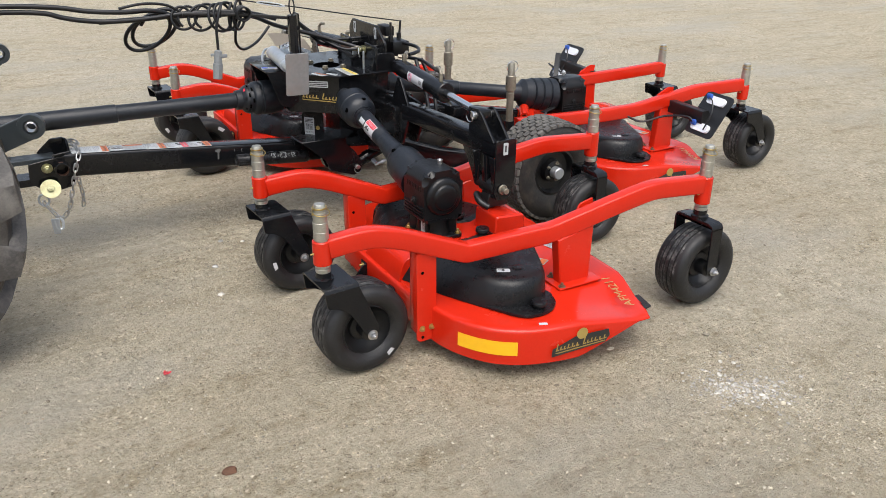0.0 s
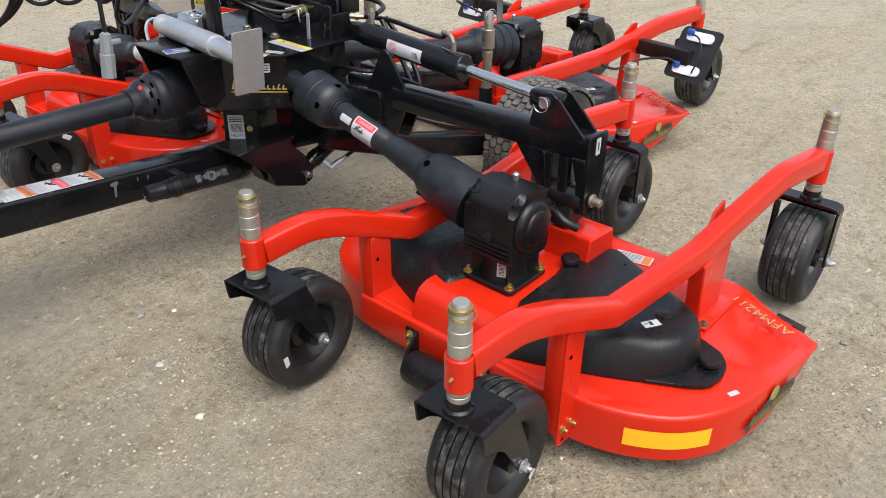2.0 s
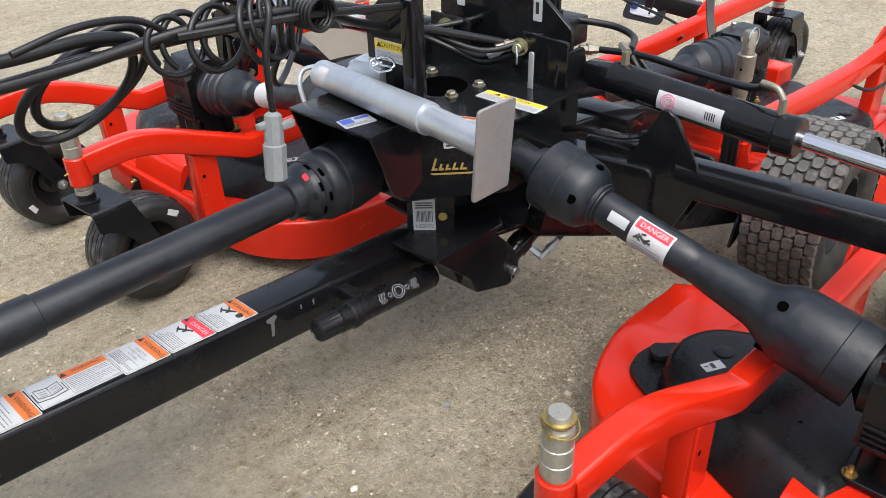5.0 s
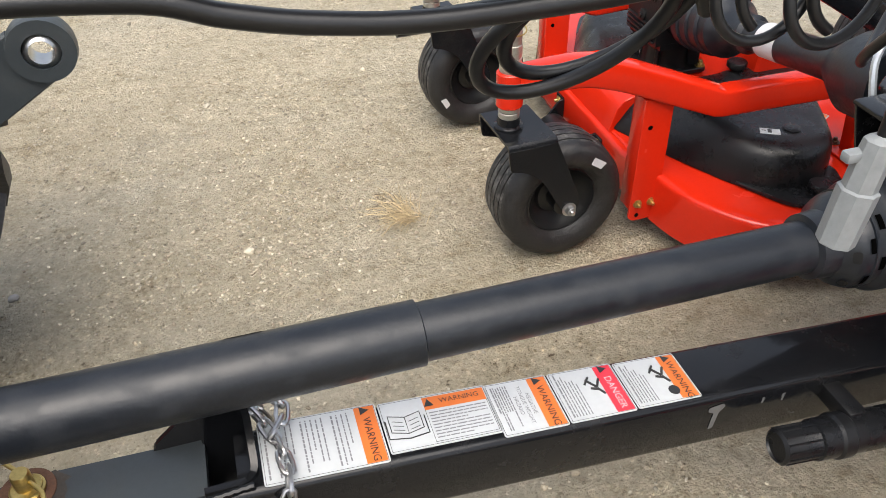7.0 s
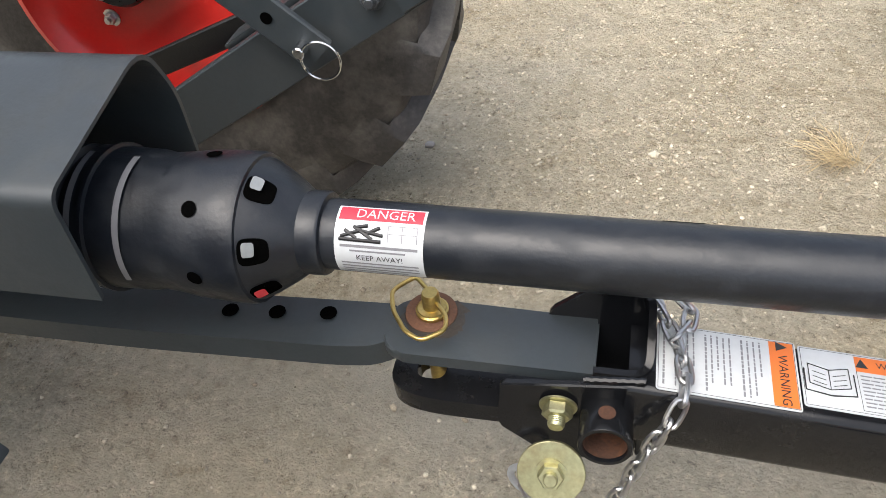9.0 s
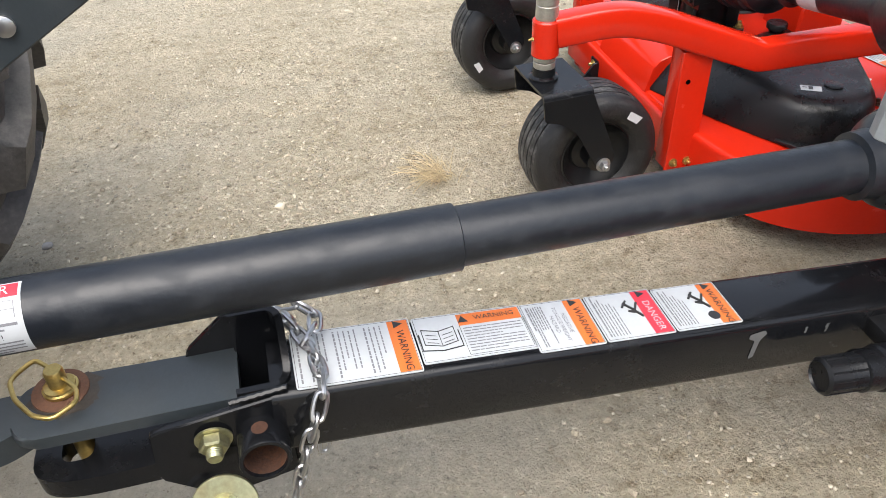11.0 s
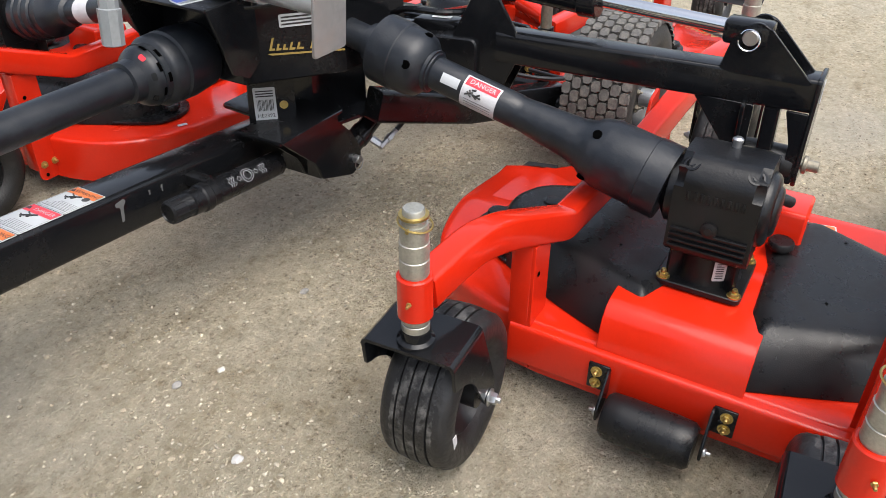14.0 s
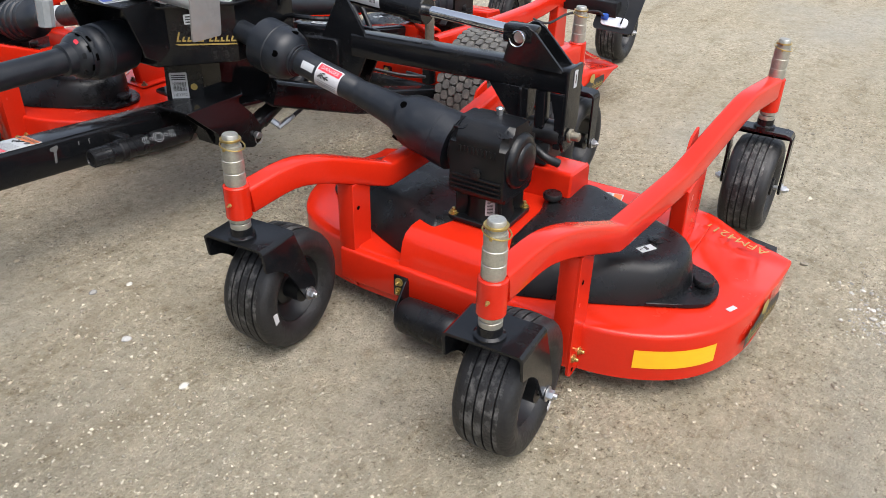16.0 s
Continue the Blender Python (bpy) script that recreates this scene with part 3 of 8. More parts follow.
def castor(deck, xy, kind, yaw):
    """A trailing castor: hub tube, spacers, lock ring, fork, tyre and rim."""
    x, y = xy
    up = 0.026 if kind == "rear" else 0.0
    b = bm_new()
    lathe(b, [(0.0185, 0.0), (0.0185, 0.026), (0.0165, 0.029)], (x, y, 0.612 + up), (0, 0, 1), 24)
    lathe(b, [(0.0235, 0.0), (0.0235, 0.098 + up)], (x, y, 0.515), (0, 0, 1), 28)
    lathe(b, [(0.0240, 0.0), (0.0240, 0.012), (0.0205, 0.013), (0.0205, 0.024)], (x, y, 0.596 + up), (0, 0, 1), 24)
    spindle = part("spindle", b, castor_steel, deck, "weathered steel castor spindle")
    for z0, z1 in ((0.518 + up, 0.548 + up), (0.5505 + up, 0.580 + up), (0.402, 0.4165), (0.419, 0.433)):
        b = bm_new()
        lathe(b, [(0.0240, 0.0), (0.0252, 0.001), (0.0252, z1 - z0 - 0.001), (0.0240, z1 - z0)], (x, y, z0), (0, 0, 1), 28)
        part("spacer_ring", b, castor_steel, spindle)
    b = bm_new()
    wire(b, [(x + 0.028 * math.cos(a) + 0.004, y + 0.028 * math.sin(a), 0.612 + up + 0.006 * math.sin(a)) for a in np.linspace(0, 2 * math.pi, 25)[:-1]], 0.0018, 6, closed=True)
    cyl(b, (x - 0.028, y - 0.004, 0.610 + up), (x + 0.024, y + 0.004, 0.610 + up), 0.0035, n=8)
    lathe(b, [(0.0195, 0.0), (0.0245, 0.0), (0.0245, 0.004), (0.0195, 0.004)], (x, y, 0.6262 + up), (0, 0, 1), 24)
    part("lock_ring", b, gold_zinc, spindle, "brassy wire lock ring")
    b = bm_new()
    lathe(b, [(0.0285, 0.0), (0.0312, 0.003), (0.0312, 0.082 + up), (0.0285, 0.085 + up)], (x, y, 0.430), (0, 0, 1), 32)
    part("hub_tube", b, red_paint, deck)
    b = bm_new()
    hexbolt(b, (x - 0.031, y - 0.008, 0.475), (-1, -0.2, 0), 0.005, 0.005, 0)
    part("grease_fitting", b, gold_zinc, spindle)
    # fork and wheel, turned about the spindle
    turn = Matrix.Translation((x, y, 0)) @ Matrix.Rotation(radians(yaw), 4, "Z")
    trail, half = (0.128, 0.088) if kind == "front" else (0.010, 0.096)
    b = bm_new()
    lathe(b, [(0.034, 0.0), (0.034, 0.012), (0.027, 0.016), (0.027, 0.034)], (x, y, 0.368), (0, 0, 1), 28)
    if kind == "front":
        # one folded sheet: a flat top between two swept side plates
        w = half + 0.0035
        fold = [(-w, 0.360), (-w + 0.002, 0.368), (-w + 0.009, 0.3735), (w - 0.009, 0.3735), (w - 0.002, 0.368), (w, 0.360), (w - 0.007, 0.360), (w - 0.012, 0.3665), (-w + 0.012, 0.3665), (-w + 0.007, 0.360)]
        plate(b, fold, 0.122, turn @ plane_at((0.024, 0, 0), (0, 1, 0), (0, 0, 1)), 0)
        for s in (-1, 1):
            leg = [(-0.037, 0.362), (0.085, 0.362), (0.158, 0.185), (0.152, 0.160), (0.128, 0.142), (0.112, 0.158), (0.050, 0.268), (0.004, 0.300), (-0.030, 0.306)]
            plate(b, round_outline(leg, [0.002, 0.002, 0.012, 0.012, 0.006, 0.012, 0.03, 0.03, 0.01], 3), 0.007, turn @ plane_at((0, s * half, 0), (1, 0, 0), (0, 0, 1)))
    else:
        for s in (-1, 1):
            leg = [(-0.030, 0.356), (0.030, 0.356), (0.026, 0.165), (0.014, 0.148), (-0.014, 0.148), (-0.026, 0.165)]
            plate(b, round_outline(leg, 0.010, 3), 0.008, turn @ plane_at((0, s * half, 0), (1, 0, 0), (0, 0, 1)), 0.002)
        arch = [(-half - 0.004, 0.345), (-half + 0.004, 0.357), (-half + 0.020, 0.362), (half - 0.020, 0.362), (half - 0.004, 0.357), (half + 0.004, 0.345), (half + 0.004, 0.352), (half - 0.004, 0.366), (half - 0.022, 0.371), (-half + 0.022, 0.371), (-half + 0.004, 0.366), (-half - 0.004, 0.352)]
        plate(b, arch, 0.060, turn @ plane_at((0, 0, 0), (0, 1, 0), (0, 0, 1)), 0.002)
    fork = part("castor_fork", b, black_gloss, deck, "black steel castor fork")
    c = turn @ Vector((trail, 0, 0.165))
    ax = turn.to_3x3() @ Vector((0, 1, 0))
    R, w = 0.165, 0.074
    prof = [(0.088, -0.046), (0.100, -0.064), (0.122, -w), (0.138, -w), (0.150, -0.069), (0.157, -0.062), (0.1615, -0.053)]
    for g in (-0.033, -0.011, 0.011, 0.033):
        crown = 0.1648 - 2.0 * g * g
        prof += [(crown - 0.0004, g - 0.0020), (crown - 0.0045, g - 0.0014), (crown - 0.0045, g + 0.0014), (crown - 0.0004, g + 0.0020)]
    prof += [(0.1615, 0.053), (0.157, 0.062), (0.150, 0.069), (0.138, w), (0.122, w), (0.100, 0.064), (0.088, 0.046)]
    b = bm_new()
    lathe(b, prof, c, ax, 56, capped=False)
    tyre = part("tyre", b, rubber, fork, "ribbed black rubber tyre")
    for g0, g1 in ((-0.052, -0.0352), (-0.0308, -0.0132), (-0.0088, 0.0088), (0.0132, 0.0308), (0.0352, 0.052)):
        b = bm_new()
        rows = [g0 + (g1 - g0) * k / 3 for k in range(4)]
        lathe(b, [(0.160, g0)] + [(0.1657 - 2.0 * g * g, g) for g in rows] + [(0.160, g1)], c, ax, 72, capped=False)
        part("tread_rib", b, tread_worn, tyre)
    b = bm_new()
    lathe(b, [(0.0905, -0.047), (0.094, -0.051), (0.0885, -0.053), (0.080, -0.030), (0.055, -0.012), (0.050, -0.022), (0.030, -0.026), (0.030, -0.072), (0.012, -0.074), (0.012, 0.074), (0.030, 0.072), (0.030, 0.026), (0.050, 0.022), (0.055, 0.012), (0.080, 0.030), (0.0885, 0.053), (0.094, 0.051), (0.0905, 0.047)], c, ax, 40, capped=False)
    part("rim", b, black_matt, fork)
    b = bm_new()
    for s in (-1, 1):
        hexbolt(b, c + ax * (s * (half + 0.0045)), ax * s, 0.0125, 0.016, 1.5)
    cyl(b, c - ax * half, c + ax * half, 0.008, n=12)
    part("axle_bolt", b, bolt_steel, fork)
    return fork, c, ax, turn


def arm_points(a, b, heights):
    (x0, y0), (x1, y1) = a, b
    return [Vector((x, y0 + (y1 - y0) * (x - x0) / (x1 - x0), z)) for x, z in heights]


def bent(pts, r=0.05, n=4):
    """Rounds the bends of a 3D polyline; r may be one radius a bend."""
    out = [pts[0]]
    for i in range(1, len(pts) - 1):
        p, a, b = pts[i], pts[i - 1], pts[i + 1]
        rr = r[i - 1] if isinstance(r, (list, tuple)) else r
        s, e = p + (a - p).normalized() * min(rr, (a - p).length * 0.4), p + (b - p).normalized() * min(rr, (b - p).length * 0.4)
        for j in range(n + 1):
            t = j / n
            out.append((1 - t) ** 2 * s + 2 * t * (1 - t) * p + t * t * e)
    return out + [pts[-1]]


def deck_outline(inset=0.0):
    """Plan of the deck: round shoulders in front, a squared-off rear with raked tips."""
    half = [(1.372, 2.62), (1.388, 2.50), (1.425, 2.40), (1.485, 2.315), (1.57, 2.255), (1.68, 2.218), (1.80, 2.200), (1.95, 2.190), (2.083, 2.186), (2.125, 2.26), (2.165, 2.42), (2.175, 2.62)]
    half = [(p.x, p.y) for p in smooth_path([(x, y, 0) for x, y in half[:9]], 5)] + half[9:]
    other = [(x, 2 * CENTRE_Y - y) for x, y in half[::-1]]
    out = half + other
    if inset:
        c = Vector((1.76, CENTRE_Y))
        out = [tuple(Vector(p) + (c - Vector(p)).normalized() * inset) for p in out]
    return out


def belt_cover(deck, side):
    """A moulded black belt cover with a high end over the outer spindle, and its thumb knobs."""
    def my(y):
        return y if side < 0 else 2 * CENTRE_Y - y
    foot = [(1.380, 2.803), (1.455, 2.610), (1.545, 2.440), (1.620, 2.385), (1.700, 2.375), (1.775, 2.410), (1.835, 2.500), (1.965, 2.765), (1.955, 2.805), (1.800, 2.872), (1.700, 2.846), (1.510, 2.838)]
    crown = [(1.455, 2.806), (1.520, 2.600), (1.560, 2.462), (1.630, 2.402), (1.705, 2.391), (1.780, 2.424), (1.830, 2.515), (1.945, 2.770), (1.935, 2.805), (1.795, 2.864), (1.700, 2.840), (1.515, 2.832)]
    bend = [0.012, 0.09, 0.06, 0.05, 0.05, 0.05, 0.05, 0.018, 0.018, 0.010, 0.006, 0.006]
    low, high = round_outline(foot, bend, 4), round_outline(crown, bend, 4)
    c = Vector((1.72, 2.64))
    b = bm_new()
    vr = []
    for z, f, pull in ((0.197, 0.0, 0.0), (0.203, 0.0, 0.0), (0.255, 0.52, 0.0), (0.277, 0.78, 0.002), (0.289, 0.93, 0.007), (0.296, 1.0, 0.015), (0.3000, 1.0, 0.030), (0.3012, 1.0, 0.050), (0.3015, 1.0, 0.08)):
        ring = []
        for p, q in zip(low, high):
            w = Vector(p).lerp(Vector(q), f)
            w = w + (c - w).normalized() * pull
            ring.append(b.verts.new((w.x, my(w.y), z)))
        vr.append(ring)
    ring_faces(b, vr)
    cover = part("belt_cover", b, plastic, deck, "black moulded plastic belt cover")
    b = bm_new()
    flange = round_outline([(1.535, 2.455), (1.595, 2.350), (1.625, 2.315), (1.680, 2.305), (1.735, 2.315), (1.778, 2.352), (1.806, 2.43), (1.78, 2.47), (1.66, 2.48)], 0.014, 3)
    plate(b, [(x, my(y)) for x, y in flange], 0.010, Matrix.Translation((0, 0, 0.2035)), 0.002)
    part("cover_flange", b, plastic, cover)
    for kx, ky, kz in ((1.702, 2.352, 0.209), (1.760, 2.825, 0.301), (1.703, 2.495, 0.300)):
        b = bm_new()
        r = 0.028 if kz != 0.300 else 0.022
        h = 0.024 if kz != 0.300 else 0.005
        lathe(b, [(r * 0.7, 0), (r * 0.75, h * 0.3), (r, h * 0.4), (r, h * 0.85), (r * 0.9, h)], (kx, my(ky), kz), (0, 0, 1), 20)
        part("cover_knob", b, plastic, cover)
    for hx, hy in ((1.86, 2.70), (1.60, 2.705)):
        b = bm_new()
        lathe(b, [(0.0032, 0), (0.0032, 0.0012)], (hx, my(hy), 0.3015), (0, 0, 1), 10)
        part("cover_hole", b, void_black, cover)
    b = bm_new()
    m = plane_at((1.644, my(2.50), 0.3020), (0.86, -0.5, 0), (0.5, 0.86, 0))
    plate(b, [(-0.024, -0.013), (0.024, -0.013), (0.024, 0.013), (-0.024, 0.013)], 0.001, m, 0)
    lab = part("small_label", b, decal_white, cover, "small white label")
    b = bm_new()
    patch(b, m, -0.006, -0.008, 0.004, 0.009, 0.0010)
    patch(b, m, -0.020, 0.0, -0.010, 0.004, 0.0010)
    part("label_print", b, decal_ink, lab)


def build_deck(rear=False, outer=-1):
    deck = thing("mower_deck", "red-orange steel mower deck with black belt covers on four castors", "mower deck", D0, group="mower decks")
    # shell: top sheet and rounded skirt
    b = bm_new()
    def top_at(x, y):
        out = abs(y - CENTRE_Y)
        k = max(0.0, min(1.0, (out - 0.46) / 0.14)) * max(0.0, min(1.0, (x - 1.78) / 0.25))
        return 0.195 - 0.043 * k, 0.060 + 0.080 * k
    plan = []
    corner = deck_outline()
    for p, q in zip(corner, corner[1:] + corner[:1]):
        steps = max(1, int((Vector(q) - Vector(p)).length / 0.03))
        plan += [tuple(Vector(p).lerp(Vector(q), i / steps)) for i in range(steps)]
    mid = Vector((1.76, CENTRE_Y))

    def inset(p, d):
        v = mid - Vector(p)
        return Vector(p) + v.normalized() * min(d, v.length * 0.62)
    rings = []
    for low, dz, d in ((True, 0.0, 0.0), (False, -0.014, 0.0), (False, -0.007, 0.0015), (False, -0.002, 0.006), (False, 0.0, 0.012), (False, 0.0, 0.04), (False, 0.0, 0.08), (False, 0.0, 0.12), (False, 0.0, 0.16), (False, 0.0, 0.20), (False, 0.0, 0.24), (False, 0.0, 0.30), (False, 0.0, 0.40)):
        ring = []
        for p in plan:
            q = inset(p, d)
            ztop, zlow = top_at(*q) if d > 0.02 else top_at(*p)
            ring.append(b.verts.new((q.x, q.y, zlow if low else ztop + dz)))
        rings.append(ring)
    ring_faces(b, rings, closed_ends=False)
    b.faces.new(rings[-1])
    inner = []
    for low in (True, False):
        inner.append([b.verts.new((*inset(p, 0.006), top_at(*p)[1] if low else top_at(*p)[0] - 0.010)) for p in plan])
    k = len(plan)
    for i in range(k):
        j = (i + 1) % k
        b.faces.new((inner[0][j], inner[0][i], inner[1][i], inner[1][j]))
        b.faces.new((rings[0][j], rings[0][i], inner[0][i], inner[0][j]))
    b.faces.new(list(reversed(inner[1])))
    shell = part("deck_shell", b, red_paint, deck)
    # raised rear wings and seams
    for s in (-1, 1):
        def my(y):
            return y if s < 0 else 2 * CENTRE_Y - y
        b = bm_new()
        plate(b, round_outline([(2.100, my(2.235)), (2.138, my(2.240)), (2.160, my(2.33)), (2.125, my(2.33))], 0.004, 2), 0.008, Matrix.Translation((0, 0, 0.148)))
        part("rear_flap", b, rubber, deck, "black rubber rear flap")
    # front beam with ends
    b = bm_new()
    sweep(b, [(1.386, 2.56, 0.138), (1.386, 3.285, 0.138)], rrect(0.068, 0.105, 0.010))
    part("front_beam", b, red_paint, deck)
    # folded gearbox mount
    b = bm_new()
    prof = [(1.365, 0.180), (1.385, 0.255), (1.402, 0.276), (1.43, 0.286), (1.84, 0.286), (1.87, 0.276), (1.90, 0.195), (1.365, 0.178)]
    plate(b, prof, 0.30, plane_at((0, 2.945, 0), (1, 0, 0), (0, 0, 1)), 0.002)
    part("gearbox_mount", b, red_paint, deck)
    b = bm_new()
    plate(b, round_outline([(1.79, 0.19), (1.95, 0.19), (1.935, 0.365), (1.80, 0.375)], 0.012, 3), 0.155, plane_at((0, 2.865, 0), (1, 0, 0), (0, 0, 1)), 0.006)
    part("lift_block", b, red_paint, deck)
    # arms
    hB = [(1.02, 0.486), (1.16, 0.505), (1.26, 0.482), (1.51, 0.386), (1.86, 0.411), (2.12, 0.482), (2.28, 0.520), (2.505, 0.512)]
    hA = [(1.04, 0.470), (1.18, 0.490), (1.28, 0.466), (1.52, 0.368), (1.87, 0.411), (2.10, 0.472), (2.28, 0.508), (2.515, 0.500)]
    if rear:
        hB = [(1.03, 0.421), (1.50, 0.421), (1.78, 0.432), (1.93, 0.461), (2.18, 0.508), (2.50, 0.518)]
        hA = [(1.03, 0.412), (1.38, 0.414), (1.65, 0.428), (1.93, 0.453), (2.28, 0.474), (2.535, 0.494)]
    for a, c, h in ((0, 2, hB), (1, 3, hA)):
        b = bm_new()
        sweep(b, bent(arm_points(CASTORS[a][0], CASTORS[c][0], h), [0.06, 0.05, 0.012, 0.03, 0.08, 0.05] if not rear else 0.06, 4), rrect(0.054, 0.070, 0.009))
        arm = part("castor_arm", b, red_paint, deck)
        if rear:
            for sx in (1.485, 1.785):
                p0, p1 = arm_points(CASTORS[a][0], CASTORS[c][0], [(sx - 0.004, np.interp(sx, [q[0] for q in h], [q[1] for q in h]) - 0.0003), (sx + 0.004, np.interp(sx, [q[0] for q in h], [q[1] for q in h]) + 0.0003)])
                b = bm_new()
                sweep(b, [p0, p1], rrect(0.0535, 0.0695, 0.013))
                part("seam", b, decal_ink, arm)
    # posts between the arms and the deck
    for yy, z1 in ((2.575, 0.415), (3.262, 0.392)) if not rear else ():
        s = -1 if yy < CENTRE_Y else 1
        b = bm_new()
        x0 = 1.318 if s < 0 else 1.36
        holes = [(x0, 0.075), (x0 + 0.012, 0.065), (x0 + 0.07, 0.065), (x0 + 0.078, 0.10), (x0 + 0.078, z1), (x0, z1)]
        plate(b, round_outline(holes, 0.004, 2), 0.009, plane_at((0, yy - 0.018, 0), (1, 0, 0), (0, 0, 1)))
        box(b, (x0 + 0.074, yy + 0.008, (z1 + 0.09) / 2), (0.009, 0.052, z1 - 0.09), 0.002)
        box(b, (x0 + 0.004, yy + 0.008, (z1 + 0.10) / 2), (0.009, 0.046, z1 - 0.10), 0.002)
        post = part("front_post", b, red_paint, deck)
        for bx, bz in ((x0 + 0.02, 0.118), (x0 + 0.058, 0.118)):
            b = bm_new()
            hexbolt(b, (bx, yy - 0.0225, bz), (0, -1, 0), 0.009, 0.007, 1.3)
            part("post_bolt", b, gold_zinc, post)
        b = bm_new()
        lathe(b, [(0.006, 0), (0.006, 0.0006)], (x0 + 0.022, yy - 0.0228, z1 - 0.075), (0, -1, 0), 14)
        part("post_hole", b, void_black, post)
        b = bm_new()
        lathe(b, [(0.006, 0), (0.006, 0.0006)], (x0 + 0.022, yy - 0.0228, 0.082), (0, -1, 0), 14)
        part("post_hole", b, void_black, post)
    for a, c in ((0, 2), (1, 3)):
        (x0, y0), (x1, y1) = CASTORS[a][0], CASTORS[c][0]
        yy = y0 + (y1 - y0) * (1.95 - x0) / (x1 - x0)
        b = bm_new()
        if rear:
            o = [(1.905, 0.185), (2.04, 0.185), (2.03, 0.45), (1.925, 0.43)]
        else:
            o = [(1.885, 0.195), (2.02, 0.195), (2.025, 0.42), (1.86, 0.385)] if a == 0 else [(1.885, 0.195), (2.02, 0.195), (2.04, 0.43), (1.87, 0.385)]
        plate(b, o, 0.046, plane_at((0, yy, 0), (1, 0, 0), (0, 0, 1)), 0.004)
        plate(b, round_outline([(1.94, 0.40), (2.06, 0.42), (2.05, 0.505), (1.99, 0.49)] if not rear else [(1.93, 0.40), (2.03, 0.42), (2.062, 0.530), (2.02, 0.535), (1.94, 0.50)], 0.006, 2), 0.008, plane_at((0, yy + 0.03, 0), (1, 0, 0), (0, 0, 1)))
        box(b, (1.955, yy, 0.199), (0.20, 0.12, 0.008), 0.003)
        part("rear_post", b, red_paint, deck)
        for bx, by in ((1.875, -0.045), (1.89, 0.045)):
            b = bm_new()
            hexbolt(b, (bx, yy + by, 0.203), (0, 0, 1), 0.010, 0.008, 1.4)
            part("deck_bolt", b, rust, deck)
    belt_cover(deck, -1)
    belt_cover(deck, 1)
    # front anti-scalp roller
    b = bm_new()
    lathe(b, [(0.012, -0.092), (0.042, -0.092), (0.049, -0.083), (0.051, -0.05), (0.051, 0.05), (0.049, 0.083), (0.042, 0.092), (0.012, 0.092)], (1.30, 2.945, 0.088), (0, 1, 0), 28)
    roller = part("roller", b, plastic, deck, "black plastic anti-scalp roller")
    for yy in (2.838, 3.052):
        b = bm_new()
        plate(b, round_outline([(1.352, 0.165), (1.352, 0.105), (1.312, 0.07), (1.285, 0.072), (1.285, 0.10), (1.335, 0.165)], 0.005, 2), 0.006, plane_at((0, yy, 0), (1, 0, 0), (0, 0, 1)))
        side = 1 if yy > 2.945 else -1
        box(b, (1.3485, yy + side * 0.022, 0.135), (0.006, 0.046, 0.066), 0.002)
        br = part("roller_bracket", b, black_gloss, deck)
        for bz in (0.120, 0.150):
            b = bm_new()
            hexbolt(b, (1.345, yy + side * 0.026, bz), (-1, 0, 0), 0.009, 0.006, 1.4)
            part("bracket_bolt", b, gold_zinc, br)
        b = bm_new()
        hexbolt(b, (1.298, yy + side * 0.004, 0.088), (0, side, 0), 0.008, 0.006, 1.2)
        part("roller_bolt", b, bolt_steel, br)
    # reflector, brand mark as a plain shape and model lettering
    def skirt_strip(x0, x1, z0, z1, off):
        pts = [p for p in deck_outline() if p[1] < 2.7]
        L = smooth_path([(x, y, 0) for x, y in pts], 8)
        L = [p for p in L if x0 <= p.x <= x1 and p.y < 2.6]
        bb = bm_new()
        rows = []
        for i, p in enumerate(L):
            d = (L[min(i + 1, len(L) - 1)] - L[max(i - 1, 0)]).normalized()
            nrm = Vector((d.y, -d.x, 0))
            q = p + nrm * off
            rows.append((bb.verts.new((q.x, q.y, z0)), bb.verts.new((q.x, q.y, z1))))
        for r0, r1 in zip(rows, rows[1:]):
            bb.faces.new((r0[0], r1[0], r1[1], r0[1]))
        return bb
    def outward(bb):
        for v in bb.verts:
            v.co.y = v.co.y if outer < 0 else 2 * CENTRE_Y - v.co.y
        return bb
    if not rear:
        part("reflector_strip", outward(skirt_strip(1.412, 1.555, 0.098, 0.152, 0.0025)), reflector_yellow, deck, "amber reflective strip")
    mark_m = plane_at((1.775, 2.2005, 0.118), (0.9915, -0.13, 0), (0, 0, 1))
    mark_m = mark_m @ Matrix.Translation((0, 0, 0.0035))
    b = bm_new()
    plate(b, [(-0.115, -0.026), (0.10, -0.020), (0.118, 0.004), (0.112, 0.030), (-0.02, 0.034), (-0.112, 0.004)], 0.0012, mark_m @ Matrix.Rotation(radians(3), 4, "Z"), 0)
    mark = part("brand_mark", outward(b), decal_ink, deck, "black and gold brand mark")
    b = bm_new()
    mm = mark_m @ Matrix.Rotation(radians(3), 4, "Z") @ Matrix.Translation((0, 0, 0.0008))
    lathe(b, [(0.022, 0), (0.022, 0.0004)], mm @ Vector((0.005, 0.040, -0.0002)), mm.to_3x3() @ Vector((0, 0, 1)), 20)
    mark_bars(b, mm, -0.100, 0.096, -0.006, 0.021, 4, 0.0006)
    part("mark_print", outward(b), gold_ink, mark)
    b = bm_new()
    letters(b, "AFM4211", 0.052, plane_at((2.068, 2.352, 0.1775), (0.2, 1, 0.11), (-0.98, 0.2, 0.03)), 0.0022)
    part("model_lettering", b, gold_ink, deck, "gold model lettering")
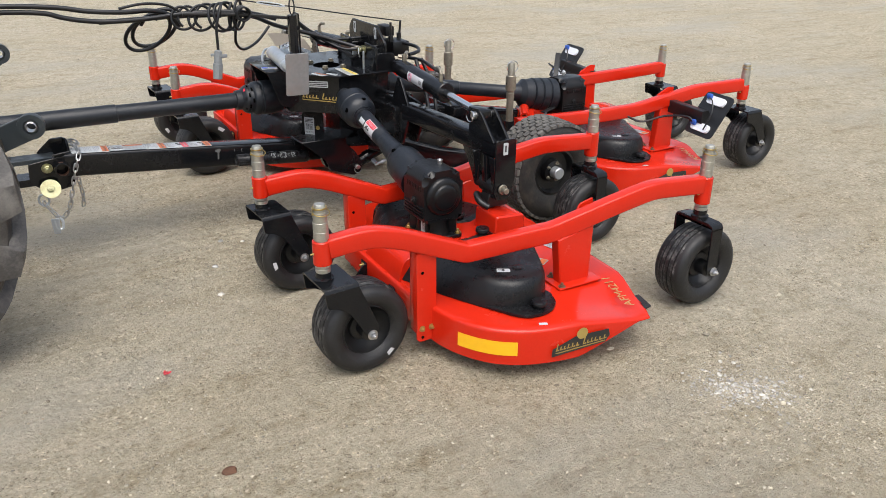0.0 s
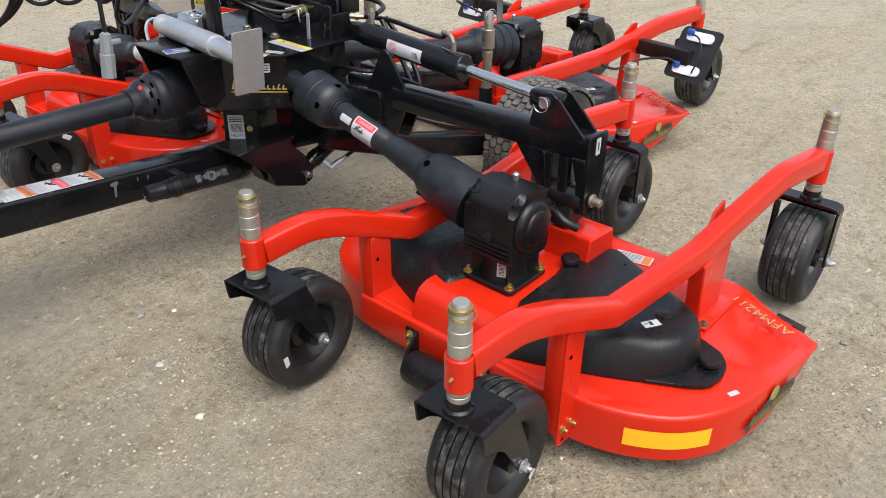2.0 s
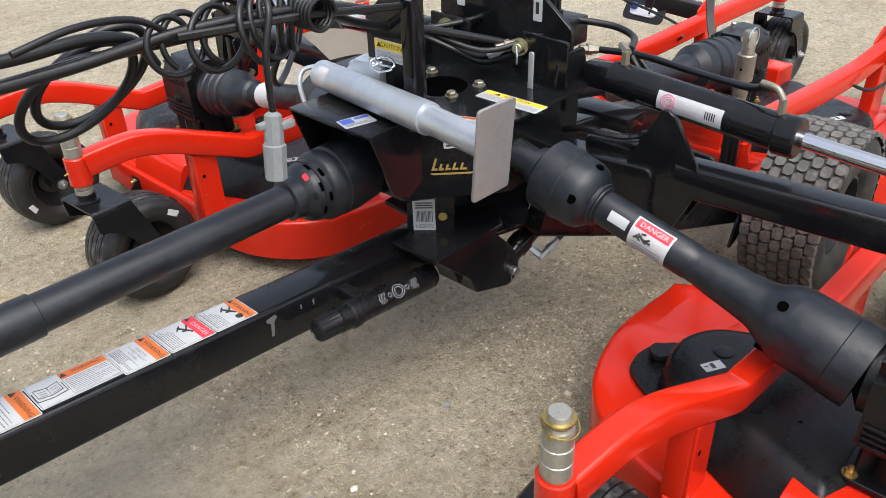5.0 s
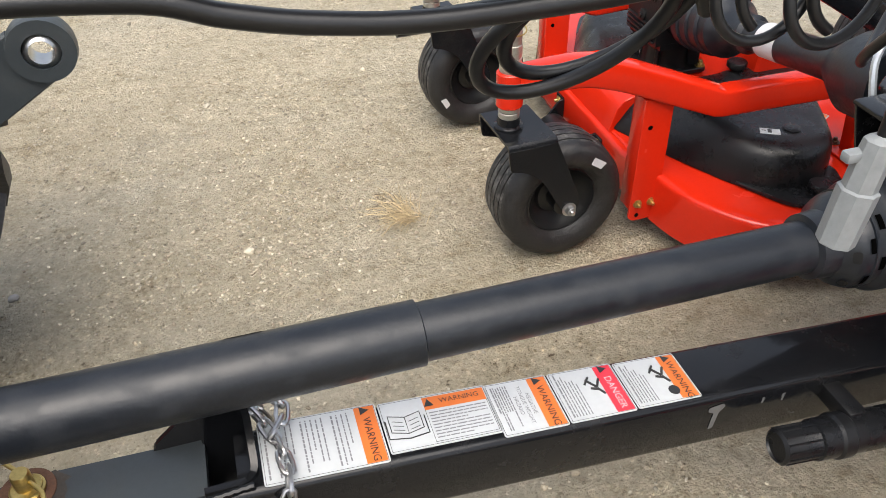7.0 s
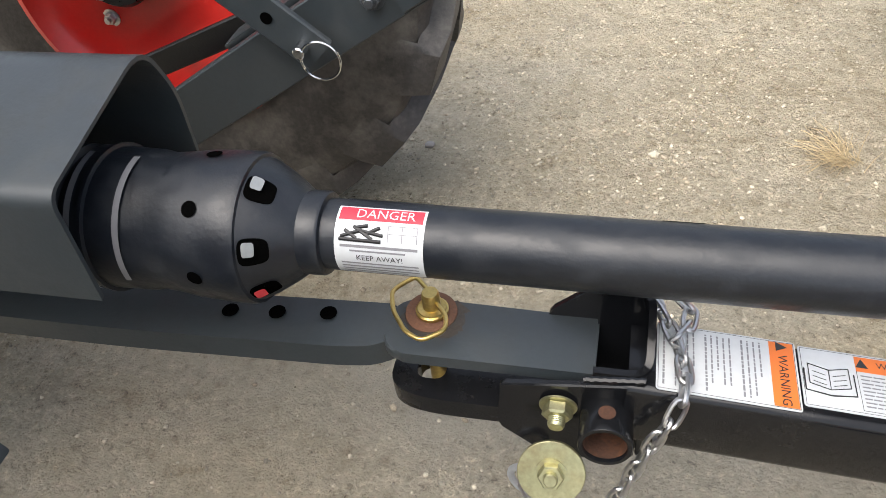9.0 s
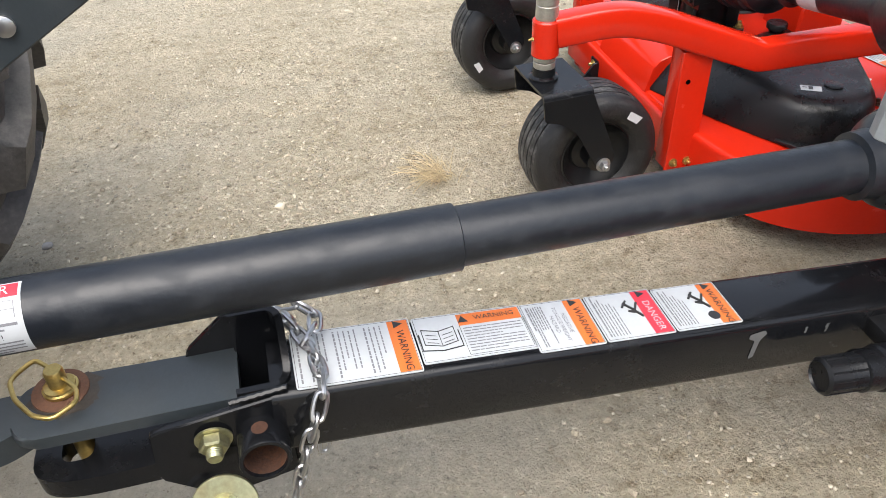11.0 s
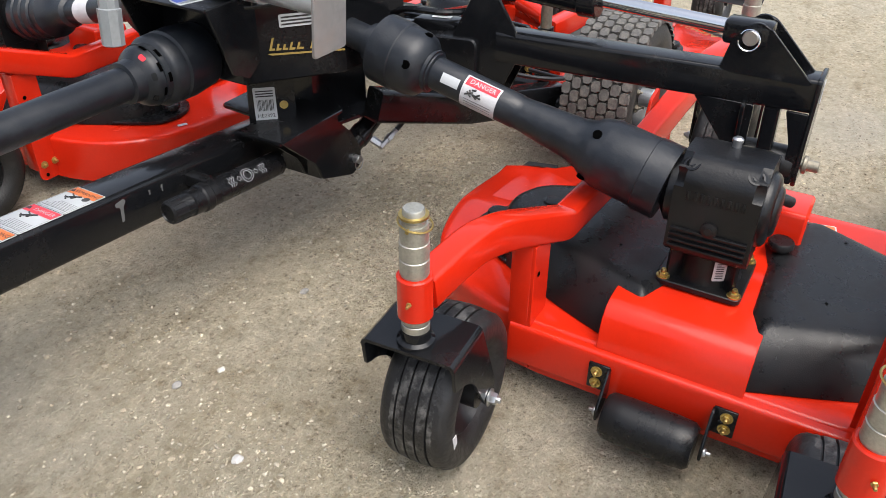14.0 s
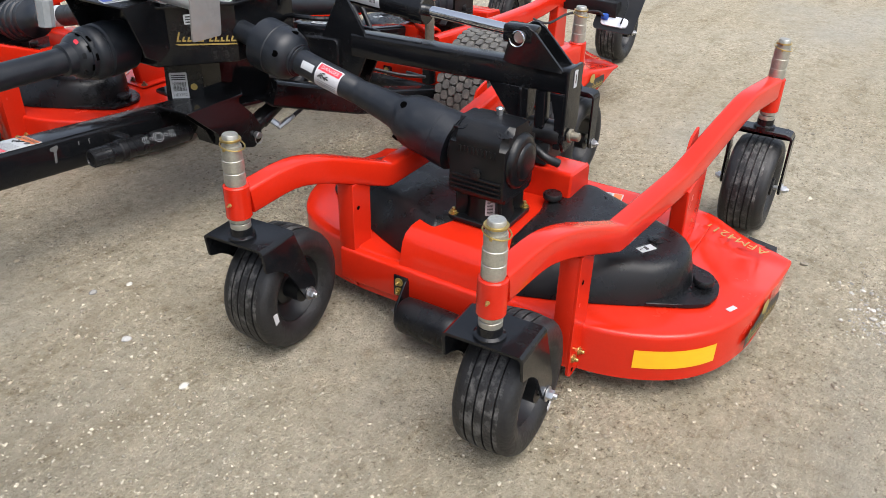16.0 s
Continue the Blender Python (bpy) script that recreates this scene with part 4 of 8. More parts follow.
    for (cx, cy, z, ax, w, h) in ((1.93, 2.70, 0.1965, (0.5, -0.86, 0), 0.11, 0.05), (2.08, 2.78, 0.1965, (0.2, -0.98, 0), 0.12, 0.055)):
        m = plane_at((cx, cy, z + 0.001), ax, (ax[1] * -1, ax[0], 0))
        d = decal(deck, m, w, h, "white and orange warning decal")
        b = bm_new()
        bars(b, m, -w / 2 + 0.006, -h / 2 + 0.004, w / 2 - 0.035, h / 2 - 0.004, 6, thick=0.001)
        part("print_bars", b, grey_ink, d)
        b = bm_new()
        patch(b, m, w / 2 - 0.03, -h / 2 + 0.003, w / 2 - 0.004, h / 2 - 0.003, 0.001)
        part("warning_panel", b, decal_orange, d)
    m = plane_at((1.655, 2.262, 0.1965), (0.9, -0.4, 0), (0.4, 0.9, 0))
    d = decal(deck, m, 0.03, 0.014, "tiny white label", r=0.001)
    for (xy, kind), yaw in zip(CASTORS, (3, 4, 1, -1)):
        if not (rear and kind == "front"):
            castor(deck, xy, "front" if rear else kind, yaw)
    if rear:
        for yy in (2.60, 3.30):
            b = bm_new()
            sweep(b, [(1.045, yy, 0.40), (1.045, yy, 0.17)], rrect(0.062, 0.056, 0.008))
            sweep(b, [(1.02, yy, 0.20), (1.40, yy, 0.17)], rrect(0.056, 0.07, 0.008))
            part("hitch_post", b, red_paint, deck)
        b = bm_new()
        lathe(b, [(0.018, 0.0), (0.028, 0.0), (0.028, 0.16), (0.018, 0.16)], (1.12, 2.66, 0.435), (0.55, 0.83, 0.05), 24, capped=False, closed=True)
        part("pivot_tube", b, red_paint, deck)
        b = bm_new()
        box(b, (1.31, 2.88, 0.36), (0.14, 0.10, 0.11), 0.008)
        sweep(b, [(1.12, 2.60, 0.40), (1.30, 2.86, 0.40)], rrect(0.05, 0.05, 0.006))
        part("pivot_block", b, red_paint, deck)
        b = bm_new()
        sweep(b, smooth_path([(1.30, 2.74, 0.425), (1.42, 2.80, 0.43), (1.50, 2.90, 0.46), (1.56, 2.98, 0.56), (1.60, 3.02, 0.68)], 5), rrect(0.030, 0.006, 0.002, 1))
        part("prop_strap", b, black_matt, deck, "black prop strap")
    return deck


near_deck = build_deck()
FAR, REAR = Vector((0.07, 2.37, 0)), Vector((1.515, 1.125, 0))
far_deck = build_deck(outer=1)
far_deck.matrix_basis = Matrix.Translation(D0 + FAR)
rear_deck = build_deck(rear=True)
rear_deck.matrix_basis = Matrix.Translation(D0 + REAR)

# ---- deck gearboxes, built with the input towards +y ----


def build_gearbox():
    o = Vector((1.60, 2.945, 0))
    g = thing("gearbox", "black cast-iron right-angle gearbox bolted on a red deck mount", "gearbox", o, group="deck gearboxes")
    b = bm_new()
    plate(b, round_outline([(-0.088, -0.088), (0.088, -0.088), (0.088, 0.088), (-0.088, 0.088)], 0.016, 3), 0.014, Matrix.Translation(o + Vector((0, 0, 0.297))), 0.002)
    lathe(b, [(0.072, 0.0), (0.066, 0.02), (0.064, 0.09)], o + Vector((0, 0, 0.302)), (0, 0, 1), 32)
    for a in range(4):
        d = Vector((math.cos(radians(45 + 90 * a)), math.sin(radians(45 + 90 * a)), 0))
        box(b, o + d * 0.072 + Vector((0, 0, 0.335)), (0.05, 0.010, 0.07), 0.002, Matrix.Rotation(radians(45 + 90 * a), 3, "Z"))
    part("gearbox_base", b, cast_black, g)
    b = bm_new()
    body = [(-0.082, 0.372), (0.082, 0.372), (0.086, 0.40), (0.086, 0.545), (0.055, 0.578), (-0.055, 0.578), (-0.086, 0.545), (-0.086, 0.40)]
    plate(b, round_outline(body, 0.028, 4), 0.165, plane_at((o.x, o.y, 0), (1, 0, 0), (0, 0, 1)), 0.018)
    case = part("gearbox_case", b, cast_black, g)
    b = bm_new()
    lathe(b, [(0.078, -0.02), (0.077, 0.006), (0.073, 0.014), (0.066, 0.019), (0.052, 0.021), (0.049, 0.026), (0.044, 0.029), (0.024, 0.031), (0.004, 0.0315)], o + Vector((0, -0.080, 0.475)), (0, -1, 0), 36)
    part("bearing_cap", b, cast_black, case)
    b = bm_new()
    lathe(b, [(0.07, 0), (0.07, 0.02), (0.055, 0.03), (0.02, 0.05)], o + Vector((0, 0.080, 0.475)), (0, 1, 0), 32)
    part("input_boss", b, cast_black, case)
    for i in range(4):
        b = bm_new()
        box(b, o + Vector((-0.088, 0, 0.395 + i * 0.013)), (0.010, 0.150, 0.005), 0.0015)
        part("cooling_rib", b, cast_black, case)
    b = bm_new()
    lathe(b, [(0.016, 0), (0.016, 0.008), (0.008, 0.010), (0.008, 0.014)], o + Vector((-0.085, 0, 0.448)), (-1, 0, 0), 18)
    part("level_plug", b, cast_black, case)
    b = bm_new()
    for i in range(9):
        box(b, o + Vector((-0.0865, 0.052 - i * 0.013, 0.51)), (0.003, 0.007, 0.019), 0.0008)
    part("cast_mark", b, cast_black, case, kind="stuff")
    for sx in (-1, 1):
        for sy in (-1, 1):
            b = bm_new()
            lathe(b, [(0.016, -0.010), (0.016, 0.0005), (0.012, 0.0005), (0.012, -0.006)], o + Vector((sx * 0.062, sy * 0.060, 0.5665)), (sx * 0.6, sy * 0.15, 1), 18)
            lathe(b, [(0.009, -0.008), (0.009, 0.0015), (0.007, 0.003)], o + Vector((sx * 0.062, sy * 0.060, 0.5645)), (sx * 0.6, sy * 0.15, 1), 6)
            part("case_bolt", b, black_gloss, case)
            b = bm_new()
            hexbolt(b, o + Vector((sx * 0.073, sy * 0.073, 0.304)), (0, 0, 1), 0.0105, 0.010, 1.35)
            part("base_bolt", b, gold_zinc, g)
    b = bm_new()
    lathe(b, [(0.009, 0), (0.009, 0.012), (0.011, 0.012), (0.011, 0.018), (0.006, 0.022)], o + Vector((0.03, 0.0, 0.577)), (0, 0, 1), 12)
    part("breather", b, bolt_steel, case)
    m = plane_at(o + Vector((-0.060, -0.034, 0.345)), (0.5, -0.86, 0), (0, 0, 1))
    d = decal(g, m, 0.026, 0.05, "white serial label", "serial_label")
    b = bm_new()
    bars(b, m, -0.008, -0.020, 0.008, 0.020, 9, seed=3, thick=0.001)
    part("label_print", b, decal_ink, d)
    return g


near_gearbox = build_gearbox()
G0 = Vector((1.60, 2.945, 0))
far_gearbox = copy_thing(near_gearbox, Matrix.Translation(G0 + FAR) @ Matrix.Diagonal((1, -1, 1, 1)))
rear_gearbox = copy_thing(near_gearbox, Matrix.Translation((3.06, 3.985, 0)) @ Matrix.Rotation(math.pi / 2, 4, "Z"))

# ---- tow frame: tongue, splitter housing, towers, axle ----
SLOPE = Vector((1, 0, -0.087)).normalized()


def tongue_top(x, y):
    return Vector((x, y, 0.4845 - 0.087 * (x - 0.39)))


frame_thing = thing("tow_frame", "black gloss steel tow frame with decals on its tongue", "mower frame", (1.6, 4.13, 0.0))
b = bm_new()
outer, inner_s = rrect(0.105, 0.105, 0.012), rrect(0.091, 0.091, 0.008)
a0, a1 = tongue_top(0.385, 4.135), tongue_top(1.62, 4.135)
u, v, d = frame_of(SLOPE)
down = v * -0.0525
ro = [[b.verts.new(p + down + u * x + v * y) for x, y in outer] for p in (a0, a1)]
ri = [[b.verts.new(p + down + u * x + v * y) for x, y in inner_s] for p in (a0, a0 + SLOPE * 0.25)]
k = len(outer)
for i in range(k):
    j = (i + 1) % k
    b.faces.new((ro[0][i], ro[0][j], ro[1][j], ro[1][i]))
    b.faces.new((ri[0][j], ri[0][i], ri[1][i], ri[1][j]))
    b.faces.new((ro[0][j], ro[0][i], ri[0][i], ri[0][j]))
b.faces.new(ro[1])
b.faces.new(list(reversed(ri[1])))
tongue = part("tongue", b, black_gloss, frame_thing, "glossy black square tow tongue")


def top_m(x, y):
    return plane_at(tongue_top(x, y) + Vector((0, 0, 0.0010)), SLOPE, (0, 1, 0))


def decal_on_tongue(x0, x1, y0, y1, style, seed):
    cx, cy, w, h = (x0 + x1) / 2, (y0 + y1) / 2, x1 - x0 - 0.002, y1 - y0
    m = top_m(cx, cy)
    lab = {"book": "white decal with an open book and an orange warning bar", "danger": "white decal with a red danger bar"}.get(style, "white decal with small print and an orange warning bar")
    d = decal(tongue, m, w, h, lab)
    ink, bar, pic, fine = bm_new(), bm_new(), bm_new(), bm_new()
    z = 0.0010
    # thin black border
    for q in ((-w / 2 + 0.002, -h / 2 + 0.002, w / 2 - 0.002, -h / 2 + 0.0026), (-w / 2 + 0.002, h / 2 - 0.0026, w / 2 - 0.002, h / 2 - 0.002), (-w / 2 + 0.002, -h / 2 + 0.002, -w / 2 + 0.0026, h / 2 - 0.002), (w / 2 - 0.0026, -h / 2 + 0.002, w / 2 - 0.002, h / 2 - 0.002)):
        patch(ink, m, *q, z)
    word = "DANGER" if style == "danger" else "WARNING"
    if style == "book":
        patch(bar, m, -w * 0.10, h * 0.20, w / 2 - 0.004, h / 2 - 0.004, z)
        wm = m @ Matrix.Translation((w * 0.235, h * 0.335, 0.0006))
        letters(ink, word, 0.0118, wm, z)
        rnd = random.Random(seed)
        for i in range(9):
            yb, xb = h * 0.145 - i * h * 0.062, -w * 0.075
            stop = w / 2 - 0.008 - (0.03 if i in (3, 8) else 0)
            while xb < stop:
                x2 = min(xb + rnd.uniform(0.004, 0.013), stop)
                patch(fine, m, xb, yb - 0.0019, x2, yb, z)
                xb = x2 + 0.0013
        for q in ((-w * 0.10, -h * 0.44, w / 2 - 0.004, -h * 0.432), (-w * 0.10, -h * 0.44, -w * 0.096, h * 0.2), (w / 2 - 0.0046, -h * 0.44, w / 2 - 0.004, h * 0.2)):
            patch(ink, m, *q, z)
        for k in range(3):
            for s in (-1, 1):
                wire(pic, [m @ Vector((-w * 0.30 + s * 0.004, 0.004 - k * 0.007, z + 0.0004)), m @ Vector((-w * 0.30 + s * 0.018, 0.008 - k * 0.007, z + 0.0004))], 0.0005, 4)
        # book outline
        for s in (-1, 1):
            o = [(0, 0.0), (s * 0.022, 0.006), (s * 0.022, -0.022), (0, -0.028)]
            wire(pic, [m @ Vector((x - w * 0.30, y + 0.012, z + 0.0004)) for x, y in o], 0.0008, 4, closed=True)
        wire(pic, [m @ Vector((x - w * 0.30, y + 0.006, z + 0.0004)) for x, y in ((-0.027, 0.004), (-0.027, -0.026), (0, -0.030), (0.027, -0.026), (0.027, 0.004))], 0.0010, 4)
        tri_c = (-w * 0.055, h * 0.335)
        tm = m @ Matrix.Translation((tri_c[0], tri_c[1], 0))
    else:
        bw = 0.027
        patch(bar, m, w / 2 - bw - 0.003, -h / 2 + 0.003, w / 2 - 0.003, h / 2 - 0.003, z)
        wm = m @ Matrix.Translation((w / 2 - bw / 2 - 0.003, -h * 0.09, 0.0006)) @ Matrix.Rotation(radians(-90), 4, "Z")
        letters(ink if word == "WARNING" else pic, word, 0.0150, wm, z)
        tm = m @ Matrix.Translation((w / 2 - bw / 2 - 0.003, h * 0.40, 0)) @ Matrix.Rotation(radians(-90), 4, "Z")
        right = w / 2 - bw - 0.008
        if style == "text":
            n = 17 if w > 0.12 else 7
            for i in range(n):
                if n == 17 and i in (1, 6, 12):
                    continue
                x = -w / 2 + 0.007 + (right + w / 2 - 0.007 - (0.027 if w < 0.12 else 0)) * i / n
                rnd = random.Random(seed + i)
                lo = -h / 2 + 0.008 + rnd.choice((0, 0, 0.004, 0.012, 0.032))
                y = lo
                while y < h / 2 - 0.010:
                    y1 = min(y + rnd.uniform(0.003, 0.010), h / 2 - 0.008)
                    patch(fine, m, x, y, x + (0.0024 if i in (0, 7, 13) else 0.0019), y1, z)
                    y = y1 + 0.0012
            if w < 0.12:
                for i, wd in enumerate(("NEGATIVE", "TONGUE WEIGHT", "HAZARD")):
                    wm2 = m @ Matrix.Translation((right - 0.004 - i * 0.009, 0, 0.0006)) @ Matrix.Rotation(radians(-90), 4, "Z")
                    letters(fine, wd, 0.0082, wm2, z)
        else:
            rnd = random.Random(seed)
            for i in range(7):
                x, y = -w / 2 + 0.007 + i * 0.0046, -h / 2 + 0.008
                while y < h / 2 - 0.012 - 0.003 * i:
                    y1 = y + rnd.uniform(0.004, 0.013)
                    patch(fine, m, x, y, x + (0.0017 if i else 0.0026), y1, z)
                    y = y1 + 0.0012
            if style == "pictures":
                lathe(pic, [(0.0085, 0.0), (0.0085, 0.0005)], m @ Vector((0.016, -0.024, z)), m.to_3x3() @ Vector((0, 0, 1)), 18)
            for (px, py, qx, qy) in ((0.0, 0.022, 0.012, 0.006), (0.012, 0.006, 0.020, 0.020), (0.002, 0.006, 0.012, 0.002), (0.012, 0.004, 0.019, -0.008), (-0.004, 0.014, 0.006, 0.026)):
                wire(pic if style != "danger" else ink, [m @ Vector((px, py, z + 0.0005)), m @ Vector((qx, qy, z + 0.0005))], 0.0019, 5)
    tri_o = [(-0.007, -0.006), (0.007, -0.006), (0, 0.007)]
    ink.faces.new([ink.verts.new(tm @ Vector((x, y, z + 0.0006))) for x, y in tri_o])
    part("print", ink, decal_ink, d)
    part("small_print", fine, grey_ink, d)
    if style == "danger":
        part("danger_bar", bar, decal_red, d)
        part("danger_word", pic, decal_white, d)
    else:
        part("warning_bar", bar, decal_orange, d)
        if len(pic.verts):
            part("pictogram", pic, decal_ink, d)
        else:
            pic.free()


for x0, x1, y0, y1, style, seed in ((0.414, 0.574, 4.088, 4.187, "text", 1), (0.574, 0.730, 4.098, 4.184, "book", 2), (0.726, 0.822, 4.088, 4.182, "text", 30), (0.822, 0.925, 4.089, 4.181, "danger", 4), (0.925, 1.028, 4.090, 4.178, "pictures", 5)):
    decal_on_tongue(x0, x1, y0, y1, style, seed)

# hitch clevis on the tongue's front end: slotted tang, side gussets, folded channel
def slotted_plate(bm, outer, inner, z0, z1):
    """A flat plate with one hole; both loops hold the same number of points."""
    rows = [[bm.verts.new((x, y, z)) for x, y in o] for o, z in ((outer, z0), (outer, z1), (inner, z1), (inner, z0))]
    n = len(outer)
    for a, c in zip(rows, rows[1:] + rows[:1]):
        for k in range(n):
            bm.faces.new((a[k], a[(k + 1) % n], c[(k + 1) % n], c[k]))
    return bm


def oval(cx, cy, hx, hy, p, n=40):
    """A rounded box in plan, as a superellipse."""
    out = []
    for k in range(n):
        a = 2 * math.pi * k / n
        c, d = math.cos(a), math.sin(a)
        out.append((cx + hx * math.copysign(abs(c) ** (2 / p), c), cy + hy * math.copysign(abs(d) ** (2 / p), d)))
    return out


b = bm_new()
o = [(x if x < 0.18 else x + (x - 0.18) * 1.0, y) for x, y in oval(0.185, 4.158, 0.107, 0.052, 3.2)]
slotted_plate(b, o, oval(0.131, 4.160, 0.020, 0.021, 3.0), 0.354, 0.386)
plate(b, round_outline([(0.236, 0.458), (0.40, 0.480), (0.40, 0.335), (0.300, 0.316), (0.230, 0.376)], 0.008, 3), 0.010, plane_at((0, 4.094, 0), (1, 0, 0), (0, 0, 1)), 0.002)
plate(b, round_outline([(0.285, 0.478), (0.345, 0.531), (0.40, 0.533), (0.40, 0.335), (0.30, 0.335), (0.27, 0.40)], 0.006, 2), 0.009, plane_at((0, 4.200, 0), (1, 0, 0), (0, 0, 1)), 0.002)
# folded channel round the drawbar's end, its top rising to the far side
path = bent([Vector((0.345, 4.1035, 0)), Vector((0.408, 4.1035, 0)), Vector((0.408, 4.192, 0)), Vector((0.345, 4.192, 0))], 0.020, 5)
rows = []
for k, p in enumerate(path):
    d = (path[min(k + 1, len(path) - 1)] - path[max(k - 1, 0)]).normalized()
    out = Vector((d.y, -d.x, 0)) * 0.0045
    top = 0.484 + (p.y - 4.10) * 0.52
    rows.append([b.verts.new((q.x, q.y, z)) for q, z in ((p - out, 0.34), (p + out, 0.34), (p + out, top), (p - out, top))])
ring_faces(b, rows)
clevis = part("hitch_clevis", b, black_gloss, frame_thing, "black welded hitch clevis with a slotted tang")
socket_d = Vector((0.02, -1, 0.10)).normalized()
b = bm_new()
lathe(b, [(0.0315, 0), (0.0315, 0.049), (0.0305, 0.051), (0.0262, 0.051), (0.0255, 0.049), (0.0255, 0.0)], (0.364, 4.090, 0.422), socket_d, 36, capped=False, closed=True)
part("jack_socket", b, black_gloss, clevis)
b = bm_new()
lathe(b, [(0.0253, 0.0), (0.0253, 0.046), (0.0250, 0.046), (0.0250, 0.0)], (0.364, 4.090, 0.422), socket_d, 28, capped=False, closed=True)
part("rusty_bore", b, dark_rust, clevis, "rusty socket bore")
b = bm_new()
lathe(b, [(0.0100, 0), (0.0100, 0.0012)], Vector((0.364, 4.090, 0.422)) + socket_d * 0.026 + Vector((0, 0.003, 0.0312)), (0, 0.1, 1), 18)
part("socket_hole", b, dark_rust, clevis)
# weld beads where the gusset meets the tongue
b = bm_new()
for x0, z0, x1, z1 in ((0.335, 0.484, 0.405, 0.492), (0.405, 0.350, 0.405, 0.478)):
    wire(b, [(x0 + (x1 - x0) * k / 14, 4.0885 + 0.0012 * (k % 2), z0 + (z1 - z0) * k / 14) for k in range(15)], 0.0042, 7)
part("weld_bead", b, black_gloss, clevis)
b = bm_new()
nut_d = Vector((0.0, -1, -0.12)).normalized()
nut_p = Vector((0.307, 4.087, 0.432))
lathe(b, [(0.023, 0), (0.023, 0.0025)], nut_p, nut_d, 24)
lathe(b, [(0.0165, 0.002), (0.0185, 0.004), (0.0185, 0.015), (0.0155, 0.0175)], nut_p, nut_d, 6)
lathe(b, [(0.0098, 0.017)] + [(0.0098 + 0.0007 * (k % 2), 0.018 + 0.0012 * k) for k in range(9)] + [(0.0085, 0.030)], nut_p, nut_d, 18)
part("clevis_nut", b, green_zinc, clevis, "yellow-green zinc nut and thread")
b = bm_new()
disc_d = Vector((0.05, -0.80, 0.50)).normalized()
lathe(b, [(0.006, 0), (0.041, 0.0), (0.042, 0.001), (0.042, 0.0055), (0.041, 0.0065), (0.016, 0.0065)], (0.303, 4.047, 0.350), disc_d, 36)
hexbolt(b, Vector((0.303, 4.047, 0.350)) + disc_d * 0.006, disc_d, 0.0165, 0.014, 1.2)
part("clevis_washer", b, green_zinc, clevis, "yellow-green zinc disc washer")

# splitter housing
b = bm_new()
prof = [(1.405, 4.02), (1.60, 3.865), (1.86, 3.865), (1.90, 3.93), (1.90, 4.37), (1.86, 4.43), (1.60, 4.43), (1.405, 4.30)]
plate(b, prof, 0.180, Matrix.Translation((0, 0, 0.653)), 0.004)
housing = part("splitter_housing", b, black_gloss, frame_thing, "black steel splitter gearbox housing")
b = bm_new()
prof = [(1.385, 4.01), (1.59, 3.845), (1.88, 3.845), (1.92, 3.92), (1.92, 4.39), (1.87, 4.45), (1.59, 4.45), (1.385, 4.31)]
plate(b, round_outline(prof, 0.012, 2), 0.009, Matrix.Translation((0, 0, 0.7475)), 0.002)
lid = part("housing_lid", b, black_gloss, housing)
b = bm_new()
lathe(b, [(0.066, 0), (0.066, 0.0012)], (1.640, 4.115, 0.7522), (0, 0, 1), 32)
part("lid_hole", b, void_black, lid)
for bx, by in ((1.608, 4.05), (1.70, 4.044), (1.70, 4.20), (1.59, 4.20)):
    b = bm_new()
    lathe(b, [(0.016, 0), (0.016, 0.0025), (0.0125, 0.003)], (bx, by, 0.752), (0, 0, 1), 20)
    lathe(b, [(0.012, 0.003), (0.0125, 0.004), (0.0125, 0.010), (0.0105, 0.012)], (bx, by, 0.752), (0, 0, 1), 6)
    part("lid_bolt", b, spacer_steel, lid)
# open-fronted guard box over the input shaft
b = bm_new()
box(b, (1.352, 4.125, 0.768), (0.120, 0.262, 0.007), 0.002)
for yy in (3.995, 4.255):
    plate(b, [(1.295, 0.770), (1.450, 0.770), (1.450, 0.622), (1.398, 0.588), (1.350, 0.612)], 0.007, plane_at((0, yy, 0), (1, 0, 0), (0, 0, 1)))
part("input_guard", b, black_gloss, housing)
m = plane_at((1.335, 4.075, 0.7722), (0.97, -0.25, 0), (0.25, 0.97, 0))
d = decal(housing, m, 0.075, 0.048, "white dealer label", "dealer_label")
b = bm_new()
patch(b, m, -0.034, -0.006, -0.006, 0.020, 0.0012)
patch(b, m, 0.0, 0.006, 0.034, 0.018, 0.0012)
part("blue_mark", b, blue_ink, d)
b = bm_new()
bars(b, m, -0.032, -0.02, 0.032, -0.009, 3, 5, 0.0012)
part("print_bars", b, grey_ink, d)
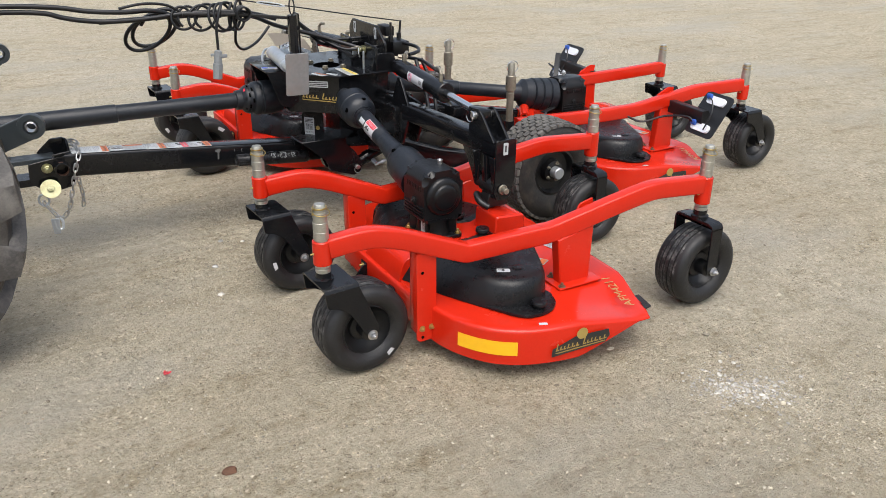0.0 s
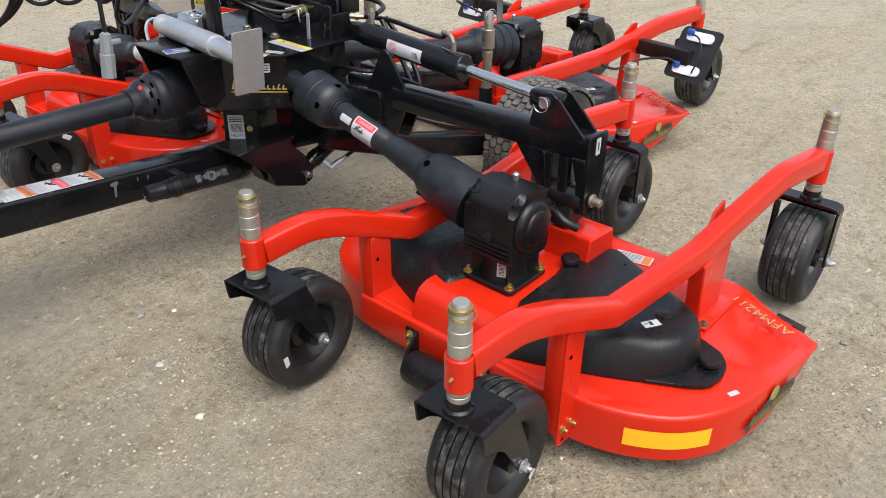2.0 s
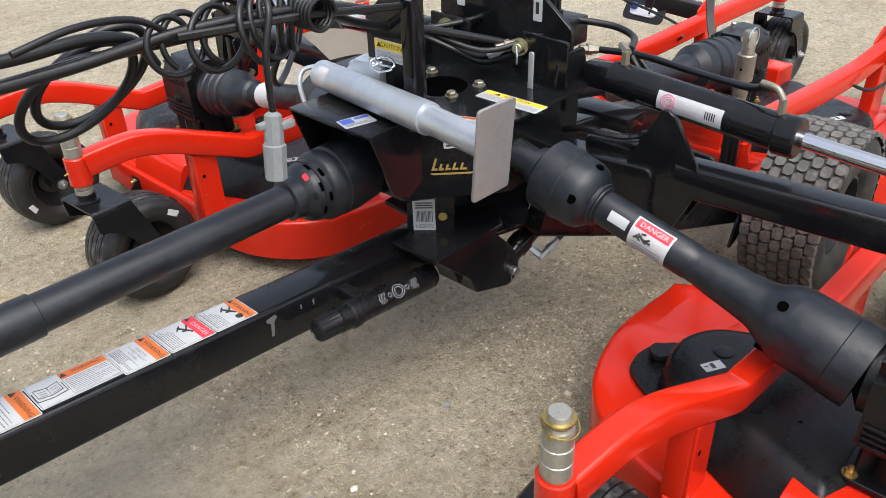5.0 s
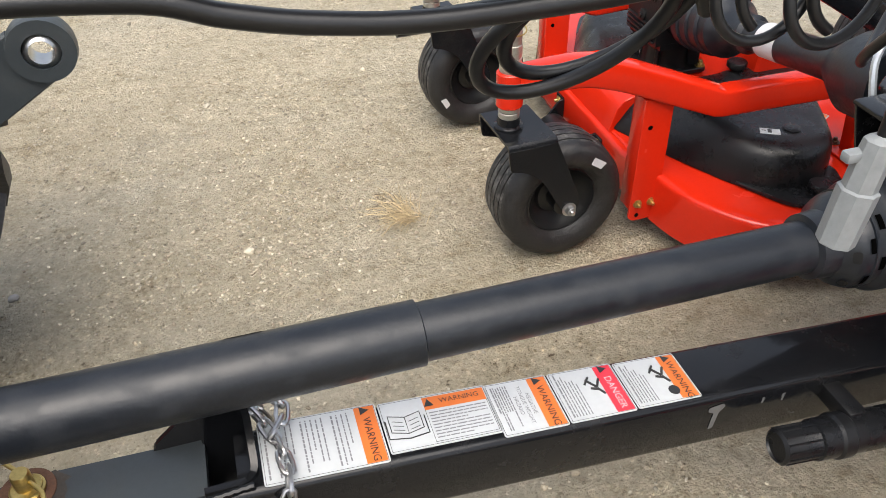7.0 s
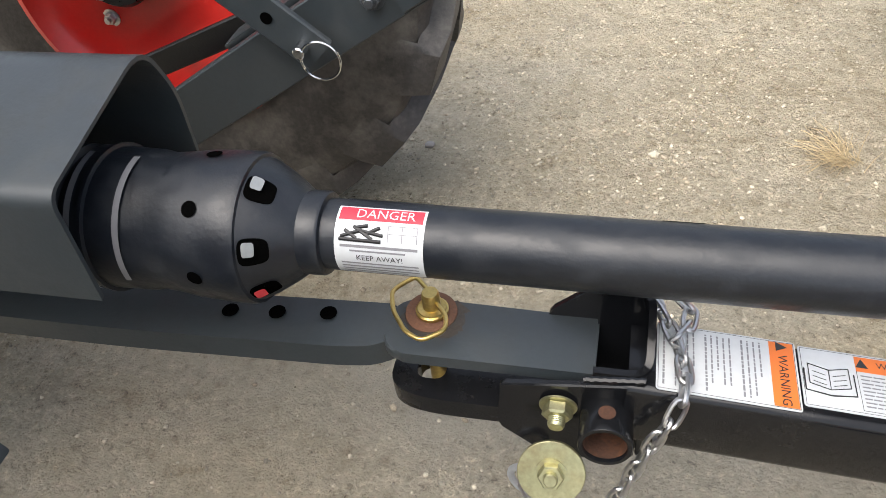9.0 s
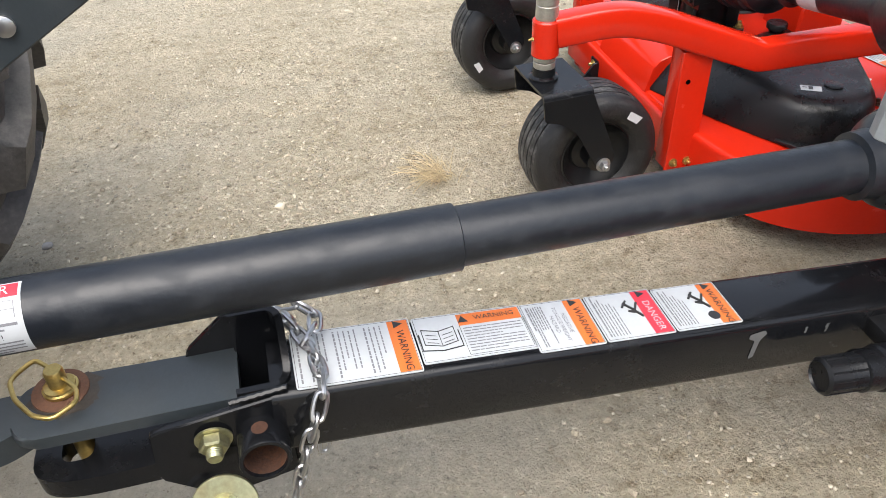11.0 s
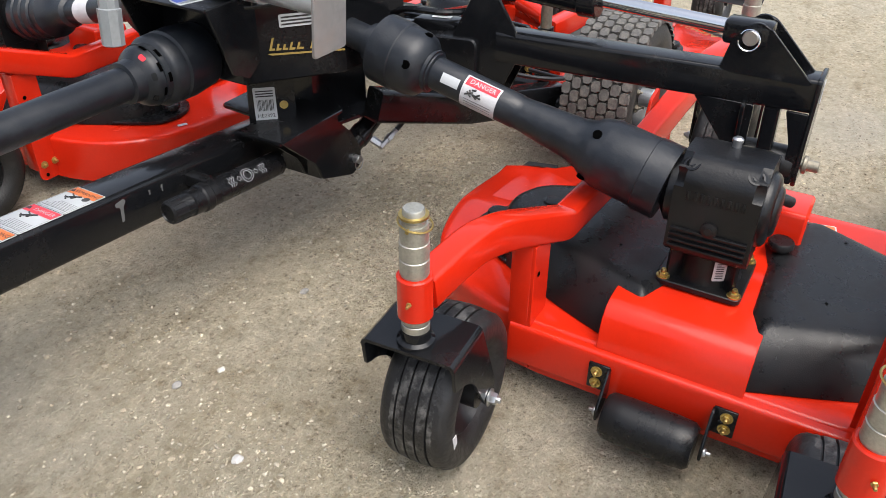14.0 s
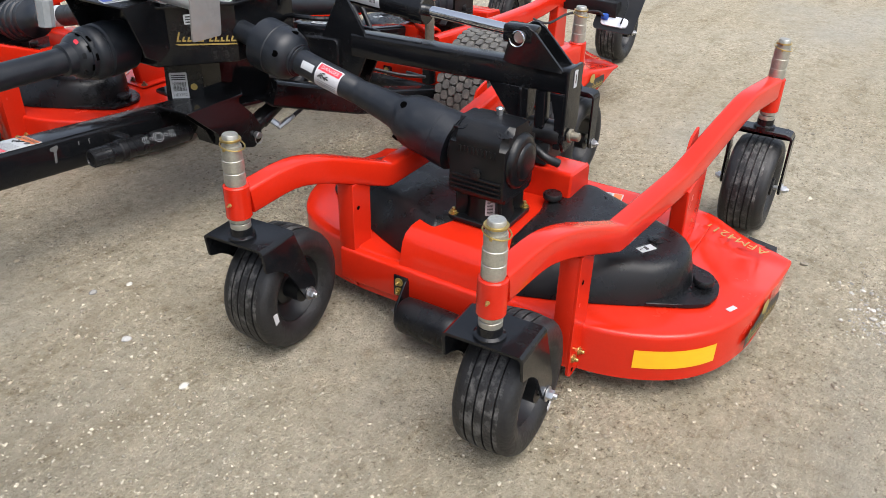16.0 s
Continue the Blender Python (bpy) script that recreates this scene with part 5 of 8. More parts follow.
# decals on the lid
for (cx, cy), ang, w, h, col, word in (((1.665, 3.918), -90, 0.175, 0.050, decal_yellow, "CAUTION"), ((1.524, 3.916), -66, 0.078, 0.036, decal_orange, "WARNING"), ((1.578, 3.892), -66, 0.062, 0.022, None, "")):
    a = radians(ang)
    m = plane_at((cx, cy, 0.7534), (math.cos(a), math.sin(a), 0), (-math.sin(a), math.cos(a), 0))
    d = decal(lid, m, w, h, f"white {word.lower()} decal with a coloured bar" if col else "small white label")
    ink, fine = bm_new(), bm_new()
    if col:
        b = bm_new()
        patch(b, m, -w / 2 + 0.002, 0.004, w / 2 - 0.002, h / 2 - 0.002, 0.001)
        part("colour_bar", b, col, d)
        letters(ink, word, h * 0.33, m @ Matrix.Translation((0.008, h * 0.27, 0)), 0.0016)
        ink.faces.new([ink.verts.new(m @ Vector((-w * 0.27 + x * h, h * 0.26 + y * h, 0.0016))) for x, y in ((-0.16, -0.13), (0.16, -0.13), (0.0, 0.15))])
        bars(fine, m, -w / 2 + 0.006, -h / 2 + 0.004, w / 2 - 0.006, 0.0, 5, 7, 0.001, 0.26)
    else:
        bars(fine, m, -w / 2 + 0.004, -h / 2 + 0.004, w / 2 - 0.004, h / 2 - 0.004, 3, 7, 0.001, 0.3)
    part("small_print", fine, grey_ink, d)
    if col:
        part("print", ink, decal_ink, d)
    else:
        ink.free()
# brand mark on the slanted face, as plain gold bars
nf = Vector((-0.622, -0.783, 0))
m = plane_at(Vector((1.527, 3.9245, 0.644)) + nf * 0.004, (0.783, -0.622, -0.06), (0, 0, 1))
b = bm_new()
mark_bars(b, m, -0.088, 0.092, -0.010, 0.022, 4)
part("brand_mark", b, gold_ink, housing, "gold brand mark")
m = plane_at(Vector((1.520, 3.930, 0.705)) + nf * 0.004, (0.783, -0.622, 0), (0, 0, 1))
d = decal(housing, m, 0.10, 0.030, "white dealer plate with bars of print", "dealer_plate")
b = bm_new()
bars(b, m, -0.045, -0.012, 0.045, 0.012, 3, 9, 0.001)
part("print_bars", b, decal_ink, d)

# lower saddle with the stock label
b = bm_new()
plate(b, [(1.668, 4.035), (1.86, 4.00), (1.86, 4.25), (1.668, 4.235)], 0.21, Matrix.Translation((0, 0, 0.465)), 0.004)
plate(b, round_outline([(1.60, 4.075), (1.645, 3.985), (1.84, 3.93), (1.86, 4.33), (1.62, 4.33)], 0.01, 2), 0.012, Matrix.Translation((0, 0, 0.3665)), 0.002)
saddle = part("frame_saddle", b, black_gloss, frame_thing)
b = bm_new()
sn = Vector((-0.75, -0.66, 0))
sm = plane_at(Vector((1.538, 4.070, 0.468)) + sn * 0.018, (0.66, -0.75, 0), (0, 0, 1))
plate(b, round_outline([(-0.058, -0.088), (0.062, -0.080), (0.064, 0.060), (0.044, 0.088), (-0.050, 0.096)], 0.008, 2), 0.008, sm, 0.001)
part("label_plate", b, black_gloss, saddle)
lm = sm @ Matrix.Translation((-0.012, 0.0, 0.0052))
d = decal(saddle, lm, 0.055, 0.088, "white stock label with a bar code", "stock_label")
b = bm_new()
for i in range(14):
    patch(b, lm, -0.020 + i * 0.003, -0.018, -0.020 + i * 0.003 + (0.0018 if i % 3 else 0.001), 0.012, 0.001)
letters(b, "HE2392", 0.014, lm @ Matrix.Translation((0, -0.031, 0)), 0.001)
bars(b, lm, -0.022, 0.018, 0.022, 0.038, 3, 3, 0.001)
part("label_print", b, decal_ink, d)
b = bm_new()
lathe(b, [(0.011, 0), (0.011, 0.0012)], sm @ Vector((0.034, -0.005, 0.004)), sn, 20)
part("round_sticker", b, gold_ink, saddle)
# side lug for the lower lift cylinder
b = bm_new()
o = [(1.42, 0.425), (1.545, 0.315), (1.565, 0.262), (1.695, 0.217), (1.735, 0.235), (1.738, 0.285), (1.70, 0.345), (1.62, 0.425)]
for yy in (3.945, 4.005):
    plate(b, round_outline(o, 0.008, 2), 0.010, plane_at((0, yy, 0), (1, 0, 0), (0, 0, 1)), 0.002)
plate(b, [(1.46, 0.415), (1.552, 0.322), (1.575, 0.255), (1.665, 0.225), (1.665, 0.415)], 0.128, plane_at((0, 4.018, 0), (1, 0, 0), (0, 0, 1)), 0.003)
plate(b, [(1.42, 3.945), (1.66, 3.935), (1.74, 4.03), (1.74, 4.085), (1.42, 4.085)], 0.010, Matrix.Translation((0, 0, 0.421)), 0.002)
lug = part("cylinder_lug", b, black_gloss, frame_thing)
b = bm_new()
cyl(b, (1.708, 3.922, 0.262), (1.708, 4.03, 0.262), 0.012, n=16, bevel=0.002)
wire(b, [(1.708 + 0.018 * math.cos(a), 3.926, 0.250 + 0.018 * math.sin(a)) for a in np.linspace(0, 2 * math.pi, 17)[:-1]], 0.0016, 6, closed=True)
part("lug_pin", b, bolt_steel, lug)

# mast with its caution plate and hose carrier
b = bm_new()
sweep(b, [(1.435, 3.993, 0.752), (1.435, 3.993, 1.022)], rrect(0.036, 0.036, 0.004))
plate(b, [(4.035, 0.752), (4.185, 0.752), (4.185, 0.95), (4.10, 1.02), (4.035, 1.02)], 0.008, plane_at((1.483, 0, 0), (0, 1, 0), (0, 0, 1)))
box(b, (1.46, 4.03, 0.80), (0.04, 0.10, 0.008), 0.001)
mast = part("mast", b, black_gloss, frame_thing, "black upright mast")
m = plane_at((1.4775, 4.112, 0.880), (0, -1, 0), (0, 0, 1))
d = decal(mast, m, 0.092, 0.046, "white caution decal with a yellow bar")
b = bm_new()
patch(b, m, -0.044, 0.002, 0.044, 0.021, 0.001)
part("yellow_bar", b, decal_yellow, d)
b = bm_new()
letters(b, "CAUTION", 0.0150, m @ Matrix.Translation((0.008, 0.0115, 0)), 0.0016)
b.faces.new([b.verts.new(m @ Vector((-0.031 + x, 0.0112 + y, 0.0016))) for x, y in ((-0.007, -0.0055), (0.007, -0.0055), (0.0, 0.0065))])
part("print", b, decal_ink, d)
b = bm_new()
bars(b, m, -0.040, -0.020, 0.040, -0.002, 5, 11, 0.001, 0.26)
part("small_print", b, grey_ink, d)
b = bm_new()
sweep(b, bent([Vector((1.45, 4.0, 1.005)), Vector((1.20, 4.03, 1.035)), Vector((0.96, 4.065, 1.046))], 0.05), rrect(0.012, 0.014, 0.003, 1))
part("hose_carrier", b, black_matt, mast)
b = bm_new()
spring = [(1.215 + 0.030 * math.cos(a) + 0.002, 4.03 + 0.0016 * a - 0.03, 1.037 + 0.030 * math.sin(a)) for a in np.linspace(0, 2 * math.pi * 6, 120)]
wire(b, spring, 0.0045, 8)
part("carrier_spring", b, black_matt, mast, "coiled black spring")

# wing-lift towers
b = bm_new()
plate(b, round_outline([(3.89, 0.752), (4.31, 0.752), (4.31, 0.905), (4.27, 0.945), (3.985, 0.945), (3.89, 0.875)], 0.012, 2), 0.012, plane_at((1.862, 0, 0), (0, 1, 0), (0, 0, 1)), 0.002)
tower = part("lift_tower", b, black_gloss, frame_thing, "black plate tower for the wing cylinders")
for y0, y1 in ((3.87, 3.99), (4.17, 4.29)):
    b = bm_new()
    plate(b, round_outline([(y0 - 0.012, 0.70), (y1, 0.752), (y1, 0.872), (y0 - 0.012, 0.866)], 0.006, 2), 0.010, plane_at((1.80, 0, 0), (0, 1, 0), (0, 0, 1)), 0.002)
    part("pivot_plate", b, black_gloss, tower)
for yy in (3.885, 4.31):
    b = bm_new()
    plate(b, round_outline([(1.78, 0.752), (1.92, 0.752), (1.90, 0.83), (1.80, 0.83)], 0.012, 2), 0.010, plane_at((0, yy, 0), (1, 0, 0), (0, 0, 1)), 0.002)
    part("tower_gusset", b, black_gloss, tower)
for p in ((1.772, 4.222, 0.842), (1.768, 3.980, 0.836)):
    b = bm_new()
    lathe(b, [(0.021, 0), (0.021, 0.005), (0.012, 0.005), (0.012, 0.028), (0.010, 0.030)], Vector(p) + Vector((0.02, 0.01, 0)), (-0.9, -0.35, 0.1), 20)
    pin = part("tower_pin", b, green_zinc, tower, "brassy pivot pin")
    b = bm_new()
    wire(b, [Vector(p) + Vector((-0.008, 0.0, 0.01)), Vector(p) + Vector((-0.012, -0.006, -0.014)), Vector(p) + Vector((-0.004, 0, -0.034))], 0.0025, 6)
    part("split_clip", b, zinc, pin)
for p in ((1.8545, 3.990, 0.908), (1.8545, 4.235, 0.908)):
    m = plane_at(p, (0, -1, 0), (0, 0, 1))
    d = decal(tower, m, 0.026, 0.055, "small white label", "small_label")
    b = bm_new()
    patch(b, m, -0.006, -0.01, 0.004, 0.018, 0.001)
    part("label_print", b, decal_ink, d)
b = bm_new()
plate(b, round_outline([(-0.007, -0.058), (0.007, -0.058), (0.007, 0.058), (-0.007, 0.058)], 0.006, 3), 0.004, plane_at((1.764, 3.938, 0.781), (0.2, -1, 0), (0.02, 0.05, 1)))
part("strap", b, zinc, tower, "galvanised strap")
b = bm_new()
box(b, (1.845, 3.745, 0.628), (0.075, 0.12, 0.046), 0.008)
wire(b, smooth_path([(1.80, 3.86, 0.655), (1.775, 3.80, 0.682), (1.79, 3.70, 0.684), (1.86, 3.665, 0.676), (1.90, 3.70, 0.655)], 6), 0.008, 8)
block = part("stop_block", b, black_gloss, frame_thing, "black stop block under the wing cylinder")
m = plane_at((1.851, 3.743, 0.6525), (0.25, -1, 0), (1, 0.25, 0))
d = decal(block, m, 0.050, 0.024, "small white label", "small_label")
b = bm_new()
bars(b, m, -0.020, -0.008, 0.020, 0.008, 3, 5, 0.001)
part("print_bars", b, grey_ink, d)

# valve blocks and fittings behind the towers
b = bm_new()
box(b, (1.98, 4.02, 0.83), (0.09, 0.13, 0.07), 0.006)
box(b, (2.02, 4.20, 0.80), (0.10, 0.12, 0.06), 0.006)
box(b, (1.97, 4.11, 0.90), (0.05, 0.10, 0.05), 0.006)
part("valve_block", b, cast_black, tower)
for p0, p1 in (((1.94, 3.99, 0.86), (1.94, 3.99, 0.955)), ((2.02, 4.06, 0.86), (2.03, 4.06, 0.950))):
    b = bm_new()
    cyl(b, p0, p1, 0.006, n=10)
    lathe(b, [(0.012, 0), (0.012, 0.03)], p0, (0, 0, 1), 12)
    part("valve_stem", b, black_matt, tower)
for p0, p1 in (((1.745, 4.03, 0.835), (1.79, 4.00, 0.842)), ((1.95, 3.93, 0.80), (1.99, 3.90, 0.795))):
    b = bm_new()
    cyl(b, p0, p1, 0.011, n=6)
    cyl(b, Vector(p0).lerp(Vector(p1), 0.4), Vector(p0).lerp(Vector(p1), 0.65), 0.015, n=6)
    part("hose_fitting", b, spacer_steel, tower)

# axle arms, transport wheels and the rear pull bar
for s in (-1, 1):
    def fy(y):
        return y if s < 0 else 8.25 - y
    b = bm_new()
    sweep(b, [(1.78, fy(3.92), 0.40), (2.10, fy(3.80), 0.30), (2.47, fy(3.655), 0.235)], rrect(0.07, 0.09, 0.01), up=(0, 0, 1))
    plate(b, round_outline([(2.36, 0.14), (2.50, 0.19), (2.52, 0.27), (2.40, 0.25)], 0.01, 2), 0.010, plane_at((0, fy(3.625), 0), (1, 0, 0), (0, 0, 1)))
    arm = part("axle_arm", b, black_gloss, frame_thing)
    c, ax = Vector((2.555, fy(3.475), 0.258)), Vector((0, 1, 0))
    b = bm_new()
    lathe(b, [(0.115, -0.075), (0.135, -0.098), (0.19, -0.112), (0.222, -0.108), (0.243, -0.092), (0.2495, -0.05), (0.2500, 0.0), (0.2495, 0.05), (0.243, 0.092), (0.222, 0.108), (0.19, 0.112), (0.135, 0.098), (0.115, 0.075)], c, ax, 56, capped=False)
    tw = part("turf_tyre", b, turf_rubber, arm, "dusty turf tyre with lozenge tread")
    b = bm_new()
    rows, per = 7, 40
    for r in range(rows):
        off = -0.093 + 0.031 * r
        rad = 0.2500 - 3.2 * off ** 3 * (1 if off > 0 else -1) - 0.3 * off ** 2
        for i in range(per):
            a = 2 * math.pi * (i + (r % 2) * 0.5) / per
            rv = Vector((math.cos(a), 0, math.sin(a)))
            tv = Vector((-math.sin(a), 0, math.cos(a)))
            o = [(-0.0205, 0.003), (-0.0165, -0.0120), (-0.0045, -0.0150), (0.0130, -0.0150), (0.0190, -0.004), (0.0165, 0.0120), (0.0045, 0.0150), (-0.0130, 0.0150)]
            lo = [b.verts.new(c + rv * (rad - 0.006) + tv * x + ax * (off + y * 1.02)) for x, y in o]
            hi = [b.verts.new(c + rv * (rad + 0.008) + tv * x * 0.90 + ax * (off + y * 0.90)) for x, y in o]
            b.faces.new(hi)
            for q in range(8):
                b.faces.new((lo[q], lo[(q + 1) % 8], hi[(q + 1) % 8], hi[q]))
    part("tread", b, tread_rubber, tw, kind="stuff")
    b = bm_new()
    lathe(b, [(0.118, -0.078), (0.124, -0.084), (0.112, -0.086), (0.100, -0.050), (0.060, -0.045), (0.055, -0.075), (0.030, -0.080), (0.030, 0.08), (0.055, 0.075), (0.060, 0.045), (0.100, 0.05), (0.112, 0.086), (0.124, 0.084), (0.118, 0.078)], c, ax, 36, capped=False)
    wr = part("turf_rim", b, black_matt, arm)
    b = bm_new()
    lathe(b, [(0.030, 0), (0.030, 0.04), (0.026, 0.044)], c + Vector((0, s * 0.078, 0)), (0, s, 0), 24)
    part("hub_cap", b, zinc, wr)
    for i in range(5):
        a = 2 * math.pi * i / 5
        b = bm_new()
        hexbolt(b, c + Vector((0.045 * math.cos(a), s * 0.076, 0.045 * math.sin(a))), (0, s, 0), 0.008, 0.009, 1.2)
        part("wheel_nut", b, spacer_steel, wr)
b = bm_new()
cyl(b, (2.50, 3.62, 0.238), (2.50, 4.63, 0.238), 0.028, n=20)
part("axle_tube", b, black_gloss, frame_thing)
b = bm_new()
sweep(b, [(1.85, 4.135, 0.47), (2.25, 4.12, 0.43), (2.75, 4.06, 0.36)], rrect(0.09, 0.10, 0.012))
box(b, (2.35, 4.12, 0.46), (0.10, 0.30, 0.05), 0.006)
part("rear_pull_bar", b, black_gloss, frame_thing)

# ---- wing lift arms and cylinders ----


def build_lift_arm():
    t = thing("lift_arm", "black box-section wing lift arm with end plates", "lift arm", (1.82, 3.62, 0.60), group="wing lift arms")
    b = bm_new()
    sweep(b, [(1.8085, 3.555, 0.628), (1.868, 2.842, 0.628)], rrect(0.070, 0.074, 0.008))
    part("arm_tube", b, black_gloss, t)
    b = bm_new()
    plate(b, round_outline([(1.82, 0.67), (1.915, 0.67), (1.912, 0.50), (1.885, 0.425), (1.83, 0.42), (1.818, 0.45)], 0.010, 3), 0.010, plane_at((0, 2.840, 0), (1, 0, 0), (0, 0, 1)), 0.002)
    part("outer_leg", b, black_gloss, t)
    b = bm_new()
    plate(b, round_outline([(1.80, 0.60), (1.905, 0.60), (1.885, 0.445), (1.82, 0.445)], 0.012, 3), 0.010, plane_at((0, 2.975, 0), (1, 0, 0), (0, 0, 1)), 0.002)
    part("inner_leg", b, black_gloss, t)
    b = bm_new()
    plate(b, round_outline([(3.085, 0.594), (2.955, 0.594), (2.955, 0.450), (2.985, 0.450), (3.010, 0.500)], 0.006, 2), 0.009, plane_at((1.822, 0, 0), (0, 1, 0), (0, 0, 1)), 0.001)
    part("leg_gusset", b, black_gloss, t)
    b = bm_new()
    plate(b, round_outline([(2.845, 0.594), (2.890, 0.594), (2.868, 0.520), (2.866, 0.430), (2.845, 0.430)], 0.004, 2), 0.009, plane_at((1.824, 0, 0), (0, 1, 0), (0, 0, 1)), 0.001)
    sweep(b, [(1.838, 2.918, 0.592), (1.838, 2.914, 0.440)], rrect(0.040, 0.032, 0.005), up=(0, 1, 0))
    part("leg_channel", b, black_gloss, t)
    for xo in (-0.034, 0.034):
        b = bm_new()
        o = [(2.85, 0.655), (3.045, 0.655), (3.025, 0.735), (2.990, 0.768), (2.960, 0.763)]
        plate(b, round_outline(o, 0.012, 3), 0.009, plane_at((1.856 + xo, 0, 0), (0, 1, 0), (0, 0, 1)), 0.002)
        part("clevis_plate", b, black_gloss, t)
    b = bm_new()
    lathe(b, [(0.020, -0.055), (0.036, -0.055), (0.038, -0.045), (0.038, 0.045), (0.036, 0.055), (0.020, 0.055)], (1.852, 2.905, 0.466), (0, 1, 0), 28, capped=False, closed=True)
    plate(b, round_outline([(1.800, 0.380), (1.920, 0.380), (1.905, 0.405), (1.882, 0.450), (1.826, 0.450), (1.812, 0.405)], 0.010, 3), 0.060, plane_at((0, 2.905, 0), (1, 0, 0), (0, 0, 1)), 0.004)
    wire(b, smooth_path([(1.80, 2.92, 0.425), (1.775, 2.90, 0.44), (1.765, 2.86, 0.425), (1.79, 2.83, 0.405)], 5), 0.013, 10)
    part("float_link", b, black_matt, t)
    b = bm_new()
    cyl(b, (1.852, 2.995, 0.470), (1.852, 2.798, 0.470), 0.0125, n=20, bevel=0.002)
    cyl(b, (1.852, 2.832, 0.470), (1.852, 2.822, 0.470), 0.020, n=24, bevel=0.002)
    part("leg_pin", b, spacer_steel, t)
    b = bm_new()
    cyl(b, (1.802, 2.990, 0.737), (1.91, 2.990, 0.737), 0.016, n=20, bevel=0.002)
    pin = part("clevis_pin", b, bolt_steel, t)
    b = bm_new()
    wire(b, [(1.803 - 0.001 * i, 2.990 + 0.021 * math.cos(a), 0.735 + 0.021 * math.sin(a)) for i, a in enumerate(np.linspace(0.4, 2 * math.pi, 16))], 0.0018, 6)
    part("pin_clip", b, chrome, pin)
    b = bm_new()
    plate(b, round_outline([(3.56, 0.47), (3.66, 0.47), (3.69, 0.60), (3.60, 0.78), (3.575, 0.775), (3.50, 0.665), (3.50, 0.60)], 0.012, 3), 0.010, plane_at((1.783, 0, 0), (0, 1, 0), (0, 0, 1)), 0.002)
    part("pivot_plate", b, black_gloss, t)
    b = bm_new()
    plate(b, round_outline([(3.56, 0.47), (3.66, 0.47), (3.69, 0.60), (3.66, 0.675), (3.50, 0.665), (3.50, 0.60)], 0.012, 3), 0.010, plane_at((1.858, 0, 0), (0, 1, 0), (0, 0, 1)), 0.002)
    part("pivot_plate", b, black_gloss, t)
    b = bm_new()
    o = [(3.60, 0.50), (3.90, 0.50), (3.90, 0.62), (3.60, 0.64)]
    plate(b, round_outline(o, 0.02, 3), 0.07, plane_at((1.80, 0, 0), (0, 1, 0), (0, 0, 1)), 0.004)
    cyl(b, (1.762, 3.615, 0.52), (1.872, 3.615, 0.52), 0.018, n=20, bevel=0.002)
    part("pivot_lug", b, black_gloss, t)
    d = decal(t, plane_at((1.863, 2.8335, 0.634), (1, 0, 0), (0, 0, 1)), 0.022, 0.05, "small white label", "small_label")
    b = bm_new()
    patch(b, plane_at((1.863, 2.8335, 0.634), (1, 0, 0), (0, 0, 1)), -0.004, -0.012, 0.003, 0.014, 0.001)
    part("label_print", b, decal_ink, d)
    return t


near_arm = build_lift_arm()
MIRROR = Matrix.Diagonal((1, -1, 1, 1))
far_arm = copy_thing(near_arm, Matrix.Translation((1.84, 8.27 - 3.62, 0.60)) @ MIRROR)


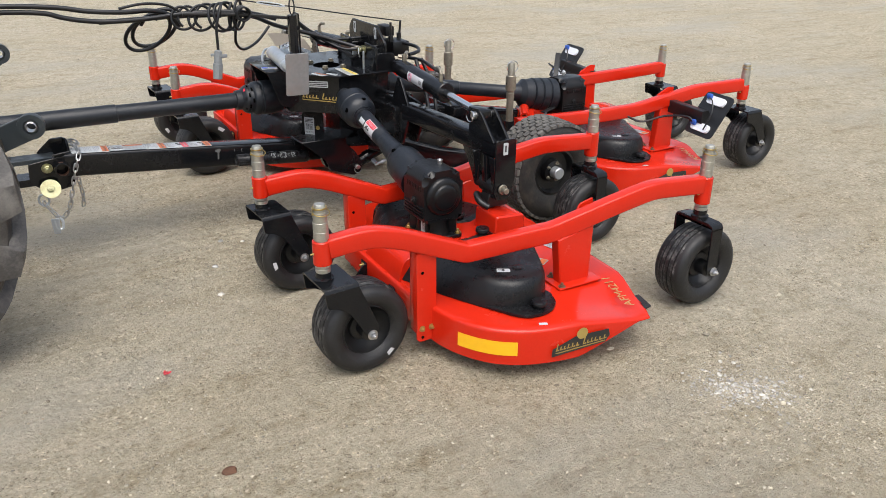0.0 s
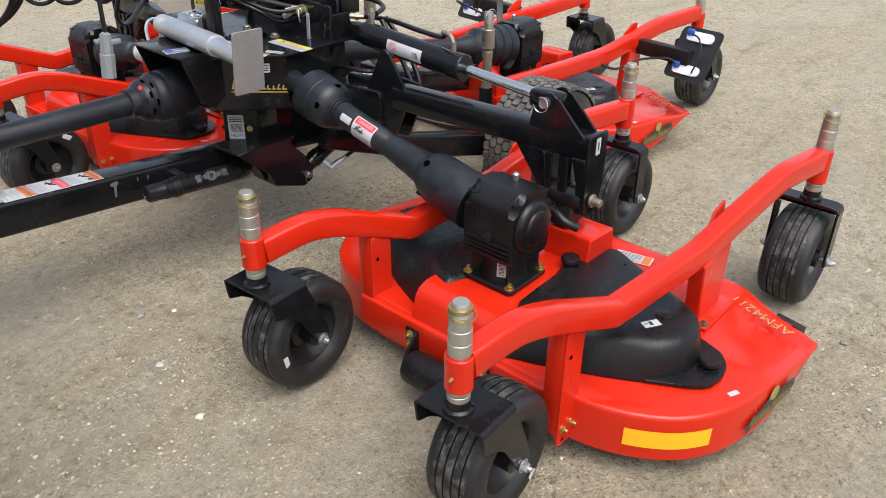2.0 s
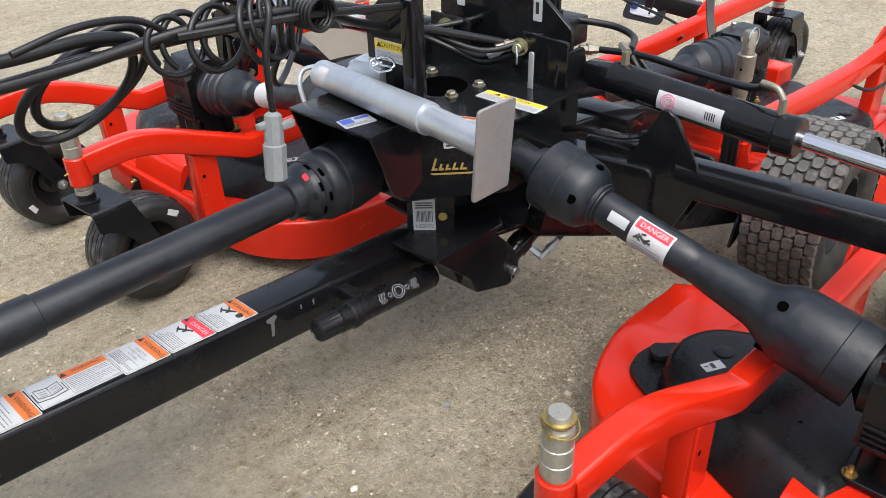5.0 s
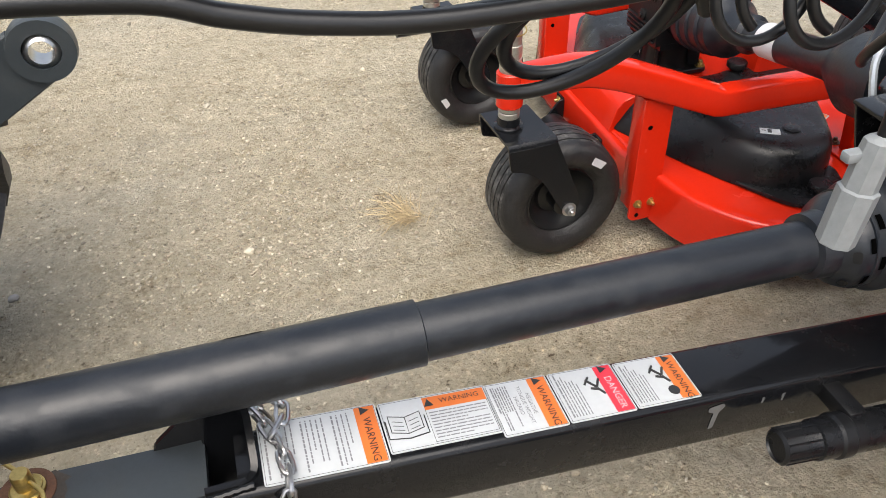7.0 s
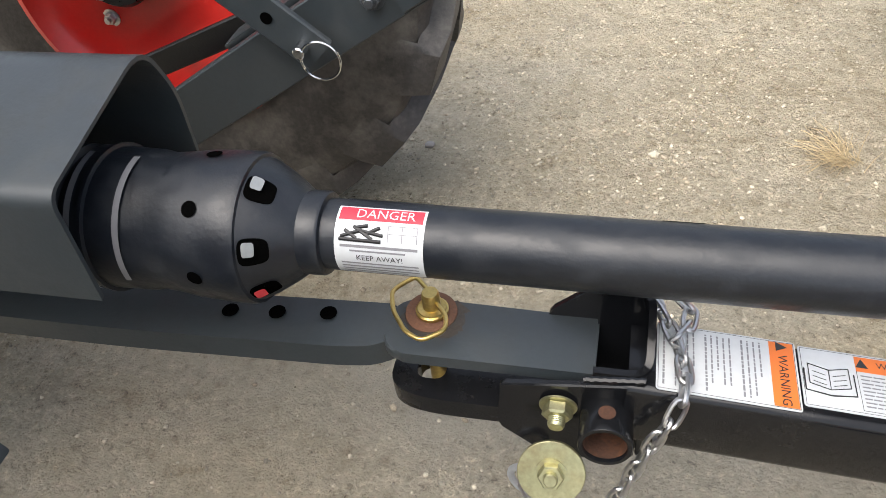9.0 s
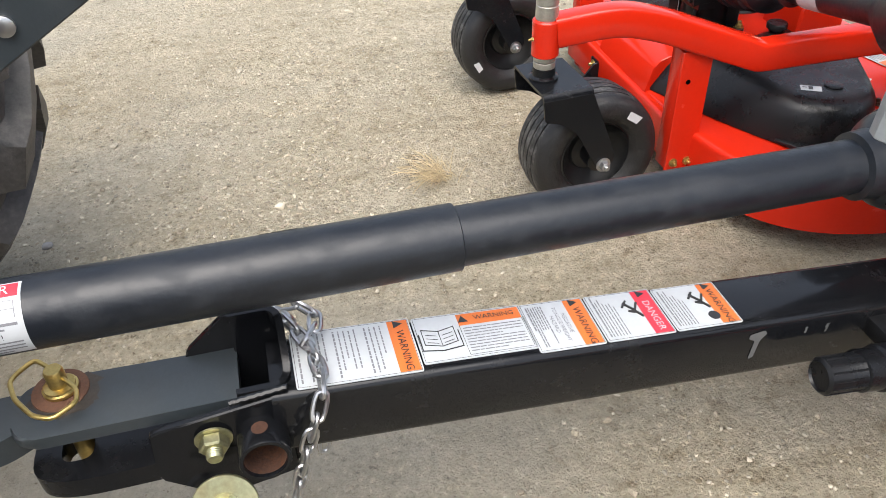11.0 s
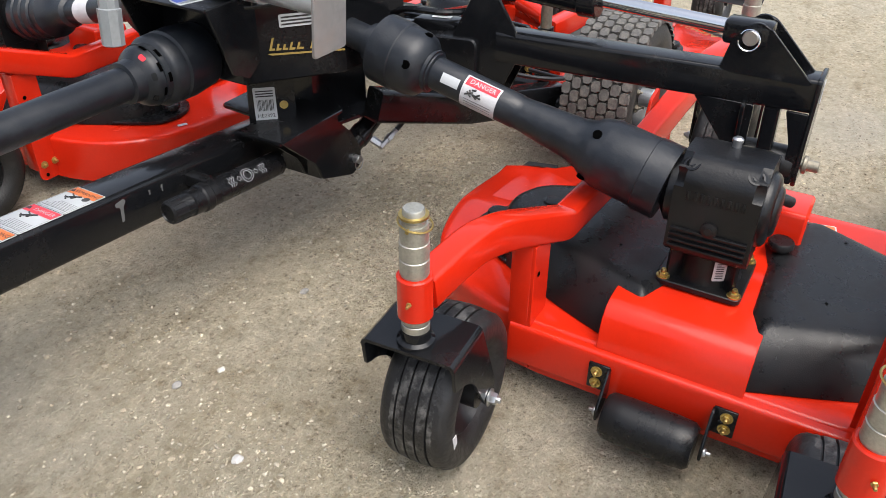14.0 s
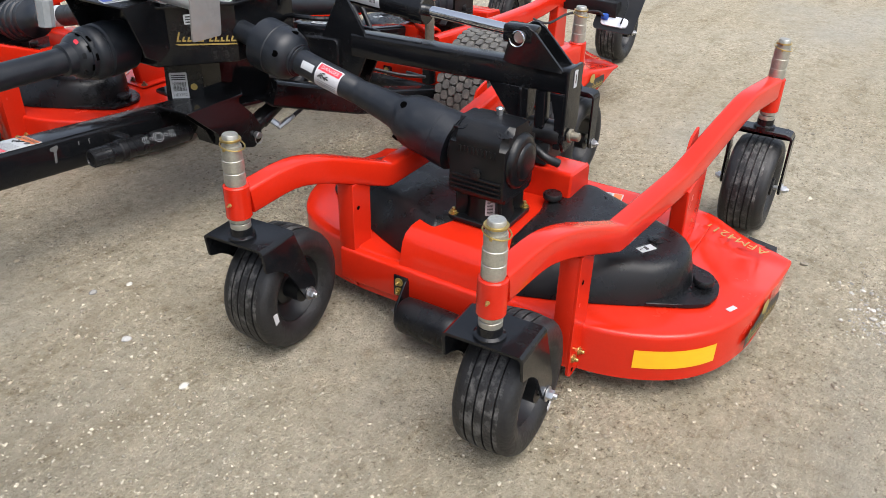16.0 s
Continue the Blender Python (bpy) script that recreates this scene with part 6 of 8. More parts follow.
def build_cylinder():
    t = thing("hydraulic_cylinder", "black hydraulic cylinder with a polished rod and paper label", "hydraulic cylinder", (1.89, 3.60, 0.745), group="wing lift cylinders")
    A, B, C = Vector((1.902, 3.80, 0.770)), Vector((1.888, 3.362, 0.744)), Vector((1.847, 3.03, 0.741))
    b = bm_new()
    cyl(b, A, B, 0.0405, n=36, bevel=0.003)
    box(b, A + Vector((0, 0.03, 0)), (0.05, 0.08, 0.06), 0.008)
    barrel = part("barrel", b, black_gloss, t)
    b = bm_new()
    cyl(b, B + Vector((0, 0.03, 0)), B + Vector((0, -0.018, 0)), 0.0440, n=36, bevel=0.004)
    part("gland", b, black_gloss, t)
    b = bm_new()
    cyl(b, B, C, 0.0165, n=24)
    part("rod", b, chrome, t, "polished steel rod")
    b = bm_new()
    box(b, C + Vector((-0.004, -0.03, -0.002)), (0.052, 0.10, 0.052), 0.010)
    part("rod_clevis", b, black_gloss, t)
    b = bm_new()
    cyl(b, B + Vector((0, 0.03, 0.036)), B + Vector((0, 0.03, 0.072)), 0.009, n=6)
    wire(b, smooth_path([B + Vector((0, 0.03, 0.07)), B + Vector((0.005, 0.05, 0.09)), B + Vector((0.01, 0.085, 0.093))], 5), 0.0075, 10)
    part("elbow_fitting", b, spacer_steel, t)
    b = bm_new()
    cyl(b, A + Vector((0, -0.03, 0.036)), A + Vector((0, -0.03, 0.068)), 0.011, n=6)
    cyl(b, A + Vector((0, -0.035, 0.066)), A + Vector((0.03, 0.0, 0.070)), 0.010, n=6)
    part("elbow_fitting", b, spacer_steel, t)
    b = bm_new()
    wrap(b, A, B, 0.33, 0.69, 146, 208, 0.0411)
    lab = part("paper_label", b, paper_white, barrel, "white paper label")
    b = bm_new()
    u, v, d = frame_of(B - A)
    for r in (0.017, 0.012, 0.007):
        wire(b, [A + d * (0.395 * (B - A).length + r * math.cos(q)) + (u * math.cos(radians(174) + r / 0.0415 * math.sin(q)) + v * math.sin(radians(174) + r / 0.0415 * math.sin(q))) * 0.0414 for q in np.linspace(0, 2 * math.pi, 17)[:-1]], 0.0013, 5, closed=True)
    part("pink_stamp", b, pink_ink, lab)
    b = bm_new()
    for i in range(5):
        wrap(b, A, B, 0.60 + i * 0.012, 0.606 + i * 0.012, 165, 190, 0.0414)
    part("bar_code", b, decal_ink, lab)
    return t


def wrap(bm, p0, p1, s0, s1, a0, a1, r, n=10):
    """A film wrapped round a tube: from s0 to s1 of its length, between two angles round it."""
    p0, p1 = Vector(p0), Vector(p1)
    u, v, d = frame_of(p1 - p0)
    rows = []
    for i in range(n + 1):
        a = radians(a0 + (a1 - a0) * i / n)
        q = (u * math.cos(a) + v * math.sin(a)) * r
        rows.append((bm.verts.new(p0.lerp(p1, s0) + q), bm.verts.new(p0.lerp(p1, s1) + q)))
    for a, b in zip(rows, rows[1:]):
        bm.faces.new((a[0], a[1], b[1], b[0]))
    return bm


near_cyl = build_cylinder()
far_cyl = copy_thing(near_cyl, Matrix.Translation((1.91, 8.27 - 3.60, 0.745)) @ MIRROR)

# lower lift cylinder under the frame
t = thing("steering_cylinder", "short black hydraulic cylinder with zinc fittings", "hydraulic cylinder", (1.80, 3.90, 0.33))
b = bm_new()
P, Q = Vector((1.70, 3.975, 0.260)), Vector((2.08, 3.962, 0.425))
cyl(b, P, Q, 0.028, n=28, bevel=0.003)
cyl(b, P.lerp(Q, 0.17), P.lerp(Q, 0.26), 0.032, n=28, bevel=0.003)
part("barrel", b, black_gloss, t)
b = bm_new()
cyl(b, (1.800, 3.945, 0.283), (1.806, 3.918, 0.268), 0.011, n=6)
cyl(b, (1.800, 3.918, 0.262), (1.880, 3.915, 0.284), 0.008, n=6)
cyl(b, (1.835, 3.917, 0.272), (1.855, 3.916, 0.277), 0.011, n=6)
part("elbow_fitting", b, bolt_steel, t)
b = bm_new()
wire(b, smooth_path([(1.88, 3.915, 0.284), (1.96, 3.912, 0.312), (2.04, 3.91, 0.36), (2.10, 3.93, 0.44), (2.08, 3.96, 0.52)], 6), 0.0075, 8)
part("hose", b, hose_rubber, t)
b = bm_new()
cyl(b, (1.935, 3.913, 0.302), (1.962, 3.912, 0.313), 0.0085, n=12)
part("yellow_band", b, decal_yellow, t)

# ---- drive shafts ----


def drive_shaft(name, label, p0, p1, profile, ribs=()):
    """A guarded shaft: (radius, metres from p0) along the way to p1."""
    p0, p1 = Vector(p0), Vector(p1)
    t = thing(name, label, "drive shaft", p0, group="guarded drive shafts")
    ax = p1 - p0
    b = bm_new()
    lathe(b, profile, p0, ax, 40)
    guard = part("shaft_guard", b, guard_plastic, t)
    for s, r, w in ribs:
        bb = bm_new()
        lathe(bb, [(r - 0.006, s - w), (r, s - w * 0.6), (r, s + w * 0.6), (r - 0.006, s + w)], p0, ax, 36)
        part("guard_ring", bb, guard_plastic, guard)
    return t, guard


# near wing shaft
NP0, NP1 = Vector((1.598, 3.055, 0.480)), Vector((1.623, 3.80, 0.640))
near_shaft, ng = drive_shaft("wing_drive_shaft", "black plastic guarded drive shaft between splitter and gearbox", NP0, NP1, [(0.072, 0.0), (0.081, 0.0), (0.0805, 0.05), (0.078, 0.052), (0.077, 0.145), (0.075, 0.150), (0.072, 0.165), (0.066, 0.178), (0.057, 0.192), (0.0515, 0.206), (0.0490, 0.216), (0.0455, 0.250), (0.041, 0.31), (0.0372, 0.345), (0.0365, 0.360), (0.0385, 0.364), (0.0385, 0.580), (0.0455, 0.583), (0.0475, 0.598), (0.058, 0.604), (0.072, 0.618), (0.0775, 0.636), (0.0785, 0.670), (0.081, 0.673), (0.0815, 0.700), (0.081, 0.732), (0.072, 0.735), (0.044, 0.738), (0.040, 0.75), (0.046, 0.752), (0.046, 0.768), (0.034, 0.770), (0.034, 0.850)], ((0.5905, 0.0505, 0.004),))
for s0, rr, a0 in ((0.166, 0.0725, 52), (0.166, 0.0725, -38), (0.626, 0.0752, 20), (0.626, 0.0752, 100)):
    u, v, d = frame_of(NP1 - NP0)
    q = u * math.cos(radians(a0)) + v * math.sin(radians(a0))
    b = bm_new()
    lathe(b, [(0.010, -0.004), (0.010, 0.001)], NP0 + d * s0 + q * rr, q, 16)
    part("guard_hole", b, void_black, ng)
b = bm_new()
wrap(b, NP0, NP1, 0.530, 0.648, -95, 74, 0.0392, 24)
lab = part("danger_label", b, paper_white, ng, "white wrapped danger label")
b = bm_new()
wrap(b, NP0, NP1, 0.660, 0.720, 8, 42, 0.0392, 8)
part("maker_label", b, decal_white, ng)
b = bm_new()
wrap(b, NP0, NP1, 0.536, 0.642, 38, 69, 0.0396, 8)
part("red_bar", b, decal_red, lab)


def tube_letters(bm, body, size, p0, p1, s_mid, a_mid, r, way):
    """Lettering laid round a tube, reading along it; way -1 reads from its far end."""
    flat = bm_new()
    letters(flat, body, size, Matrix.Identity(4), 0)
    uu, vv, dd = frame_of(p1 - p0)
    made = {}
    for v in flat.verts:
        a = radians(a_mid) - way * v.co.y / r
        made[v] = bm.verts.new(p0 + dd * (s_mid + way * v.co.x) + (uu * math.cos(a) + vv * math.sin(a)) * r)
    for f in flat.faces:
        bm.faces.new([made[v] for v in f.verts])
    flat.free()


b = bm_new()
tube_letters(b, "DANGER", 0.0165, NP0, NP1, 0.448, 53, 0.0400, -1)
part("danger_word", b, decal_white, lab)
u, v, d = frame_of(NP1 - NP0)
for (s0, a0), (s1, a1) in (((0.482, 8), (0.464, 22)), ((0.474, 26), (0.452, 6)), ((0.464, 16), (0.442, 12)), ((0.478, 20), (0.466, 6)), ((0.468, 28), (0.458, 32)), ((0.458, 12), (0.446, 24))):
    b = bm_new()
    wire(b, [NP0 + d * (s0 + (s1 - s0) * k / 4) + (u * math.cos(radians(a0 + (a1 - a0) * k / 4)) + v * math.sin(radians(a0 + (a1 - a0) * k / 4))) * 0.0396 for k in range(5)], 0.0022, 5)
    part("figure_stroke", b, decal_ink, lab)
for a0 in (-8, -18, -28):
    b = bm_new()
    wrap(b, NP0, NP1, 0.542, 0.634, a0, a0 + 3, 0.0395, 2)
    part("print_bar", b, grey_ink, lab)
# far wing shaft
FP0, FP1 = Vector((1.668, 5.18, 0.480)), Vector((1.63, 4.46, 0.630))
far_shaft, fg = drive_shaft("wing_drive_shaft", "black plastic guarded drive shaft between splitter and gearbox", FP0, FP1, [(0.070, 0.0), (0.082, 0.0), (0.083, 0.03), (0.078, 0.035), (0.081, 0.07), (0.076, 0.075), (0.078, 0.11), (0.072, 0.115), (0.074, 0.15), (0.060, 0.17), (0.046, 0.20), (0.046, 0.24), (0.036, 0.25), (0.0345, 0.36), (0.0385, 0.364), (0.0385, 0.54), (0.050, 0.56), (0.082, 0.62), (0.084, 0.72)])
b = bm_new()
wrap(b, FP0, FP1, 0.41, 0.51, 20, 250, 0.0392, 24)
part("danger_label", b, paper_white, fg, "white wrapped danger label")
# rear shaft
RP0, RP1 = Vector((2.965, 3.985, 0.478)), Vector((1.90, 4.135, 0.640))
rear_shaft, rg = drive_shaft("rear_drive_shaft", "black plastic guarded drive shaft to the rear deck", RP0, RP1, [(0.080, 0.0), (0.095, 0.004), (0.096, 0.045), (0.088, 0.050), (0.093, 0.056), (0.093, 0.095), (0.084, 0.100), (0.089, 0.106), (0.088, 0.145), (0.078, 0.150), (0.083, 0.156), (0.078, 0.20), (0.050, 0.225), (0.046, 0.27), (0.036, 0.29), (0.0345, 0.60), (0.0385, 0.604), (0.0385, 0.96), (0.082, 1.02), (0.084, 1.10)])
# main shaft from the tractor
MP0, MP1 = Vector((-0.40, 4.150, 0.628)), Vector((1.42, 4.150, 0.617))
main_shaft, mg = drive_shaft("main_drive_shaft", "long black plastic guarded drive shaft above the tongue", MP0, MP1, [(0.070, 0.0), (0.084, 0.0), (0.086, 0.06), (0.080, 0.063), (0.080, 0.07), (0.088, 0.073), (0.088, 0.13), (0.080, 0.134), (0.080, 0.142), (0.088, 0.146), (0.086, 0.22), (0.083, 0.235), (0.085, 0.26), (0.089, 0.29), (0.0905, 0.325), (0.0905, 0.352), (0.0885, 0.357), (0.0845, 0.358), (0.075, 0.376), (0.062, 0.396), (0.052, 0.409), (0.0495, 0.412), (0.0495, 0.434), (0.0475, 0.437), (0.0415, 0.438), (0.0415, 1.030), (0.0415, 1.032), (0.037, 1.034), (0.037, 1.575), (0.046, 1.578), (0.048, 1.604), (0.053, 1.609), (0.062, 1.618), (0.067, 1.628), (0.069, 1.655), (0.076, 1.660), (0.080, 1.667), (0.081, 1.688), (0.076, 1.692), (0.076, 1.699), (0.082, 1.703), (0.083, 1.74), (0.076, 1.80)], ((1.640, 0.0705, 0.004), (0.17, 0.092, 0.004)))
def guard_hole(bm, s0, r0, s1, r1, ang, half, lift=0.0012, square=2.0):
    """A rounded patch lying on the guard's cone between s0 and s1."""
    u, v, d = frame_of(MP1 - MP0)
    vs = []
    for k in range(24):
        a = 2 * math.pi * k / 24
        cx, cy = math.copysign(abs(math.cos(a)) ** (2 / square), math.cos(a)), math.copysign(abs(math.sin(a)) ** (2 / square), math.sin(a))
        t = 0.5 + 0.5 * cx
        aa = radians(ang + half * cy)
        vs.append(bm.verts.new(MP0 + d * (s0 + (s1 - s0) * t) + (u * math.cos(aa) + v * math.sin(aa)) * (r0 + (r1 - r0) * t + lift)))
    mid = radians(ang)
    c = bm.verts.new(MP0 + d * (s0 + s1) / 2 + (u * math.cos(mid) + v * math.sin(mid)) * ((r0 + r1) / 2 + lift))
    for k in range(24):
        bm.faces.new((vs[k], vs[(k + 1) % 24], c))
    return bm


for s0, r0, s1, r1, ang, half, red in ((0.3600, 0.0835, 0.3900, 0.0660, 104, 15, False), (0.3600, 0.0835, 0.3900, 0.0660, 158, 15, False), (0.3600, 0.0835, 0.3900, 0.0660, 205, 15, True)):
    b = bm_new()
    guard_hole(b, s0, r0, s1, r1, ang, half * 0.8, 0.0012, 3.5)
    part("guard_opening", b, void_black, mg)
    b = bm_new()
    guard_hole(b, s0 + 0.006, r0 - 0.0035, s1 - 0.012, r1 + 0.007, ang - 3, half * 0.40, 0.0060, 4.5)
    part("guard_clip", b, decal_red if red else plug_grey, mg, "red plastic guard clip" if red else "pale plastic guard clip")
for ang, red in ((120, True), (165, False), (215, False)):
    b = bm_new()
    guard_hole(b, 1.611, 0.0550, 1.6195, 0.0630, ang, 8, 0.0020, 4.0)
    part("guard_clip", b, decal_red if red else plastic, mg, "red plastic guard clip" if red else "")
b = bm_new()
L = (MP1 - MP0).length
wrap(b, MP0, MP1, 0.455 / L, 0.555 / L, 10, 48, 0.0420)
lab = part("maker_label", b, decal_white, mg, "small white maker label")
b = bm_new()
wrap(b, MP0, MP1, 0.475 / L, 0.535 / L, 18, 27, 0.0424)
wrap(b, MP0, MP1, 0.497 / L, 0.513 / L, 27, 40, 0.0424)
part("label_mark", b, decal_ink, lab)
b = bm_new()
wrap(b, MP0, MP1, 0.456 / L, 0.558 / L, 87, 211, 0.0420, 18)
lab = part("danger_label", b, decal_white, mg, "white danger label wrapped round the guard")
b = bm_new()
wrap(b, MP0, MP1, 0.459 / L, 0.555 / L, 90, 113, 0.0424, 6)
part("red_bar", b, decal_red, lab)


b = bm_new()
tube_letters(b, "DANGER", 0.0168, MP0, MP1, 0.512, 102, 0.0429, 1)
part("danger_word", b, decal_white, lab)
u, v, d = frame_of(MP1 - MP0)
for (s0, a0), (s1, a1) in (((0.464, 139), (0.486, 129)), ((0.478, 123), (0.500, 141)), ((0.486, 129), (0.512, 135)), ((0.468, 129), (0.482, 141)), ((0.480, 125), (0.494, 121)), ((0.494, 133), (0.508, 123)), ((0.462, 143), (0.510, 144))):
    b = bm_new()
    wire(b, [MP0 + d * (s0 + (s1 - s0) * k / 4) + (u * math.cos(radians(a0 + (a1 - a0) * k / 4)) + v * math.sin(radians(a0 + (a1 - a0) * k / 4))) * 0.0424 for k in range(5)], 0.0022, 5)
    part("figure_stroke", b, decal_ink, lab)
b = bm_new()
tube_letters(b, "KEEP AWAY!", 0.0095, MP0, MP1, 0.508, 172, 0.0426, 1)
part("keep_away_words", b, decal_ink, lab)
for s0, s1, q0, q1 in ((0.517, 0.518, 119, 144), (0.550, 0.551, 119, 144), (0.517, 0.551, 119, 120), (0.517, 0.551, 131, 132), (0.533, 0.534, 119, 144)):
    b = bm_new()
    wrap(b, MP0, MP1, s0 / L, s1 / L, q0, q1, 0.0423, 3)
    part("table_line", b, grey_ink, lab)
for a0 in (151, 159, 181, 188, 195, 202):
    b = bm_new()
    wrap(b, MP0, MP1, (0.463 if a0 != 159 else 0.474) / L, (0.552 if a0 not in (159, 202) else 0.538) / L, a0, a0 + (4.2 if a0 == 151 else 2.8), 0.0424, 2)
    part("print_bar", b, grey_ink, lab)
b = bm_new()
u, v, d = frame_of(MP1 - MP0)
wrap(b, MP0, MP1, 0.806 / L, 0.850 / L, 40, 57, 0.0419, 5)
part("guard_slot", b, void_black, mg)
for s0, s1, rr, a0 in ((1.629, 1.637, 0.0678, 95), (1.629, 1.637, 0.0678, 143), (1.629, 1.637, 0.0678, 190), (1.645, 1.654, 0.0688, 118), (1.645, 1.654, 0.0688, 166)):
    b = bm_new()
    wrap(b, MP0, MP1, s0 / L, s1 / L, a0, a0 + 17, rr + 0.001, 5)
    part("guard_opening", b, void_black, mg)

for ang in (75, 128, 180):
    b = bm_new()
    guard_hole(b, 0.296, 0.0897, 0.314, 0.0902, ang, 6, 0.0012)
    part("guard_opening", b, void_black, mg)

rnd = random.Random(31)
for x0, hh, ww in ((1.13, 0.012, 0.010), (1.165, 0.016, 0.010)):
    b = bm_new()
    top = tongue_top(x0, 4.0817).z - 0.020
    n = 7
    for i in range(n):
        za, zb = top - hh * i / n, top - hh * (i + 1) / n
        wa = ww * (0.35 + 0.5 * rnd.random()) * (1 - 0.5 * i / n)
        s = rnd.uniform(-0.0008, 0.0008)
        b.faces.new([b.verts.new((x0 + s + dx, 4.0817, z)) for dx, z in ((-wa / 2, za), (wa / 2, za), (wa * 0.45, zb), (-wa * 0.45, zb))])
    part("pale_splash", b, scuff, tongue, "dried pale splash")

b = bm_new()
top = tongue_top(1.05, 4.0817).z - 0.018
run = round_outline([(-0.013, 0.0), (0.010, 0.003), (0.015, -0.005), (0.006, -0.015), (0.002, -0.048), (-0.006, -0.050), (-0.003, -0.014), (-0.013, -0.009)], 0.003, 3)
b.faces.new([b.verts.new((1.05 + x, 4.0815, top + z)) for x, z in run])
part("pale_splash", b, scuff, tongue, "dried pale splash")
# thin grey arcs part of the way round the guard's wide end
for s, a0, a1 in ((0.150, 82, 215), (0.212, 86, 190), (0.09, 80, 210)):
    b = bm_new()
    wrap(b, MP0, MP1, s / L, (s + 0.008) / L, a0, a1, 0.0905, 16)
    part("grey_arc", b, grey_ink, mg)

# ---- parking jack, stored crosswise ----
jack = thing("parking_jack", "galvanised tubular parking jack stored crosswise on the frame", "jack", (1.40, 4.1, 0.80))
JA, JB, JC = Vector((1.432, 4.30, 0.800)), Vector((1.362, 3.885, 0.818)), Vector((1.335, 3.712, 0.820))
b = bm_new()
lathe(b, [(0.030, 0), (0.034, 0.004), (0.034, (JB - JA).length), (0.032, (JB - JA).length)], JA, JB - JA, 36)
tube = part("outer_tube", b, zinc, jack)
b = bm_new()
cyl(b, JB, JC, 0.0288, n=32)
part("inner_tube", b, zinc, jack)
b = bm_new()
plate(b, round_outline([(-0.052, -0.092), (0.052, -0.092), (0.052, 0.092), (-0.052, 0.092)], 0.008, 3), 0.007, plane_at((1.341, 3.703, 0.811), (1, 0.0, -0.02), (-0.03, -0.07, 1)), 0.001)
part("jack_foot", b, bare_foot, jack, "scuffed flat steel jack foot")
b = bm_new()
wire(b, smooth_path([JA + Vector((0, 0.0, 0.02)), JA + Vector((-0.03, 0.03, 0.012)), JA + Vector((-0.05, 0.025, -0.02)), JA + Vector((-0.055, 0.0, -0.08)), JA + Vector((-0.06, 0.0, -0.10))], 5), 0.006, 8)
part("crank", b, zinc, jack)
b = bm_new()
wrap(b, JA, JB, 0.07, 0.17, 120, 200, 0.0345)
part("jack_label", b, paper_white, tube)
b = bm_new()
mid = JA.lerp(JB, 0.33) + Vector((0.075, 0.02, 0.0))
lathe(b, [(0.028, 0), (0.044, 0), (0.044, 0.05), (0.028, 0.05)], mid + Vector((-0.01, 0.01, -0.02)), (0.9, 0.25, 0.1), 24, capped=False, closed=True)
box(b, mid + Vector((0.01, 0.0, -0.045)), (0.07, 0.08, 0.04), 0.006)
plate(b, round_outline([(-0.045, -0.040), (0.045, -0.040), (0.045, 0.022), (0.030, 0.036), (-0.030, 0.036), (-0.045, 0.022)], 0.008, 3), 0.052, plane_at(mid + Vector((-0.012, -0.008, 0.012)), (0.2, -1, 0), (0, 0, 1)), 0.006)
part("swivel_mount", b, zinc, jack)
b = bm_new()
wire(b, [Vector((1.432 + 0.016 * math.sin(a), 4.088 + 0.034 * math.cos(a), 0.868 + 0.010 * math.sin(a))) for a in np.linspace(0, 2 * math.pi, 29)[:-1]], 0.0028, 8, closed=True)
wire(b, [(1.440, 4.118, 0.868), (1.430, 4.085, 0.866), (1.440, 4.062, 0.866)], 0.0028, 8)
pin0 = mid + Vector((-0.03, 0.02, 0.042))
wire(b, smooth_path([pin0 + Vector((0.018 * (i % 2), -0.014 * i, 0.004 * (i % 2))) for i in range(6)], 4), 0.0025, 6)
part("pin_ring", b, chrome, jack)

# ---- document canister under the tongue ----
can = thing("document_canister", "black plastic document canister with a white emblem strapped to the tongue", "canister", (1.30, 4.03, 0.35))
K0, K1 = Vector((1.118, 4.022, 0.362)), Vector((1.475, 4.008, 0.336))
b = bm_new()
lathe(b, [(0.028, 0.06), (0.031, 0.062), (0.031, (K1 - K0).length - 0.008), (0.026, (K1 - K0).length)], K0, K1 - K0, 28)
box(b, (1.25, 4.055, 0.375), (0.03, 0.07, 0.03), 0.004)
body = part("canister_body", b, plastic, can)
b = bm_new()
prof = [(0.020, 0.004), (0.022, 0.0), (0.0265, 0.004), (0.0275, 0.085), (0.031, 0.090), (0.0345, 0.094), (0.0345, 0.112), (0.031, 0.116)]
lathe(b, prof, K0, K1 - K0, 28)
cap = part("screw_cap", b, plastic, can)
for i in range(14):
    b = bm_new()
    u, v, d = frame_of(K1 - K0)
    a = 2 * math.pi * i / 14
    q = (u * math.cos(a) + v * math.sin(a)) * 0.0268
    cyl(b, K0 + d * 0.006 + q, K0 + d * 0.080 + q, 0.0018, n=6)
    part("cap_rib", b, plastic, cap)
b = bm_new()
u, v, d = frame_of(K1 - K0)
for cs, r in ((0.225, 0.017), (0.225, 0.011)):
    b = bm_new()
    wire(b, [K0 + d * (cs + r * math.cos(t)) + (u * math.cos(radians(140) + r / 0.031 * math.sin(t)) + v * math.sin(radians(140) + r / 0.031 * math.sin(t))) * 0.0312 for t in np.linspace(0, 2 * math.pi, 21)[:-1]], 0.0006, 5, closed=True)
    part("white_ring", b, decal_white, body)
